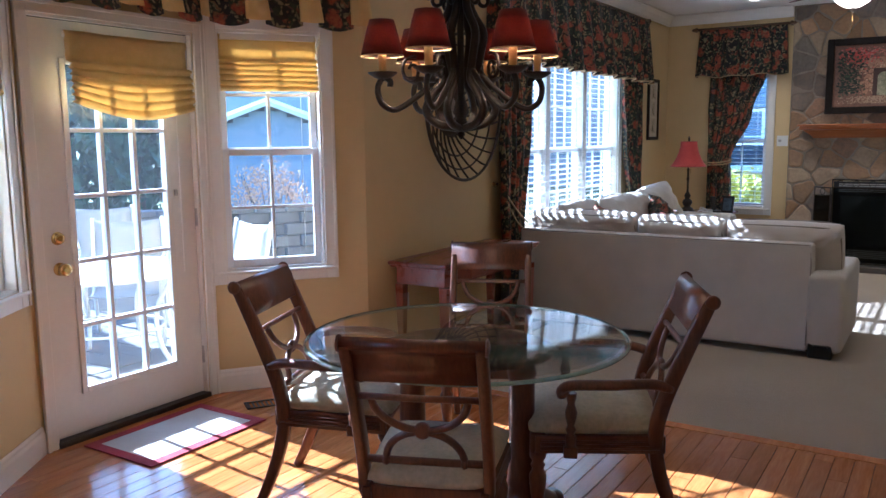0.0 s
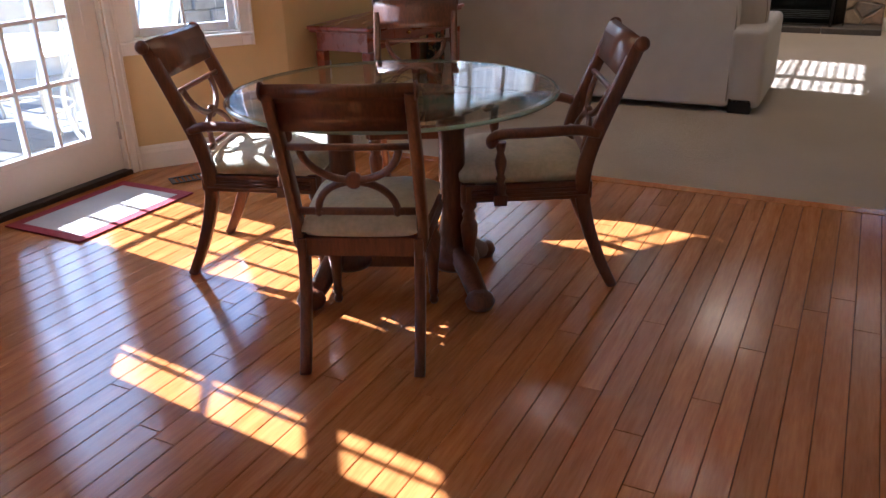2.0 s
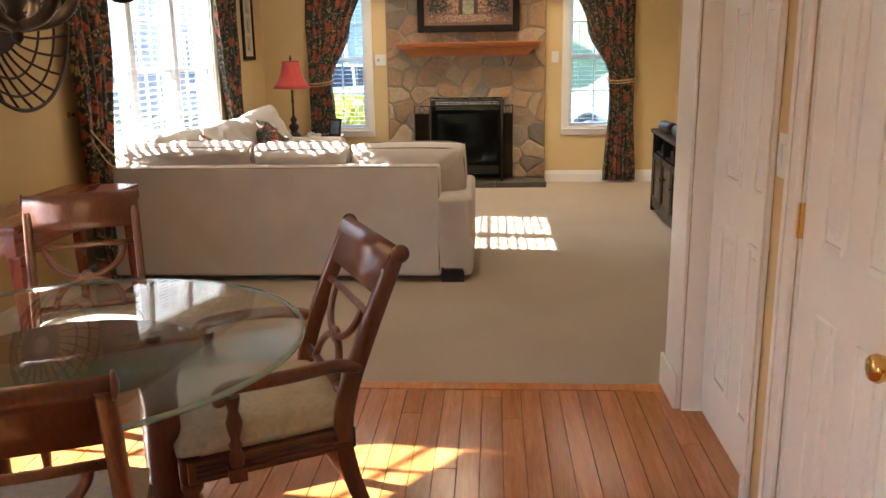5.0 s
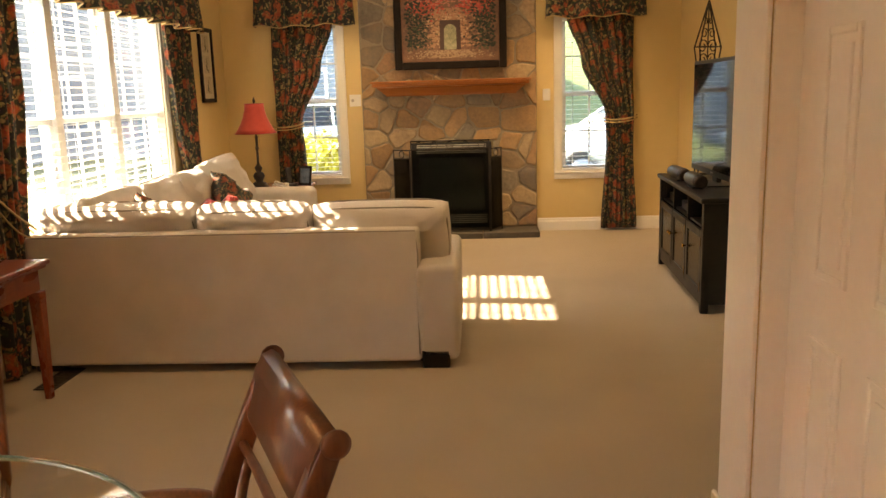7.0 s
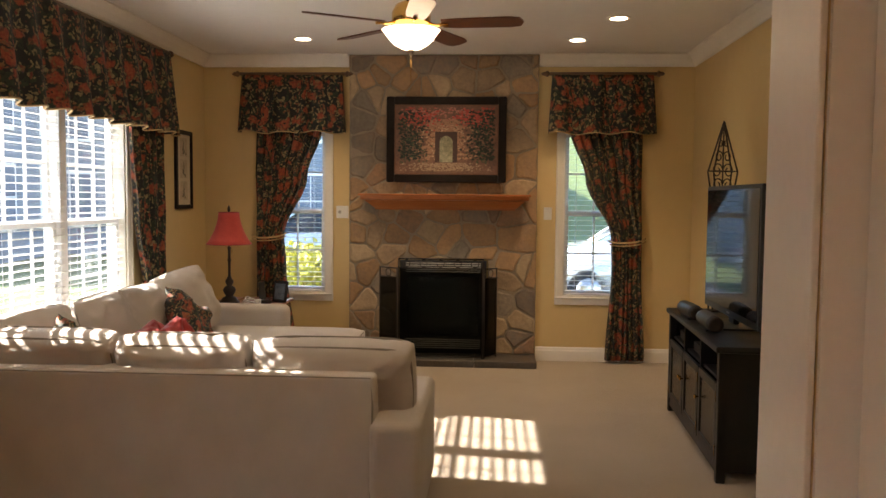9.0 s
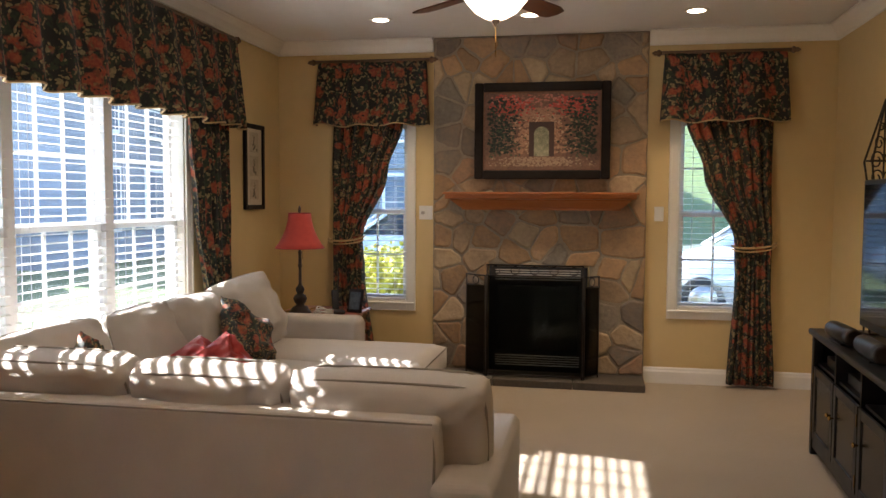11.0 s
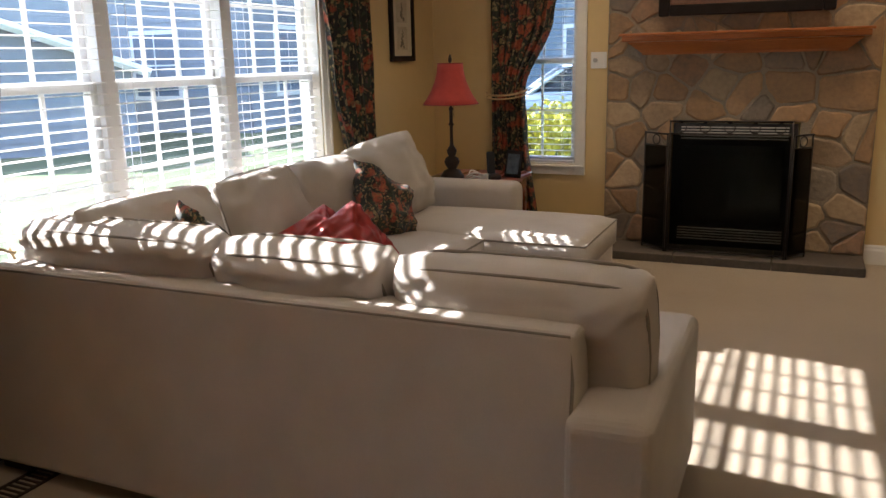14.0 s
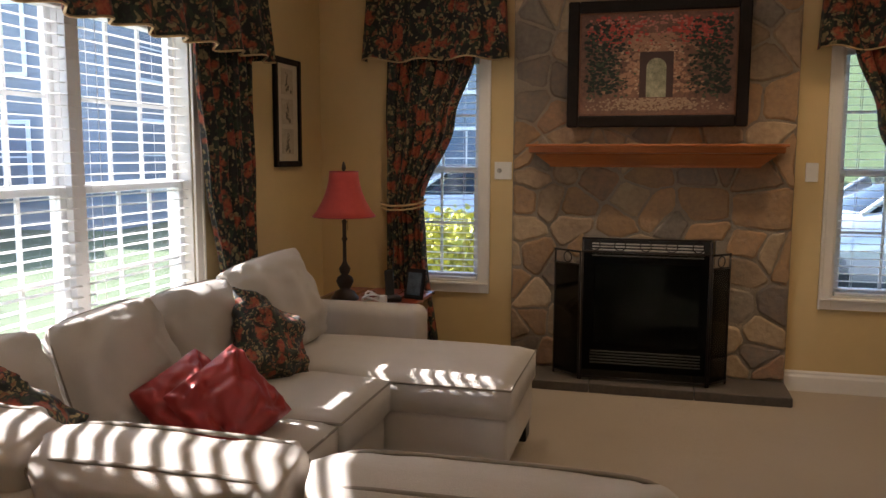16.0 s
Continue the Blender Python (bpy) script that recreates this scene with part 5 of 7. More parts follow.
def lamp_table_clutter():
    ph = thing("cordless_phone", pose(-2.10, 9.12, 0.626, 0, 0, 30), "black cordless phone standing in its cradle", "phone")
    part("cradle", B(-0.06, -0.06, 0, 0.06, 0.06, 0.035, bevel=0.012), M_BLACKPL, ph)
    part("handset", box(bmesh.new(), -0.028, -0.012, 0.03, 0.028, 0.014, 0.19, bevel=0.01, m=pose(0, 0.01, 0, -14)), M_BLACKPL, ph)
    part("antenna", tube(bmesh.new(), [(0.02, 0.03, 0.17), (0.035, 0.075, 0.32)], 0.004, 6), M_BLACKPL, ph)
    fr = thing("photo_frame", pose(-1.99, 9.22, 0.626, -12, 0, -18), "small dark photo frame on the end table", "photo frame")
    part("frame", B(-0.07, 0, 0.0, 0.07, 0.015, 0.19, bevel=0.004), M_FRAMEBLK, fr)
    part("picture", B(-0.05, -0.003, 0.025, 0.05, -0.0005, 0.165), material("photo_print", (0.13, 0.16, 0.18), (0.05, 0.06, 0.07), rough=0.25, scale=20), fr)
    cl = thing("coiled_cable", pose(-2.19, 9.03, 0.626), "white charger cable coiled on the end table", "cable")
    pts = [(0.05 * math.cos(t * 0.5) * (1 + 0.25 * math.sin(t * 0.13)), 0.03 * math.sin(t * 0.5), 0.012 + 0.0014 * t + 0.012 * math.sin(t * 0.9)) for t in range(36)]
    part("cord", tube(bmesh.new(), pts, 0.006, 6), M_PLATE, cl)
    part("plug", B(0.05, -0.02, 0.0, 0.095, 0.02, 0.05, bevel=0.008), M_PLATE, cl)


lamp_table_clutter()


def wall_picture():
    m = Matrix.Translation((XL, 9.435, 1.435)) @ Matrix(((0, -1, 0, 0), (1, 0, 0, 0), (0, 0, 1, 0), (0, 0, 0, 1)))
    p = thing("wall_picture", m, "tall dark frame with three small botanical prints", "picture")
    w, h, fr = 0.385, 0.705, 0.038
    bm = bmesh.new()
    for a, b, c, e in ((-w / 2, -w / 2 + fr, 0, h), (w / 2 - fr, w / 2, 0, h), (-w / 2 + fr, w / 2 - fr, 0, fr), (-w / 2 + fr, w / 2 - fr, h - fr, h)):
        box(bm, a, -0.03, c, b, -0.002, e, bevel=0.006)
    part("frame", bm, M_FRAMEBLK, p)
    mt = part("mat_board", B(-w / 2 + fr, -0.014, fr, w / 2 - fr, -0.008, h - fr), M_MATTE, p)
    paper = material("print_paper", (0.60, 0.52, 0.38), (0.44, 0.36, 0.25), rough=0.8, scale=18)
    ink = material("print_ink", (0.12, 0.11, 0.08), (0.22, 0.18, 0.12), rough=0.8, scale=40)
    for k in range(3):
        z = fr + 0.045 + k * 0.195
        pr = part("print", B(-0.085, -0.0165, z, 0.085, -0.0145, z + 0.165), paper, mt)
        rng = random.Random(k)
        bm = bmesh.new()
        for q in range(16):
            s = 0.012 * (1.2 - q / 22)
            u, zz = rng.gauss(0, 0.022) * (1 - q / 22), z + 0.02 + 0.125 * q / 16
            bm.faces.new([bm.verts.new((u + s * math.cos(t), -0.0172 - 0.00005 * q, zz + s * 0.9 * math.sin(t))) for t in (0, 1.05, 2.1, 3.14, 4.19, 5.24)])
        part("motif", bm, ink, pr)
    return p


wall_picture()


def wall_plate(name, m, label, cat, knobs):
    s = thing(name, m, label, cat, "wall plates")
    w = 0.06 if knobs > 1 else 0.038
    part("plate", B(-w, -0.008, -0.06, w, -0.001, 0.06, bevel=0.003), M_PLATE, s)
    for k in range(knobs):
        u = (k - (knobs - 1) / 2) * 0.05
        if k == 0 and knobs > 1:
            part("dial", lathe(bmesh.new(), [(0.016, 0), (0.016, 0.012), (0.012, 0.016)], 14, pose(u, -0.008, 0, 90)), M_STEEL, s)
        else:
            part("rocker", B(u - 0.012, -0.013, -0.03, u + 0.012, -0.0085, 0.03, bevel=0.002), M_PLATE, s)


wall_plate("fan_control", mw_n @ pose(-1.575 - XL, 0, 1.41), "white wall plate with dial and switch", "light switch", 2)
wall_plate("light_switch", mw_n @ pose(0.40 - XL, 0, 1.415), "white single rocker switch plate", "light switch", 1)


# ---- television ----
def tv_stand():
    s = thing("tv_stand", pose(1.115, 6.70, 0, 0, 0, -2.6), "black painted wooden television stand with glass doors", "tv stand")
    W, D, H = 1.58, 0.48, 0.76
    part("top", B(-0.02, -0.02, H - 0.035, D + 0.005, W + 0.02, H, bevel=0.01), M_BLACKWOOD, s)
    part("side_panel", B(0.02, 0.0, 0.06, D, 0.03, H - 0.0355, bevel=0.003), M_BLACKWOOD, s)
    part("side_panel", B(0.02, W - 0.03, 0.06, D, W, H - 0.0355, bevel=0.003), M_BLACKWOOD, s)
    part("back_board", B(D - 0.012, 0.031, 0.06, D - 0.002, W - 0.031, H - 0.0355), M_BLACKWOOD, s)
    part("bottom", B(0.03, 0.031, 0.08, D - 0.013, W - 0.031, 0.10), M_BLACKWOOD, s)
    part("shelf", B(0.03, 0.031, 0.545, D - 0.013, W - 0.031, 0.56), M_BLACKWOOD, s)
    for a, b in ((0.0, 0.05), (W - 0.05, W)):
        part("post", B(0.0, a, 0.0, 0.05, b, H - 0.0355, bevel=0.005), M_BLACKWOOD, s)
        part("leg", B(D - 0.05, a, 0.0, D, b, 0.0595, bevel=0.004), M_BLACKWOOD, s)
    part("base_rail", B(0.008, 0.051, 0.045, 0.03, W - 0.051, 0.10, bevel=0.004), M_BLACKWOOD, s)
    for k in range(2):
        y = 0.03 + (W - 0.06) * (k + 1) / 3
        part("divider", B(0.012, y - 0.012, 0.1005, D - 0.014, y + 0.012, H - 0.036), M_BLACKWOOD, s)
    glassm = material("smoked_glass", (0.012, 0.011, 0.010), (0.018, 0.016, 0.014), rough=0.22, scale=4, spec=0.2)
    for k in range(3):
        a = 0.05 + (W - 0.1) * k / 3 + 0.008
        b = 0.05 + (W - 0.1) * (k + 1) / 3 - 0.008
        bm = bmesh.new()
        for y0, y1, z0, z1 in ((a, a + 0.05, 0.105, 0.54), (b - 0.05, b, 0.105, 0.54), (a + 0.05, b - 0.05, 0.105, 0.155), (a + 0.05, b - 0.05, 0.49, 0.54)):
            box(bm, 0.002, y0, z0, 0.02, y1, z1, bevel=0.003)
        d = part("door", bm, M_BLACKWOOD, s)
        part("pane", B(0.009, a + 0.05, 0.155, 0.013, b - 0.05, 0.49), glassm, d)
        ky = b - 0.025 if k != 2 else a + 0.025
        part("knob", lathe(bmesh.new(), [(0.005, 0), (0.005, 0.012), (0.013, 0.018), (0.011, 0.028), (0.003, 0.03)], 12, pose(0.002, ky, 0.36, 0, -90)), M_BRASS, d)
        for z in (0.17, 0.47):
            part("hinge", B(-0.003, (a if k != 2 else b) - 0.004, z - 0.03, 0.0015, (a if k != 2 else b) + 0.004, z + 0.03), M_BRASS, d)
    for k, (a, b) in enumerate(((0.62, 0.98), (1.12, 1.46))):
        r = tagged(part("media_player", B(0.06, a, 0.561, 0.36, b, 0.62, bevel=0.004), M_BLACKPL, m=s.matrix_basis.copy()), "black media player on the stand's open shelf", "media player", "media players")
    return s


tv_stand()


def television():
    t = thing("television", pose(1.40, 7.48, 0.761, 0, 0, -1.0), "black flat screen television, switched off", "television")
    part("bezel", B(-0.02, -0.615, 0.055, 0.03, 0.615, 0.888, bevel=0.008), M_BLACKPL, t)
    part("screen", B(-0.0235, -0.585, 0.10, -0.0205, 0.585, 0.86), M_SCREEN, t)
    part("back_shell", B(0.0305, -0.45, 0.15, 0.075, 0.45, 0.80, bevel=0.02), M_BLACKPL, t)
    part("neck", B(0.0, -0.06, 0.012, 0.035, 0.06, 0.0545, bevel=0.006), M_BLACKPL, t)
    part("stand_foot", B(-0.11, -0.24, 0.0, 0.13, 0.24, 0.0115, bevel=0.004), M_BLACKPL, t)
    bm = bmesh.new()
    for i in range(10):
        box(bm, -0.0228, -0.03 + i * 0.006, 0.075, -0.0205, -0.026 + i * 0.006, 0.085)
    part("badge", bm, M_STEEL, t)


television()


def speaker(y, ang, label):
    s = thing("soundbar_speaker", pose(1.215, y, 0.761, 0, 0, ang), label, "speaker", "speakers")
    bm = bmesh.new()
    lathe(bm, [(0.028, -0.17), (0.045, -0.165), (0.05, -0.12), (0.05, 0.12), (0.045, 0.165), (0.028, 0.17)], 20, pose(0, 0, 0.052, 90))
    part("body", bm, M_BLACKPL, s)
    part("base", B(-0.04, -0.1, 0.0, 0.04, 0.1, 0.01, bevel=0.003), M_BLACKPL, s)
    part("end_cap", lathe(bmesh.new(), [(0.046, 0), (0.046, 0.004), (0.03, 0.007)], 20, pose(0, -0.1705, 0.052, 90)), M_BRONZE, s, "brown end cap")


speaker(7.78, 2, "black rounded soundbar speaker beside the television")
speaker(7.30, -2, "black rounded soundbar speaker beside the television")


def iron_obelisk():
    o = thing("iron_obelisk", pose(1.50, 8.13, 0.761, 0, 0, 20), "brown wrought iron scrolled obelisk ornament behind the television", "ornament")
    keys = [(0.07, 0.0), (0.058, 0.74), (0.098, 0.992), (0.0, 1.35)]
    for sx in (-1, 1):
        for sy in (-1, 1):
            part("bar", tube(bmesh.new(), [(sx * r * 1.0, sy * r * 0.35, z) for r, z in keys], 0.006, 6), M_BRONZE, o)
    for r, z in keys[:3]:
        part("band", tube(bmesh.new(), [(-r, -r * 0.35, z + 0.006), (r, -r * 0.35, z + 0.006), (r, r * 0.35, z + 0.006), (-r, r * 0.35, z + 0.006)], 0.005, 6, closed=True), M_BRONZE, o)
    for z, r in ((0.70, 0.028), (0.80, 0.032), (0.90, 0.04), (1.0, 0.044), (1.10, 0.032), (1.19, 0.02)):
        for sx in (-1, 1):
            part("scroll", tube(bmesh.new(), [(sx * (r * 1.02 - r * (1 - t / 40) * math.cos(t * 0.3)), 0, z + r * 1.3 * (1 - t / 40) * math.sin(t * 0.3)) for t in range(26)], 0.0045, 6), M_BRONZE, o)
    part("stem", tube(bmesh.new(), [(0, 0, 0.0), (0, 0, 1.35)], 0.005, 6), M_BRONZE, o)
    part("foot", B(-0.08, -0.04, 0, 0.08, 0.04, 0.012, bevel=0.004), M_BRONZE, o)


iron_obelisk()


# ---- ceiling fixtures ----
def ceiling_fan():
    f = thing("ceiling_fan", pose(-0.66, 7.50, 0), "five-blade ceiling fan with lit frosted bowl light", "ceiling fan")
    part("canopy", lathe(bmesh.new(), [(0.03, 2.855), (0.06, 2.87), (0.07, ZC - 0.001)], 24), M_BRASS, f)
    part("downrod", tube(bmesh.new(), [(0, 0, 2.80), (0, 0, 2.86)], 0.012, 10), M_BRASS, f)
    part("motor", lathe(bmesh.new(), [(0.05, 2.641), (0.11, 2.65), (0.125, 2.67), (0.125, 2.73), (0.10, 2.78), (0.04, 2.81)], 28), M_BRASS, f, "brass motor housing")
    part("light_fitter", lathe(bmesh.new(), [(0.06, 2.625), (0.085, 2.632), (0.07, 2.6405)], 24), M_BRASS, f)
    part("bowl", lathe(bmesh.new(), [(0.012, 2.495), (0.06, 2.503), (0.115, 2.535), (0.155, 2.58), (0.178, 2.612), (0.188, 2.622), (0.17, 2.6245)], 32), M_BOWL, f, "frosted alabaster glass bowl, lit")
    part("finial", lathe(bmesh.new(), [(0.004, 2.455), (0.012, 2.47), (0.02, 2.485), (0.022, 2.4945)], 14), M_BRONZE, f)
    part("pull_chain", tube(bmesh.new(), [(0.0, 0.0, 2.456), (0, 0, 2.30)], 0.002, 5), M_BRASS, f)
    for k in range(5):
        a = k * 72 - 6
        m = pose(0, 0, 0, 0, 0, a)
        bl = part("blade", prism(bmesh.new(), [(0.20, -0.055), (0.30, -0.068), (0.63, -0.075), (0.70, -0.06), (0.72, 0.0), (0.70, 0.06), (0.63, 0.075), (0.30, 0.068), (0.20, 0.055)], 0.009, pose(0, 0, 2.655, 90 - 11)), M_DARKWOOD, f, "dark mahogany blade", m=m)
        part("blade_iron", tube(bmesh.new(), [(0.11, 0, 2.665), (0.16, 0, 2.65), (0.24, 0, 2.652)], [0.012, 0.009, 0.016], 8), M_BRASS, f, m=m)
    lamp = new("fan_light", bpy.data.lights.new("fan_light", "POINT"))
    lamp.data.energy, lamp.data.color, lamp.data.shadow_soft_size = 0.4, (1.0, 0.72, 0.42), 0.14
    lamp.location = (-0.66, 7.50, 2.42)


ceiling_fan()
for x, y in ((-1.77, 9.22), (-0.62, 9.24), (0.58, 9.30), (0.80, 8.48), (-2.02, 5.92), (-0.62, 5.5), (0.80, 5.6)):
    c = thing("recessed_light", pose(x, y, ZC), "white recessed ceiling light, lit", "recessed light", "recessed ceiling lights")
    part("trim_ring", lathe(bmesh.new(), [(0.062, -0.006), (0.085, -0.006), (0.09, -0.001)], 28, cap=False), M_PLATE, c, thick=0.002)
    part("lens", lathe(bmesh.new(), [(0.062, -0.006), (0.03, -0.003)], 28), M_CAN, c)
    sp = new("can_light", bpy.data.lights.new("can_light", "SPOT"))
    sp.data.energy, sp.data.color, sp.data.spot_size, sp.data.spot_blend, sp.data.shadow_soft_size = 7 if y > 7 else 3, (1.0, 0.74, 0.45), radians(95), 0.7, 0.05
    sp.location = (x, y, ZC - 0.02)


def wall_vent():
    m = Matrix.Translation((XR, 7.50, 2.362)) @ Matrix(((0, 1, 0, 0), (-1, 0, 0, 0), (0, 0, 1, 0), (0, 0, 0, 1)))
    v = thing("wall_vent", m, "white louvered return air vent high on the wall", "air vent")
    bm = bmesh.new()
    for a, b, c, e in ((-0.41, -0.385, 0, 0.27), (0.385, 0.41, 0, 0.27), (-0.385, 0.385, 0, 0.025), (-0.385, 0.385, 0.245, 0.27), (-0.14, -0.118, 0.025, 0.245), (0.118, 0.14, 0.025, 0.245)):
        box(bm, a, -0.012, c, b, -0.001, e, bevel=0.002)
    part("frame", bm, M_PLATE, v)
    part("backing", B(-0.385, -0.003, 0.025, 0.385, -0.001, 0.245), M_STEEL, v)
    me = to_mesh("slat", box(bmesh.new(), -0.117, -0.006, -0.0012, 0.117, 0.006, 0.0012), M_PLATE)
    for u in (-0.262, 0.0, 0.262):
        for k in range(12):
            s = new("slat", me)
            s.parent = v
            s.matrix_basis = pose(u, -0.009, 0.036 + k * 0.018, 35)


wall_vent()


def floor_vent(x, y, ang, mat, label):
    v = thing("floor_vent", pose(x, y, 0, 0, 0, ang), label, "air vent", "floor vents")
    bm = bmesh.new()
    for a, b, c, e in ((-0.17, 0.17, -0.06, -0.045), (-0.17, 0.17, 0.045, 0.06), (-0.17, -0.155, -0.045, 0.045), (0.155, 0.17, -0.045, 0.045)):
        box(bm, a, c, 0.001, b, e, 0.007, bevel=0.002)
    part("frame", bm, mat, v)
    for k in range(13):
        part("slat", B(-0.15 + k * 0.025 - 0.005, -0.045, 0.001, -0.15 + k * 0.025 + 0.005, 0.045, 0.005), mat, v)


floor_vent(-2.60, 5.62, 90, M_BRONZE, "dark metal floor vent in the carpet")
floor_vent(-3.06, 3.22, 55, M_BRONZE, "brown metal floor vent in the hardwood")


# ---- dining corner ----
def arc(cx, cz, r, a0, a1, n=14, y=0.0, sz=1.0):
    return [(cx + r * math.cos(radians(a0 + (a1 - a0) * i / n)), y, cz + sz * r * math.sin(radians(a0 + (a1 - a0) * i / n))) for i in range(n + 1)]


def bar(bm, pts, w, t):
    """A rectangular bar along pts in the y-z plane: w across x, t across its run."""
    rings = []
    for i, p in enumerate(pts):
        a, b = pts[max(0, i - 1)], pts[min(len(pts) - 1, i + 1)]
        d = (Vector(b) - Vector(a)).normalized()
        nrm = Vector((0, -d.z, d.y))
        tt = t if isinstance(t, (int, float)) else t[min(i, len(t) - 1)]
        c = Vector(p)
        e = 0.005
        rings.append([bm.verts.new(c + Vector((sx * (w / 2 - ex), 0, 0)) + nrm * (sn * (tt / 2 - en))) for sx, sn, ex, en in ((-1, -1, 0, e), (-1, -1, e, 0), (1, -1, e, 0), (1, -1, 0, e), (1, 1, 0, e), (1, 1, e, 0), (-1, 1, e, 0), (-1, 1, 0, e))])
    for a, b in zip(rings, rings[1:]):
        for j in range(8):
            f = bm.faces.new((a[j], a[(j + 1) % 8], b[(j + 1) % 8], b[j]))
            f.smooth = True
    bm.faces.new(rings[0][::-1])
    bm.faces.new(rings[-1])
    return bm


def dining_chair(m, arms, label, group="dining chairs round the glass table"):
    """Regency style chair: origin under the middle of the back feet's line, facing +y; the seat lies towards +y."""
    W = 0.41 if not arms else 0.52
    WB = 0.365 if not arms else 0.45
    c = thing("dining_chair", m, label, "dining chair", group)
    side = [(0, -0.025, 0.0), (0, 0.032, 0.12), (0, 0.084, 0.27), (0, 0.106, 0.41), (0, 0.088, 0.53), (0, 0.028, 0.69), (0, -0.045, 0.86), (0, -0.072, 0.915)]
    curve = smooth_path(side, 4)
    th = [0.037 + 0.016 * math.sin(math.pi * i / len(curve)) for i in range(len(curve))]
    for sx in (-1, 1):
        k = len(curve)
        p = [(sx * (WB / 2 + (0.012 if v.z > 0.4 else 0.0)), v.y, v.z) for v in curve]
        part("back_post", bar(bmesh.new(), p, 0.032, th), M_DARKWOOD, c)
    bw = WB / 2 + 0.012

    def at(z):
        for a, b in zip(curve, curve[1:]):
            if a.z <= z <= b.z:
                return a.lerp(b, (z - a.z) / (b.z - a.z))
        return curve[-1]

    # scrolled crest rail
    y = at(0.9).y
    bm = bmesh.new()
    prof = [(0.016, 0.79), (0.004, 0.83), (-0.012, 0.885), (-0.03, 0.917), (-0.052, 0.925), (-0.066, 0.912), (-0.066, 0.893), (-0.05, 0.884), (-0.038, 0.87), (-0.026, 0.83), (-0.012, 0.785)]
    rows = [[bm.verts.new((sx * (bw + 0.013), v[0] + y + 0.045, v[1] + 0.006)) for v in prof] for sx in (-1, 1)]
    n = len(prof)
    for i in range(n):
        f = bm.faces.new((rows[0][i], rows[0][(i + 1) % n], rows[1][(i + 1) % n], rows[1][i]))
        f.smooth = True
    bm.faces.new(rows[0]), bm.faces.new(rows[1][::-1])
    part("crest_rail", bm, M_DARKWOOD, c)
    for sx in (-1, 1):
        part("scroll_boss", lathe(bmesh.new(), [(0.026, 0), (0.026, 0.006), (0.018, 0.009), (0.008, 0.012)], 14, pose(sx * (bw + 0.013), y - 0.008, 0.912, 0, 90 * sx)), M_DARKWOOD, c)
    for z, r in ((0.735, 0.011), (0.51, 0.013)):
        v = at(z)
        part("back_rail", tube(bmesh.new(), [(-bw, v.y, z), (-bw * 0.4, v.y - 0.004, z), (bw * 0.4, v.y - 0.004, z), (bw, v.y, z)], r, 8), M_DARKWOOD, c)
        if z < 0.6:
            for sx in (-1, 1):
                part("collar", lathe(bmesh.new(), [(0.013, -0.01), (0.018, 0), (0.013, 0.01)], 10, pose(sx * bw * 0.62, v.y - 0.003, z, 0, 90)), M_DARKWOOD, c)
    # two opposed arcs that touch in the middle
    for cz, a0, a1 in ((0.735, 180, 360), (0.51, 0, 180)):
        r = 0.118 if cz > 0.6 else 0.108
        pts = []
        for px, _, pz in arc(0, cz, r, a0, a1, 18, 0, 0.98):
            pts.append((px * (1.22 if cz > 0.6 else 1.12), at(pz).y, pz))
        part("splat_arc", tube(bmesh.new(), pts, 0.012, 8), M_DARKWOOD, c)
    part("splat_boss", lathe(bmesh.new(), [(0.02, -0.012), (0.026, -0.006), (0.026, 0.006), (0.02, 0.012)], 14, pose(0, at(0.62).y, 0.62, 90)), M_DARKWOOD, c)
    # seat frame, turned front legs, cushion
    yf = 0.52 if not arms else 0.55
    bm = bmesh.new()
    for x0, x1, y0, y1 in ((-WB / 2, WB / 2, 0.085, 0.115), (-W / 2, W / 2, yf - 0.03, yf)):
        box(bm, x0, y0, 0.36, x1, y1, 0.425, bevel=0.006)
    for sx in (-1, 1):
        a, b = sx * WB / 2, sx * W / 2
        prism(bm, [(a - 0.014, 0.36), (a + 0.014, 0.36), (a + 0.014, 0.425), (a - 0.014, 0.425)], yf - 0.09, Matrix(((1, (b - a) / (yf - 0.09), 0, 0), (0, 1, 0, 0.07), (0, 0, 1, 0), (0, 0, 0, 1))), bevel=0.004)
    part("seat_frame", bm, M_DARKWOOD, c)
    for z in (0.378, 0.392, 0.406):
        part("reeding", tube(bmesh.new(), [(-WB / 2 - 0.015, 0.09, z), (-W / 2 - 0.015, yf - 0.04, z)], 0.0045, 6), M_DARKWOOD, c)
        part("reeding", tube(bmesh.new(), [(WB / 2 + 0.015, 0.09, z), (W / 2 + 0.015, yf - 0.04, z)], 0.0045, 6), M_DARKWOOD, c)
    for sx in (-1, 1):
        part("front_leg", lathe(bmesh.new(), [(0.012, 0), (0.017, 0.01), (0.012, 0.03), (0.019, 0.045), (0.014, 0.06), (0.016, 0.08), (0.023, 0.17), (0.031, 0.235), (0.032, 0.265), (0.021, 0.29), (0.027, 0.305), (0.019, 0.318), (0.03, 0.335), (0.03, 0.36)], 16, pose(sx * (W / 2 - 0.025), yf - 0.03, 0)), M_DARKWOOD, c)
        part("leg_block", B(sx * (W / 2 - 0.025) - 0.026, yf - 0.056, 0.358, sx * (W / 2 - 0.025) + 0.026, yf - 0.004, 0.43, bevel=0.004), M_DARKWOOD, c)
    bm = cushion(bmesh.new(), 1, 1, 0.10, None, 0.3, 16, 14, 0.006, 2)
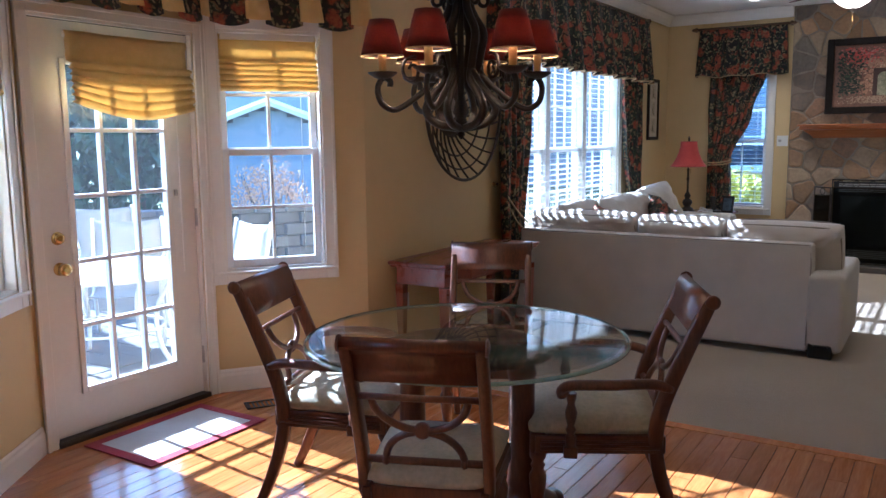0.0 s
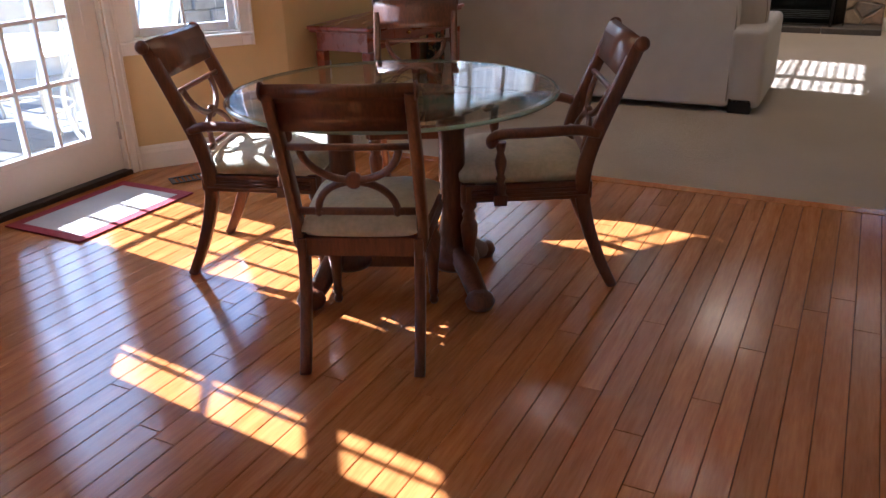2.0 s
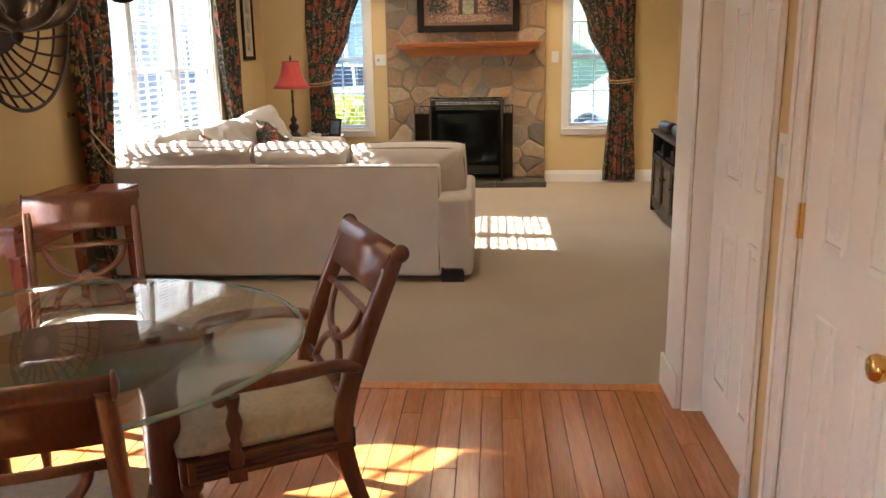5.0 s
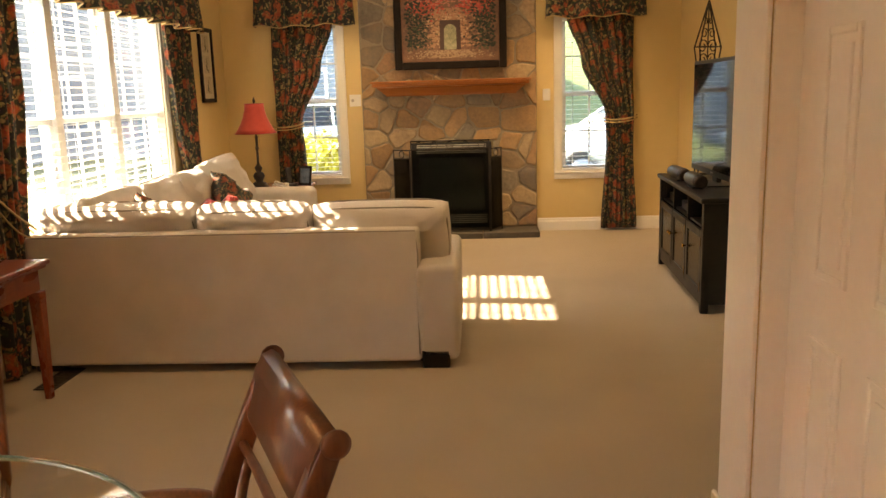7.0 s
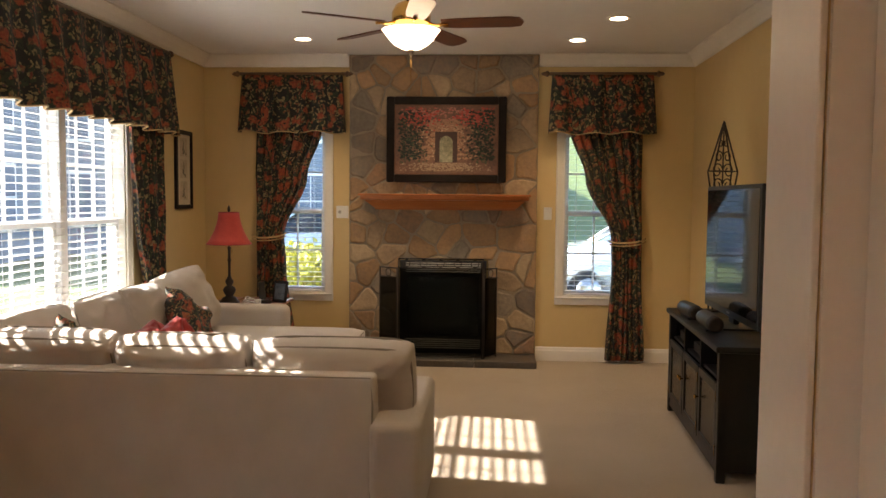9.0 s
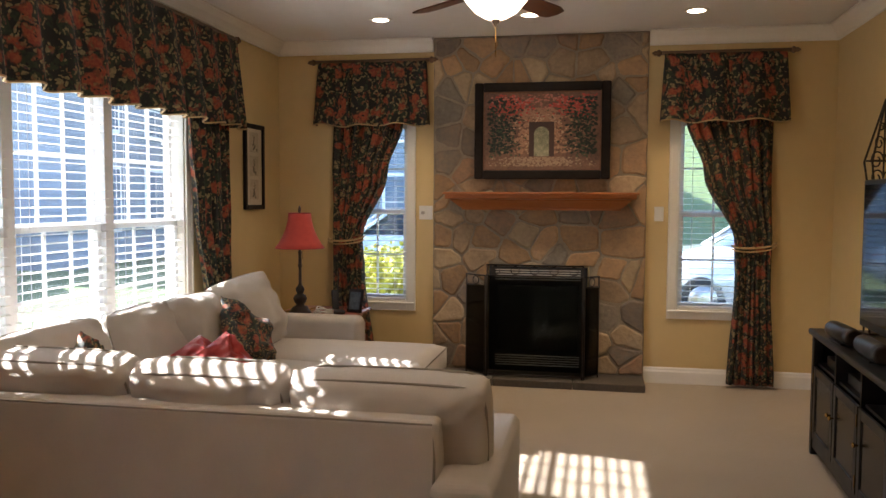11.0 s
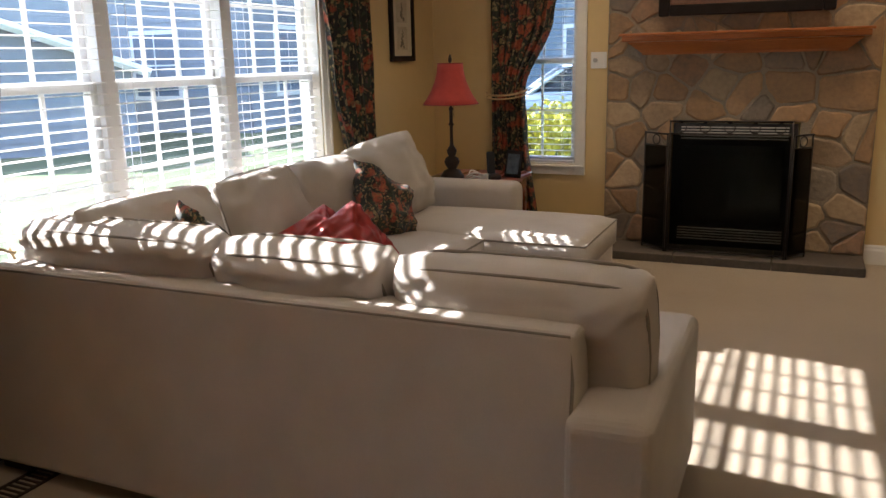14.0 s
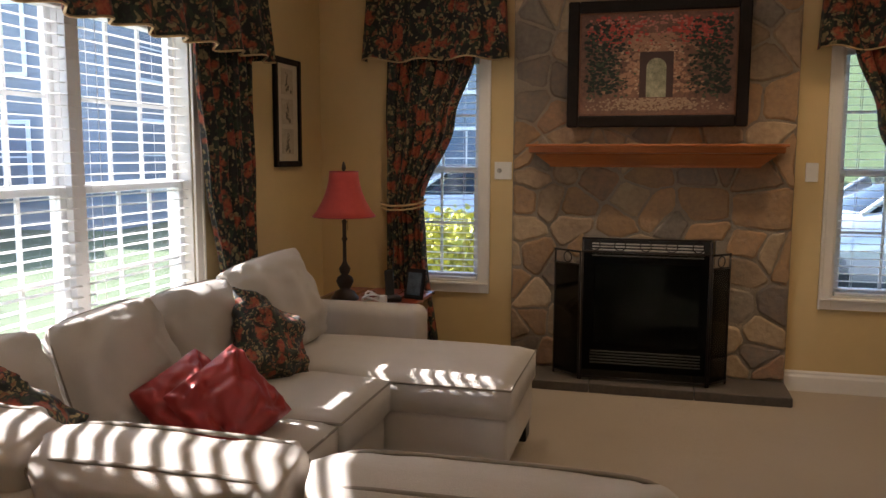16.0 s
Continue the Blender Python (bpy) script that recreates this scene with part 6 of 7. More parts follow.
    for v in bm.verts:
        f = v.co.y + 0.5
        wid = WB + 0.01 + (W - WB + 0.02) * f
        v.co = Vector((v.co.x * wid, 0.075 + f * (yf - 0.065), 0.45 + v.co.z))
    part("seat", bm, M_SEAT, c, "sage damask upholstered seat")
    if arms:
        for sx in (-1, 1):
            x0, x1 = sx * (WB / 2 + 0.012), sx * (W / 2 + 0.012)
            pts = smooth_path([(x0, at(0.62).y, 0.60), (x0 + sx * 0.025, 0.13, 0.622), (x1 + sx * 0.02, 0.27, 0.625), (x1 + sx * 0.012, 0.40, 0.618), (x1, 0.435, 0.598), (x1, 0.42, 0.575)], 5)
            part("arm", tube(bmesh.new(), pts, [0.019] * (len(pts) - 6) + [0.021, 0.024, 0.026, 0.026, 0.022, 0.015], 10, sx=1.15), M_DARKWOOD, c)
            part("arm_post", lathe(bmesh.new(), [(0.018, 0), (0.02, 0.05), (0.012, 0.06), (0.019, 0.075), (0.012, 0.09), (0.02, 0.12), (0.022, 0.14), (0.013, 0.17), (0.019, 0.195), (0.02, 0.21)], 14, pose(x1 + sx * 0.004, 0.405, 0.38)), M_DARKWOOD, c)
            part("arm_block", B(min(x1, x1 + sx * 0.022) - 0.004, 0.382, 0.355, max(x1, x1 + sx * 0.022) + 0.004, 0.43, 0.395, bevel=0.003), M_DARKWOOD, c)
    return c


def facing(x, y, fx, fy):
    return pose(x, y, 0, 0, 0, math.degrees(math.atan2(-fx, fy)))


side_chair = dining_chair(facing(-1.148, 1.848, -0.374, 0.928), False, "dark mahogany dining chair with pale seat, at the glass table")
copy_thing(side_chair, facing(-1.904, 3.655, 0.424, -0.905))
arm_chair = dining_chair(facing(-0.725, 2.968, -0.90, -0.433), True, "dark mahogany dining armchair with pale seat, at the glass table")
copy_thing(arm_chair, facing(-2.245, 2.425, 0.93, 0.367))


def glass_table():
    t = thing("dining_table", pose(-1.363, 2.485, 0, 0, 0, 23), "round glass dining table on dark twin-column pedestal", "dining table")
    n = 96
    part("glass_top", lathe(bmesh.new(), [(0.0005, 0.748), (0.584, 0.748), (0.584, 0.761), (0.565, 0.7625), (0.0005, 0.7625)], n, cap=False), M_TGLASS, t, "clear bevelled glass top")
    ring = [(0.5845, 0.748), (0.593, 0.750), (0.593, 0.757), (0.5845, 0.7612)]
    bm = bmesh.new()
    rows = [[Vector((r * math.cos(i * math.tau / n), r * math.sin(i * math.tau / n), z)) for i in range(n + 1)] for r, z in ring]
    sheet(bm, rows)
    bmesh.ops.remove_doubles(bm, verts=bm.verts, dist=0.0001)
    part("glass_edge", bm, M_GEDGE, t, "greenish bevelled glass edge")
    for sx in (-1, 1):
        part("column", lathe(bmesh.new(), [(0.085, 0.075), (0.10, 0.10), (0.09, 0.135), (0.055, 0.16), (0.048, 0.19), (0.056, 0.21), (0.05, 0.24), (0.047, 0.60), (0.056, 0.63), (0.048, 0.655), (0.06, 0.668), (0.085, 0.682), (0.085, 0.6895)], 24, pose(sx * 0.205, 0, 0)), M_DARKWOOD, t)
        part("pad", lathe(bmesh.new(), [(0.02, 0.7315), (0.02, 0.7475)], 14, pose(sx * 0.205, 0, 0)), M_BLACKPL, t)
        for sy in (-1, 1):
            pts = smooth_path([(sx * 0.205, 0, 0.13), (sx * (0.205 + 0.05), sy * 0.10, 0.11), (sx * (0.205 + 0.09), sy * 0.19, 0.055), (sx * (0.205 + 0.105), sy * 0.23, 0.04)], 5)
            part("foot", tube(bmesh.new(), pts, [0.045 - 0.012 * i / len(pts) for i in range(len(pts))], 12), M_DARKWOOD, t)
            part("ball_foot", lathe(bmesh.new(), [(0.02, 0), (0.045, 0.012), (0.055, 0.035), (0.045, 0.06), (0.02, 0.075)], 18, pose(sx * 0.31, sy * 0.24, 0)), M_DARKWOOD, t)
    part("stretcher", bar(bmesh.new(), [(0, -0.03, 0.10), (0, 0.03, 0.10)], 0.30, 0.05), M_DARKWOOD, t)
    plate = lathe(bmesh.new(), [(0.20, 0.690), (0.255, 0.696), (0.28, 0.703), (0.285, 0.712), (0.278, 0.721), (0.26, 0.727), (0.25, 0.731)], 48)
    for v in plate.verts:
        v.co.x *= 1.16
    part("pedestal_plate", plate, M_DARKWOOD, t, "dark oval wooden plate under the glass")


glass_table()


def chandelier():
    c = thing("chandelier", pose(-1.375, 2.48, 0), "black wrought iron six-arm chandelier with small maroon shades", "chandelier")
    part("canopy", lathe(bmesh.new(), [(0.02, ZC - 0.05), (0.05, ZC - 0.035), (0.065, ZC - 0.012), (0.065, ZC - 0.001)], 20), M_IRON, c)
    for k in range(14):
        z = 2.24 + k * 0.044
        a = 90 * (k % 2)
        part("chain_link", tube(bmesh.new(), [pose(0, 0, z, 0, 0, a) @ Vector((0.012 * math.cos(i * math.tau / 12), 0, 0.027 * math.sin(i * math.tau / 12))) for i in range(12)], 0.0035, 6, closed=True), M_IRON, c)
    part("hub", lathe(bmesh.new(), [(0.012, 1.515), (0.026, 1.525), (0.018, 1.55), (0.03, 1.57), (0.022, 1.60), (0.012, 1.62), (0.012, 2.12), (0.03, 2.14), (0.022, 2.17), (0.008, 2.215)], 18), M_IRON, c)
    part("drop_finial", lathe(bmesh.new(), [(0.003, 1.475), (0.014, 1.49), (0.01, 1.51), (0.016, 1.5145)], 14), M_IRON, c)
    for k in range(6):
        m = pose(0, 0, 0, 0, 0, k * 60 + 39)
        # tall cage rib
        part("rib", tube(bmesh.new(), smooth_path([(0.02, 0, 2.12), (0.05, 0, 2.05), (0.034, 0, 1.95), (0.05, 0, 1.90), (0.082, 0, 1.84), (0.066, 0, 1.75), (0.055, 0, 1.68), (0.10, 0, 1.63), (0.124, 0, 1.575), (0.085, 0, 1.53), (0.01, 0, 1.514)], 5), 0.0145, 8), M_IRON, c, m=m)
        part("top_curl", tube(bmesh.new(), [(0.085 + 0.03 * (1 - t / 30) * math.cos(t * 0.36), 0, 1.955 + 0.035 * (1 - t / 30) * math.sin(t * 0.36)) for t in range(22)], 0.0075, 6), M_IRON, c, m=m)
        # arm with scroll
        ma_x = lambda p: Vector((0.012 + p[0] * 0.78, p[1], p[2]))
        pts = smooth_path([(0.065, 0, 1.715), (0.13, 0, 1.66), (0.22, 0, 1.605), (0.29, 0, 1.58), (0.345, 0, 1.605), (0.36, 0, 1.655), (0.335, 0, 1.69), (0.305, 0, 1.68), (0.305, 0, 1.66)], 6)
        part("arm", tube(bmesh.new(), [ma_x(p) for p in pts], 0.0105, 8), M_IRON, c, m=m)
        part("inner_scroll", tube(bmesh.new(), [(0.172 + 0.04 * (1 - t / 34) * math.cos(-t * 0.32 + 2), 0, 1.715 + 0.05 * (1 - t / 34) * math.sin(-t * 0.32 + 2)) for t in range(26)], 0.0065, 6), M_IRON, c, m=m)
        e = m @ Matrix.Translation((0.275, 0, -0.006))
        part("drip_pan", lathe(bmesh.new(), [(0.012, 1.69), (0.03, 1.697), (0.05, 1.71), (0.052, 1.715), (0.02, 1.707)], 18), M_BRONZE, c, m=e)
        part("candle_sleeve", lathe(bmesh.new(), [(0.014, 1.708), (0.014, 1.78), (0.010, 1.785)], 14), M_CANDLE, c, "cream candle sleeve", m=e)
        part("bulb", lathe(bmesh.new(), [(0.006, 1.786), (0.012, 1.8), (0.014, 1.815), (0.009, 1.84), (0.002, 1.86)], 12), M_BULB, c, "lit candle bulb", m=e)
        sh = part("shade", lathe(bmesh.new(), [(0.074, 1.770), (0.064, 1.81), (0.053, 1.855), (0.042, 1.892)], 24, cap=False), M_MAROON, c, "small maroon fabric shade", m=e, thick=0.002)
        part("shade_trim", tube(bmesh.new(), [(0.0745 * math.cos(i * math.tau / 24), 0.0745 * math.sin(i * math.tau / 24), 1.770) for i in range(24)], 0.0025, 5, closed=True), M_TRIMCORD, sh)


chandelier()


def wall_basket():
    m = Matrix.Translation((XL, 4.92, 1.69)) @ Matrix(((0, 0, 1, 0), (1, 0, 0, 0), (0, 1, 0, 0), (0, 0, 0, 1)))
    b = thing("wall_basket", m, "large round brown metal open-weave basket on the wall", "wall basket")
    rings = [(0.20, 0.012), (0.335, 0.053), (0.43, 0.09), (0.505, 0.13)]
    part("disc", lathe(bmesh.new(), [(0.0005, 0.004), (0.15, 0.006), (0.20, 0.012), (0.20, 0.002), (0.0005, 0.001)], 40, cap=False), M_BRONZE, b)
    part("inner_mirror", lathe(bmesh.new(), [(0.0005, 0.0085), (0.075, 0.0085), (0.08, 0.007)], 30, cap=False), M_STEEL, b)
    for r, z in rings:
        part("hoop", tube(bmesh.new(), [(r * math.cos(i * math.tau / 48), r * math.sin(i * math.tau / 48), z) for i in range(48)], 0.011 if r > 0.5 else 0.007, 6, closed=True), M_BRONZE, b)
    for k in range(24):
        a = k * math.tau / 24
        pts = []
        for i in range(7):
            f = i / 6
            r = 0.20 + 0.305 * f
            aa = a + 0.35 * f
            pts.append((r * math.cos(aa), r * math.sin(aa), 0.012 + 0.118 * f ** 1.2))
        part("spoke", tube(bmesh.new(), pts, 0.0075, 6), M_BRONZE, b)


wall_basket()


def console_table():
    t = thing("console_table", pose(-2.675, 4.755, 0), "red cherry wood console table against the wall", "console table")
    part("top", B(-0.225, -0.66, 0.685, 0.215, 0.66, 0.71, bevel=0.009), M_CHERRY, t)
    part("top_edge", B(-0.215, -0.645, 0.670, 0.20, 0.645, 0.6845, bevel=0.005), M_CHERRY, t)
    part("apron", B(-0.19, -0.61, 0.56, 0.175, 0.61, 0.6695, bevel=0.003), M_CHERRY, t)
    part("drawer_front", B(0.1755, -0.30, 0.578, 0.185, 0.30, 0.66, bevel=0.004), M_CHERRY, t)
    for y in (-0.15, 0.15):
        part("drawer_knob", lathe(bmesh.new(), [(0.006, 0), (0.006, 0.01), (0.014, 0.016), (0.011, 0.026), (0.003, 0.029)], 12, pose(0.185, y, 0.62, 0, 90)), M_BRASS, t)
    for sx in (-0.165, 0.165):
        for sy in (-0.59, 0.59):
            bm = bmesh.new()
            box(bm, sx - 0.03, sy - 0.03, 0, sx + 0.03, sy + 0.03, 0.5595, bevel=0.004)
            for v in bm.verts:
                k = 0.55 + 0.45 * min(1, v.co.z / 0.5)
                v.co.x, v.co.y = sx + (v.co.x - sx) * k, sy + (v.co.y - sy) * k
            part("leg", bm, M_CHERRY, t)


console_table()


def doormat():
    d = thing("doormat", Matrix.Identity(4), "beige doormat with red woven border, on the hardwood", "doormat")
    x0, x1, y0, y1 = -3.40, -2.895, 2.245, 2.975
    part("field", B(x0 + 0.055, y0 + 0.055, 0.001, x1 - 0.055, y1 - 0.055, 0.008), M_MATC, d)
    bm = bmesh.new()
    for a, b, c, e in ((x0, x1, y0, y0 + 0.055), (x0, x1, y1 - 0.055, y1), (x0, x0 + 0.055, y0 + 0.055, y1 - 0.055), (x1 - 0.055, x1, y0 + 0.055, y1 - 0.055)):
        box(bm, a, c, 0.001, b, e, 0.009)
    part("border", bm, M_MATR, d, "red border")


doormat()
ot = thing("wall_outlet", mw_liv @ pose(4.33 - 3.93, 0, 0.40), "white duplex outlet low on the wall", "outlet", "wall plates")
part("plate", B(-0.038, -0.008, -0.06, 0.038, -0.001, 0.06, bevel=0.003), M_PLATE, ot)
for z in (-0.022, 0.022):
    part("socket", B(-0.016, -0.0105, z - 0.014, 0.016, -0.0085, z + 0.014, bevel=0.001), M_PLATE, ot)


# ---- outdoors ----
GZ = -0.16
structure("ground", B(-160, -120, -0.6, 160, 200, GZ - 0.03), M_GRASS, "green mown lawn", "lawn")
structure("driveway", B(-1.2, 13.2, GZ - 0.1, 30.0, 20.5, GZ), M_DRIVE, "grey asphalt driveway", "driveway")
pt = structure("patio", B(-9.0, -1.5, GZ - 0.1, -3.66, 6.6, GZ - 0.012), M_MORTAR, "grey paver patio outside the door", "patio")
rng = random.Random(8)
paver = to_mesh("paver", box(bmesh.new(), -0.198, -0.148, -0.03, 0.198, 0.148, 0.0), M_PAVER)
for i in range(13):
    for j in range(20):
        if 0.3 < -1.3 + j * 0.31 < 6.0:
            o = new("paver", paver)
            o.parent = pt
            o.matrix_basis = pose(-3.95 - i * 0.405, -1.3 + j * 0.305 + (0.1 if i % 2 else 0), GZ + rng.uniform(-0.003, 0.003))


def retaining_wall():
    w = thing("retaining_wall", Matrix.Identity(4), "low grey stone block retaining wall round the patio", "garden wall")
    block = to_mesh("block", box(bmesh.new(), -0.11, -0.2, 0, 0.11, 0.2, 0.148, bevel=0.018, seg=1), M_BLOCK)
    cap = to_mesh("cap_stone", box(bmesh.new(), -0.15, -0.2, 0, 0.15, 0.2, 0.07, bevel=0.01, seg=1), M_BLOCK)
    for r in range(6):
        for k in range(25):
            a = -1.2 + k * 0.41 + (0.2 if r % 2 else 0)
            t = max(0.0, a - 5.4)
            y, x = a - t * 0.25, -8.6 + t * 0.55
            if r < 5:
                o = new("block", block)
                o.matrix_basis = pose(x, y, GZ + r * 0.15, 0, 0, -25 if t else 0)
            else:
                o = new("cap_stone", cap)
                o.matrix_basis = pose(x + 0.01, y, GZ + r * 0.15, 0, 0, -25 if t else 0)
            o.parent = w


retaining_wall()


def leaf_cloud(name, pts, size, mat, parent, seed, stretch=1.0):
    rng = random.Random(seed)
    verts, faces = [], []
    for p in pts:
        s = size * rng.uniform(0.6, 1.4)
        a = Euler((rng.uniform(0, 6.28), rng.uniform(0, 6.28), rng.uniform(0, 6.28))).to_matrix()
        k = len(verts)
        for q in ((-1, -0.5, 0), (0, -0.7, 0.2), (1, 0, 0), (0, 0.7, 0.2), (-1, 0.5, 0)):
            v = a @ Vector(q)
            verts.append((p[0] + v.x * s, p[1] + v.y * s, p[2] + v.z * s * stretch))
        faces.append((k, k + 1, k + 2, k + 3, k + 4))
    me = bpy.data.meshes.new(name)
    me.from_pydata(verts, [], faces)
    me.materials.append(mat)
    ob = new(name, me)
    ob.parent = parent
    return ob


def conifer(x, y, h, r, seed):
    t = thing("conifer", pose(x, y, GZ - 0.03), "tall dark green conifer in the hedge row", "conifer tree", "hedge of conifers")
    part("trunk", lathe(bmesh.new(), [(0.12, 0), (0.09, h * 0.3), (0.05, h * 0.7), (0.01, h * 0.96)], 8), M_BARK, t)
    rng = random.Random(seed)
    pts = []
    for k in range(2600):
        f = rng.random() ** 1.25
        z = 0.1 + f * h
        rr = r * (1 - f) ** 0.7 * (0.8 + 0.3 * noise.noise(Vector((seed, f * 9, 0)))) + 0.05
        a = rng.uniform(0, math.tau)
        bump = 1 + 0.22 * math.sin(a * 5 + f * 22 + seed)
        q = rng.uniform(0.72, 1.0) * bump
        pts.append((rr * q * math.cos(a), rr * q * math.sin(a), z + rng.uniform(-0.1, 0.1)))
    leaf_cloud("crown", pts, 0.085, M_LEAF, t, seed, 1.6)


for k in range(8):
    conifer(-10.6 - 0.3 * (k % 2), -1.0 + k * 1.33, 3.5 + 0.4 * math.sin(k * 2.3), 1.05, k + 1)


def shrub(x, y, z, r, h, mat, seed, label, count=2200, twig=True):
    s = thing("shrub", pose(x, y, z), label, "shrub", "garden shrubs")
    rng = random.Random(seed)
    for k in range(7):
        a = k * 0.9
        part("stem", tube(bmesh.new(), [(0, 0, 0), (0.3 * r * math.cos(a), 0.3 * r * math.sin(a), h * 0.4), (0.7 * r * math.cos(a), 0.7 * r * math.sin(a), h * 0.85)], [0.018, 0.012, 0.005], 5), M_BARK, s)
    pts = []
    for k in range(count):
        a, b = rng.uniform(0, math.tau), math.acos(rng.uniform(-0.6, 1))
        q = rng.uniform(0.55, 1.0) * (1 + 0.3 * noise.noise(Vector((math.cos(a) * 2, math.sin(a) * 2 + seed, b * 2))))
        pts.append((r * q * math.sin(b) * math.cos(a), r * q * math.sin(b) * math.sin(a), h * 0.5 + h * 0.5 * q * math.cos(b)))
    leaf_cloud("foliage", pts, 0.035 if count > 2500 else 0.017, mat, s, seed)


shrub(-8.0, 8.3, GZ - 0.03, 0.62, 1.42, M_RUST, 2, "sparse autumn shrub with pale orange leaves", 2400)
shrub(-2.55, 12.3, GZ - 0.03, 0.8, 1.15, M_SHRUB, 3, "bright yellow shrub outside the window", 3600)
shrub(-3.9, 13.2, GZ - 0.03, 0.9, 1.2, M_SHRUB, 4, "bright yellow shrub outside the window", 3000)


def sided_wall(name, w, h, peak, m, parent, openings=()):
    """A lap-sided gable or side wall, each board its own course, joined as one wall face."""
    bm = bmesh.new()
    n = int((h + peak) / 0.14)
    for k in range(n):
        z0, z1 = k * 0.14, (k + 1) * 0.14
        half = w / 2 if z1 <= h or not peak else w / 2 * max(0.0, 1 - (z1 - h) / peak)
        if half <= 0.03:
            continue
        v = [bm.verts.new((sx * half, y, z)) for sx, y, z in ((-1, -0.02, z0), (1, -0.02, z0), (1, 0.0, z1), (-1, 0.0, z1), (-1, 0.0, z0), (1, 0.0, z0))]
        bm.faces.new(v[:4]), bm.faces.new((v[0], v[4], v[5], v[1]))
    box(bm, -w / 2, 0.001, 0, w / 2, 0.1, h)
    return part(name, bm, M_SIDING, parent, m=m)


def house_window(parent, m, w, h):
    f = part("window", B(-w / 2 - 0.08, -0.06, -0.08, w / 2 + 0.08, -0.022, h + 0.08, bevel=0.01), M_VINYL, parent, m=m)
    for i in range(2):
        for j in range(2):
            part("pane", B(-w / 2 + i * w / 2 + 0.02, -0.066, j * h / 2 + 0.02, -w / 2 + (i + 1) * w / 2 - 0.02, -0.0605, (j + 1) * h / 2 - 0.02), M_HGLASS, f)


def building(x, y, ang, w, d, h, peak, label, wins, name="neighbouring_house"):
    b = thing(name, pose(x, y, GZ - 0.05, 0, 0, ang), label, "house", "neighbouring buildings")
    for m, ww, pk in ((pose(0, -d / 2, 0), w, peak), (pose(0, d / 2, 0, 0, 0, 180), w, peak), (pose(w / 2, 0, 0, 0, 0, 90), d, 0), (pose(-w / 2, 0, 0, 0, 0, -90), d, 0)):
        sided_wall("wall", ww, h, pk, m, b)
    for sx in (-1, 1):
        bm = bmesh.new()
        a, e = Vector((sx * (w / 2 + 0.35), 0, h - 0.35 * peak / (w / 2))), Vector((0, 0, h + peak))
        vs = []
        for yy in (-d / 2 - 0.35, d / 2 + 0.35):
            for p, dz in ((a, 0.02), (e, 0.02), (e, 0.16), (a, 0.16)):
                vs.append(bm.verts.new((p.x, yy, p.z + dz)))
        for q in ((0, 1, 2, 3), (7, 6, 5, 4), (0, 4, 5, 1), (3, 2, 6, 7), (0, 3, 7, 4), (1, 5, 6, 2)):
            bm.faces.new([vs[i] for i in q])
        part("roof", bm, M_ROOF, b)
        rake = bmesh.new()
        for yy in (-d / 2 - 0.37,):
            tube(rake, [(a.x, yy, a.z + 0.05), (e.x, yy, e.z + 0.05)], 0.09, 4)
        part("rake_board", rake, M_VINYL, b)
    for side, u, z, ww, hh in wins:
        m = {"s": pose(u, -d / 2, z), "e": pose(w / 2, u, z, 0, 0, 90), "w": pose(-w / 2, u, z, 0, 0, -90)}[side]
        house_window(b, m, ww, hh)
    return b


building(-15.26, 15.75, 44.2, 5.0, 4.0, 1.6, 0.95, "small blue-grey gabled outbuilding with white trim", [], "garden_shed")
building(-19.5, 25.0, 8, 13.0, 12.0, 5.6, 3.2, "blue-grey sided neighbouring house with white windows", [("e", -4.0, 0.9, 1.3, 1.6), ("e", -1.0, 0.9, 1.3, 1.6), ("e", 2.4, 0.9, 1.3, 1.6), ("e", -4.0, 3.5, 1.2, 1.5), ("e", -1.0, 3.5, 1.2, 1.5), ("e", 2.4, 3.5, 1.2, 1.5), ("s", -4.0, 3.5, 1.2, 1.5), ("s", 0, 3.5, 1.2, 1.5), ("s", 4.0, 3.5, 1.2, 1.5), ("s", -4.0, 0.9, 1.2, 1.5), ("s", 4.0, 0.9, 1.2, 1.5)])
building(-9.0, 30.0, 0, 12.0, 9.0, 5.4, 3.0, "far blue-grey sided house beyond the driveway", [("s", -3.6, 0.9, 1.3, 1.5), ("s", 0, 0.9, 1.3, 1.5), ("s", 3.6, 0.9, 1.3, 1.5), ("s", -3.6, 3.4, 1.2, 1.4), ("s", 0, 3.4, 1.2, 1.4), ("s", 3.6, 3.4, 1.2, 1.4)])
# grassy rise beyond the driveway
bm = bmesh.new()
sheet(bm, [[Vector((-2 + 40 * i / 10, 20.6 + 18 * j / 8, GZ - 0.05 + 6.0 * (j / 8) ** 1.3 + 0.25 * noise.noise(Vector((i, j, 0))) * j / 8)) for i in range(11)] for j in range(9)])
structure("grass_bank", bm, M_GRASS, "sunlit grassy bank beyond the driveway", "lawn")


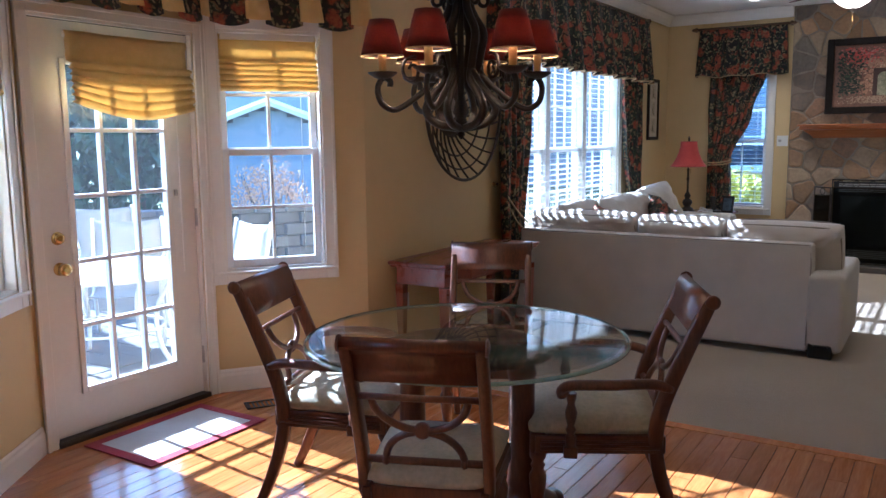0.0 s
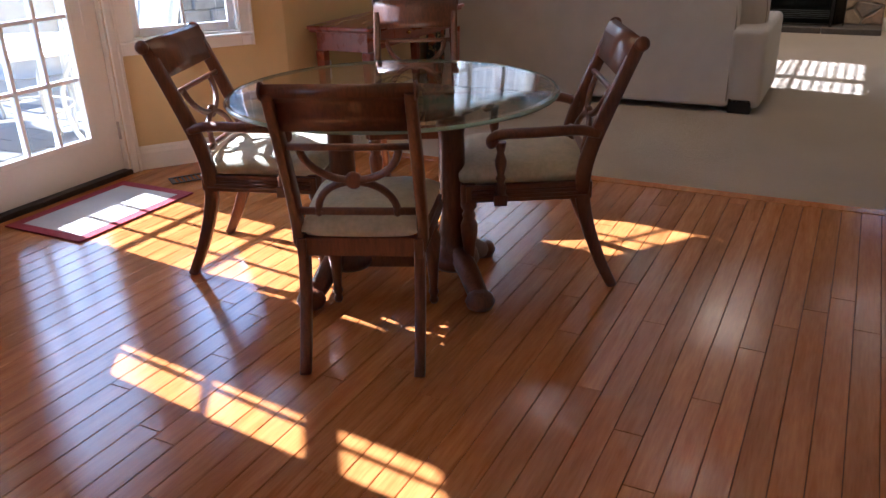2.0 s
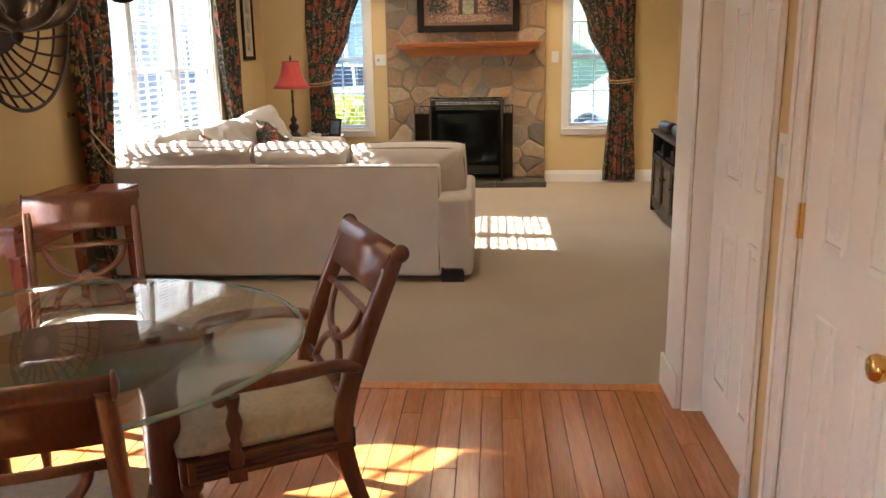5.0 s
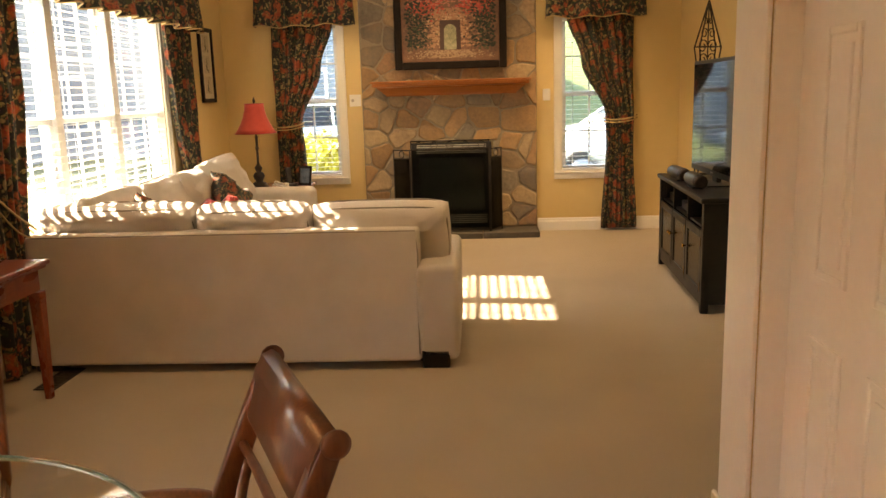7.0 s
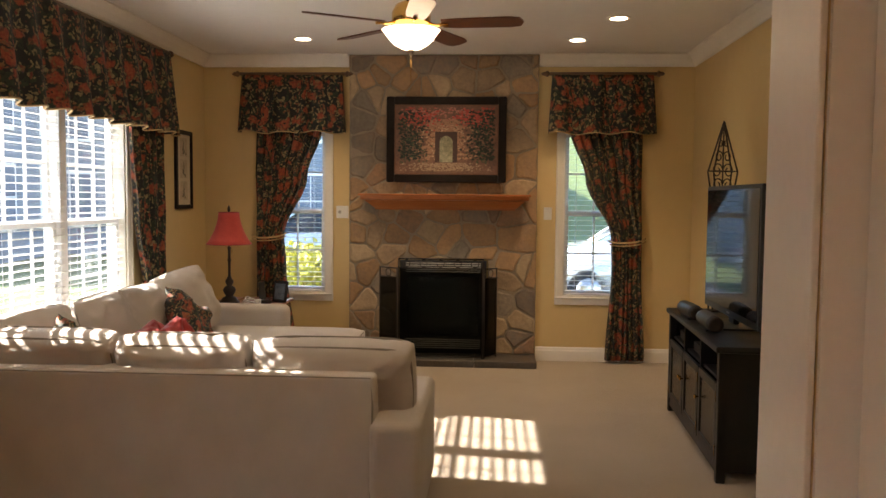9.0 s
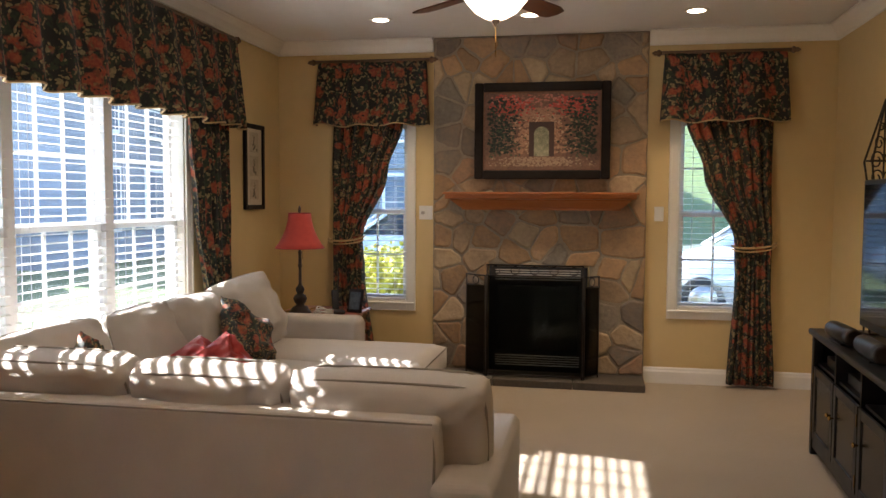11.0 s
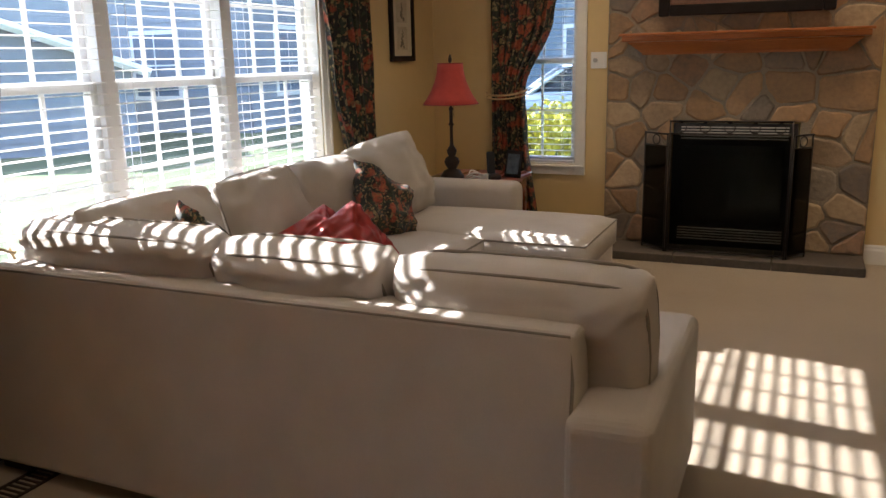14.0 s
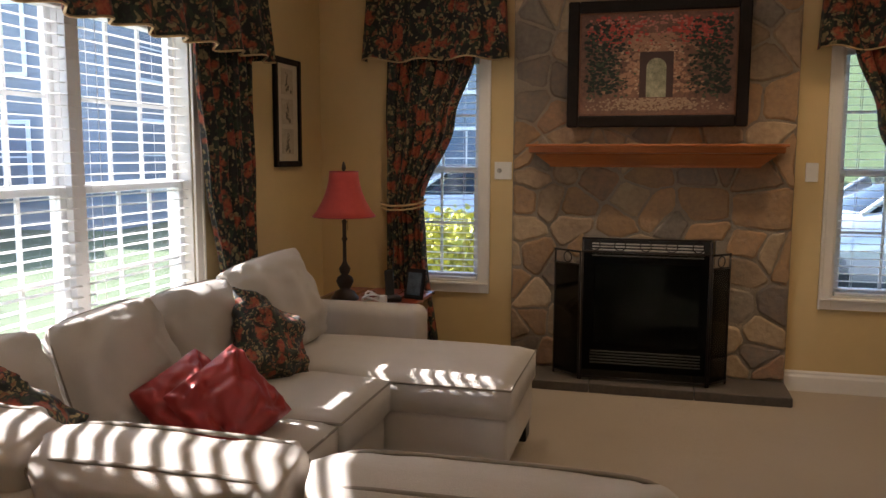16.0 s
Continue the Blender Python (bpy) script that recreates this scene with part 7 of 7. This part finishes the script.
def car(m, paint, label):
    c = thing("parked_car", m, label, "car", "parked cars")
    sec = [(-2.2, 0.35, 0.60, 0.62, 0.70), (-2.1, 0.28, 0.74, 0.80, 0.84), (-1.3, 0.22, 0.86, 0.98, 0.90), (-0.75, 0.22, 0.88, 1.06, 0.90), (0.9, 0.22, 0.88, 1.08, 0.90), (1.6, 0.24, 0.86, 1.02, 0.89), (2.1, 0.30, 0.80, 0.92, 0.84), (2.22, 0.38, 0.70, 0.75, 0.74)]
    rows = []
    for x, z0, w, z1, ww in sec:
        rows.append([Vector((x, sy * k, z)) for sy, k, z in ((-1, w * 0.9, z0), (-1, ww, z0 + 0.12), (-1, ww, (z0 + z1) / 2), (-1, w * 0.97, z1 - 0.05), (-1, w * 0.8, z1), (1, w * 0.8, z1), (1, w * 0.97, z1 - 0.05), (1, ww, (z0 + z1) / 2), (1, ww, z0 + 0.12), (1, w * 0.9, z0))])
    bm = sheet(bmesh.new(), [r + [r[0]] for r in rows])
    for r in (rows[0], rows[-1]):
        bm.faces.new([bm.verts.new(p) for p in r])
    part("body", bm, paint, c)
    cab = [(-1.0, 1.0, 0.78), (-0.35, 1.42, 0.66), (0.3, 1.48, 0.66), (1.1, 1.40, 0.64), (1.75, 1.04, 0.76)]
    rows = [[Vector((x, -0.80, 0.98)), Vector((x, -w, z - 0.03)), Vector((x, -w * 0.8, z)), Vector((x, w * 0.8, z)), Vector((x, w, z - 0.03)), Vector((x, 0.80, 0.98))] for x, z, w in cab]
    part("glasshouse", sheet(bmesh.new(), rows), M_CARG, c)
    part("roof", sheet(bmesh.new(), [[Vector((x, y * 0.64, 1.445 + 0.05 * math.cos(x * 1.1) - 0.03 * abs(y))) for y in (-1, -0.5, 0, 0.5, 1)] for x in (-0.35, 0.0, 0.4, 0.8, 1.1)]), paint, c, thick=0.02)
    for x in (-0.35, 0.42, 1.1):
        for sy in (-1, 1):
            part("pillar", tube(bmesh.new(), [(x - (0.62 if x < 0 else -0.55 if x > 1 else 0), sy * 0.79, 1.0), (x, sy * 0.66, 1.43)], 0.035, 6), paint, c)
    for x in (-1.4, 1.35):
        for sy in (-1, 1):
            w = part("wheel", lathe(bmesh.new(), [(0.2, -0.1), (0.30, -0.1), (0.33, -0.07), (0.33, 0.07), (0.30, 0.1), (0.2, 0.1)], 22, pose(x, sy * 0.80, 0.33, 90)), M_TYRE, c)
            part("rim", lathe(bmesh.new(), [(0.03, -0.105), (0.2, -0.102), (0.2, 0.102), (0.03, 0.105)], 16, pose(x, sy * 0.80, 0.33, 90)), M_STEEL, w)
    for sy in (-1, 1):
        part("headlight", B(-2.2, sy * 0.6 - 0.14, 0.58, -2.12, sy * 0.6 + 0.14, 0.70, bevel=0.03), M_PLATE, c)
        part("tail_light", B(2.14, sy * 0.62 - 0.12, 0.68, 2.215, sy * 0.62 + 0.12, 0.80, bevel=0.02), M_REDF, c)


car(pose(2.6, 15.6, GZ, 0, 0, 8), M_CARW, "silver sedan parked on the driveway")
car(pose(-3.9, 18.6, GZ - 0.03, 0, 0, 20), M_CARW, "silver car parked beside the house")


# ---- patio furniture ----
def patio_table():
    t = thing("patio_table", pose(-4.95, 3.52, GZ), "white metal patio table with pedestal ring", "patio table")
    part("top", lathe(bmesh.new(), [(0.0005, 0.715), (0.60, 0.715), (0.62, 0.722), (0.62, 0.738), (0.60, 0.742), (0.0005, 0.742)], 40, cap=False), M_PATIOW, t)
    for k in range(4):
        a = k * math.pi / 2 + 0.4
        part("leg", tube(bmesh.new(), smooth_path([(0.5 * math.cos(a), 0.5 * math.sin(a), 0.71), (0.36 * math.cos(a), 0.36 * math.sin(a), 0.45), (0.38 * math.cos(a), 0.38 * math.sin(a), 0.2), (0.5 * math.cos(a), 0.5 * math.sin(a), 0.01)], 4), 0.018, 8), M_PATIOW, t)
    part("ring_brace", tube(bmesh.new(), [(0.37 * math.cos(i * math.tau / 24), 0.37 * math.sin(i * math.tau / 24), 0.32) for i in range(24)], 0.011, 6, closed=True), M_PATIOW, t)


patio_table()


def patio_chair(m):
    c = thing("patio_chair", m, "white metal patio chair with beige sling seat", "patio chair", "patio chairs")
    for sx in (-1, 1):
        x = sx * 0.28
        part("side_frame", tube(bmesh.new(), smooth_path([(x, -0.30, 1.0), (x, -0.24, 0.72), (x, -0.17, 0.44), (x, 0.0, 0.38), (x, 0.25, 0.42)], 4), 0.016, 8), M_PATIOW, c)
        part("leg", tube(bmesh.new(), smooth_path([(x, 0.25, 0.62), (x, 0.30, 0.45), (x, 0.22, 0.22), (x, 0.30, 0.016)], 4), 0.016, 8), M_PATIOW, c)
        part("leg", tube(bmesh.new(), smooth_path([(x, -0.17, 0.44), (x, -0.22, 0.22), (x, -0.32, 0.016)], 4), 0.016, 8), M_PATIOW, c)
        part("arm", tube(bmesh.new(), smooth_path([(x, -0.22, 0.66), (x, 0.0, 0.67), (x, 0.25, 0.62)], 4), 0.02, 8), M_PATIOW, c)
    line = smooth_path([(0, -0.30, 0.98), (0, -0.24, 0.72), (0, -0.17, 0.44), (0, 0.0, 0.385), (0, 0.25, 0.425)], 4)
    part("sling", sheet(bmesh.new(), [[Vector((sx * 0.275, v.y, v.z - 0.02 * (1 - sx * sx))) for sx in (-1, -0.5, 0, 0.5, 1)] for v in line]), M_SLING, c, "beige sling fabric", thick=0.006)
    return c


pc = patio_chair(pose(-5.35, 2.85, GZ, 0, 0, -35))
for x, y, a in ((-5.6, 4.15, -132), (-4.75, 4.4, 165), (-6.9, 4.9, -120)):
    copy_thing(pc, pose(x, y, GZ, 0, 0, a))


# ---- hardwood planks ----
def planks():
    rng = random.Random(3)
    holder = structure("floor", B(-3.48, YD - 0.075, -0.013, XD + 0.1, YD - 0.001, 0.003, bevel=0.004), M_PLANK, "glossy orange oak hardwood floor in narrow planks", "floor")
    w = 0.083
    near, far = [], []
    x = -3.50
    while x < 2.2:
        y = -2.6 + rng.uniform(-0.9, 0.0)
        while y < YD - 0.08:
            n = rng.uniform(1.0, 2.3)
            y0, y1 = max(-2.6, y), min(YD - 0.077, y + n)
            y += n
            if y1 - y0 < 0.05:
                continue
            (near if y1 > 0.75 and x < 0.60 else far).append((x, y0, y1))
        x += w
    near.sort(key=lambda p: -(p[2]))
    far += near[300:]
    for x, y0, y1 in near[:300]:
        bm = bmesh.new()
        g = 0.0009
        box(bm, -w / 2 + g, -(y1 - y0) / 2 + g, -0.012, w / 2 - g, (y1 - y0) / 2 - g, 0.0)
        top = [e for e in bm.edges if all(v.co.z > -0.001 for v in e.verts)]
        bmesh.ops.bevel(bm, geom=top, offset=0.0016, segments=1, affect="EDGES")
        ob = part("plank", bm, M_PLANK, holder, m=pose(x + w / 2, (y0 + y1) / 2, rng.uniform(-0.0004, 0.0)))
    bm = bmesh.new()
    verts, faces = [], []
    for x, y0, y1 in far:
        k = len(verts)
        g = 0.0012
        for z in (-0.012, 0.0):
            verts += [(x + g, y0 + g, z), (x + w - g, y0 + g, z), (x + w - g, y1 - g, z), (x + g, y1 - g, z)]
        faces += [(k + 4, k + 5, k + 6, k + 7), (k, k + 1, k + 5, k + 4), (k + 1, k + 2, k + 6, k + 5), (k + 2, k + 3, k + 7, k + 6), (k + 3, k, k + 4, k + 7)]
    me = bpy.data.meshes.new("far_planks")
    me.from_pydata(verts, [], faces)
    me.materials.append(M_PLANK)
    ob = new("plank_field", me)
    ob.parent = holder
    ob["kind"] = "stuff"


planks()
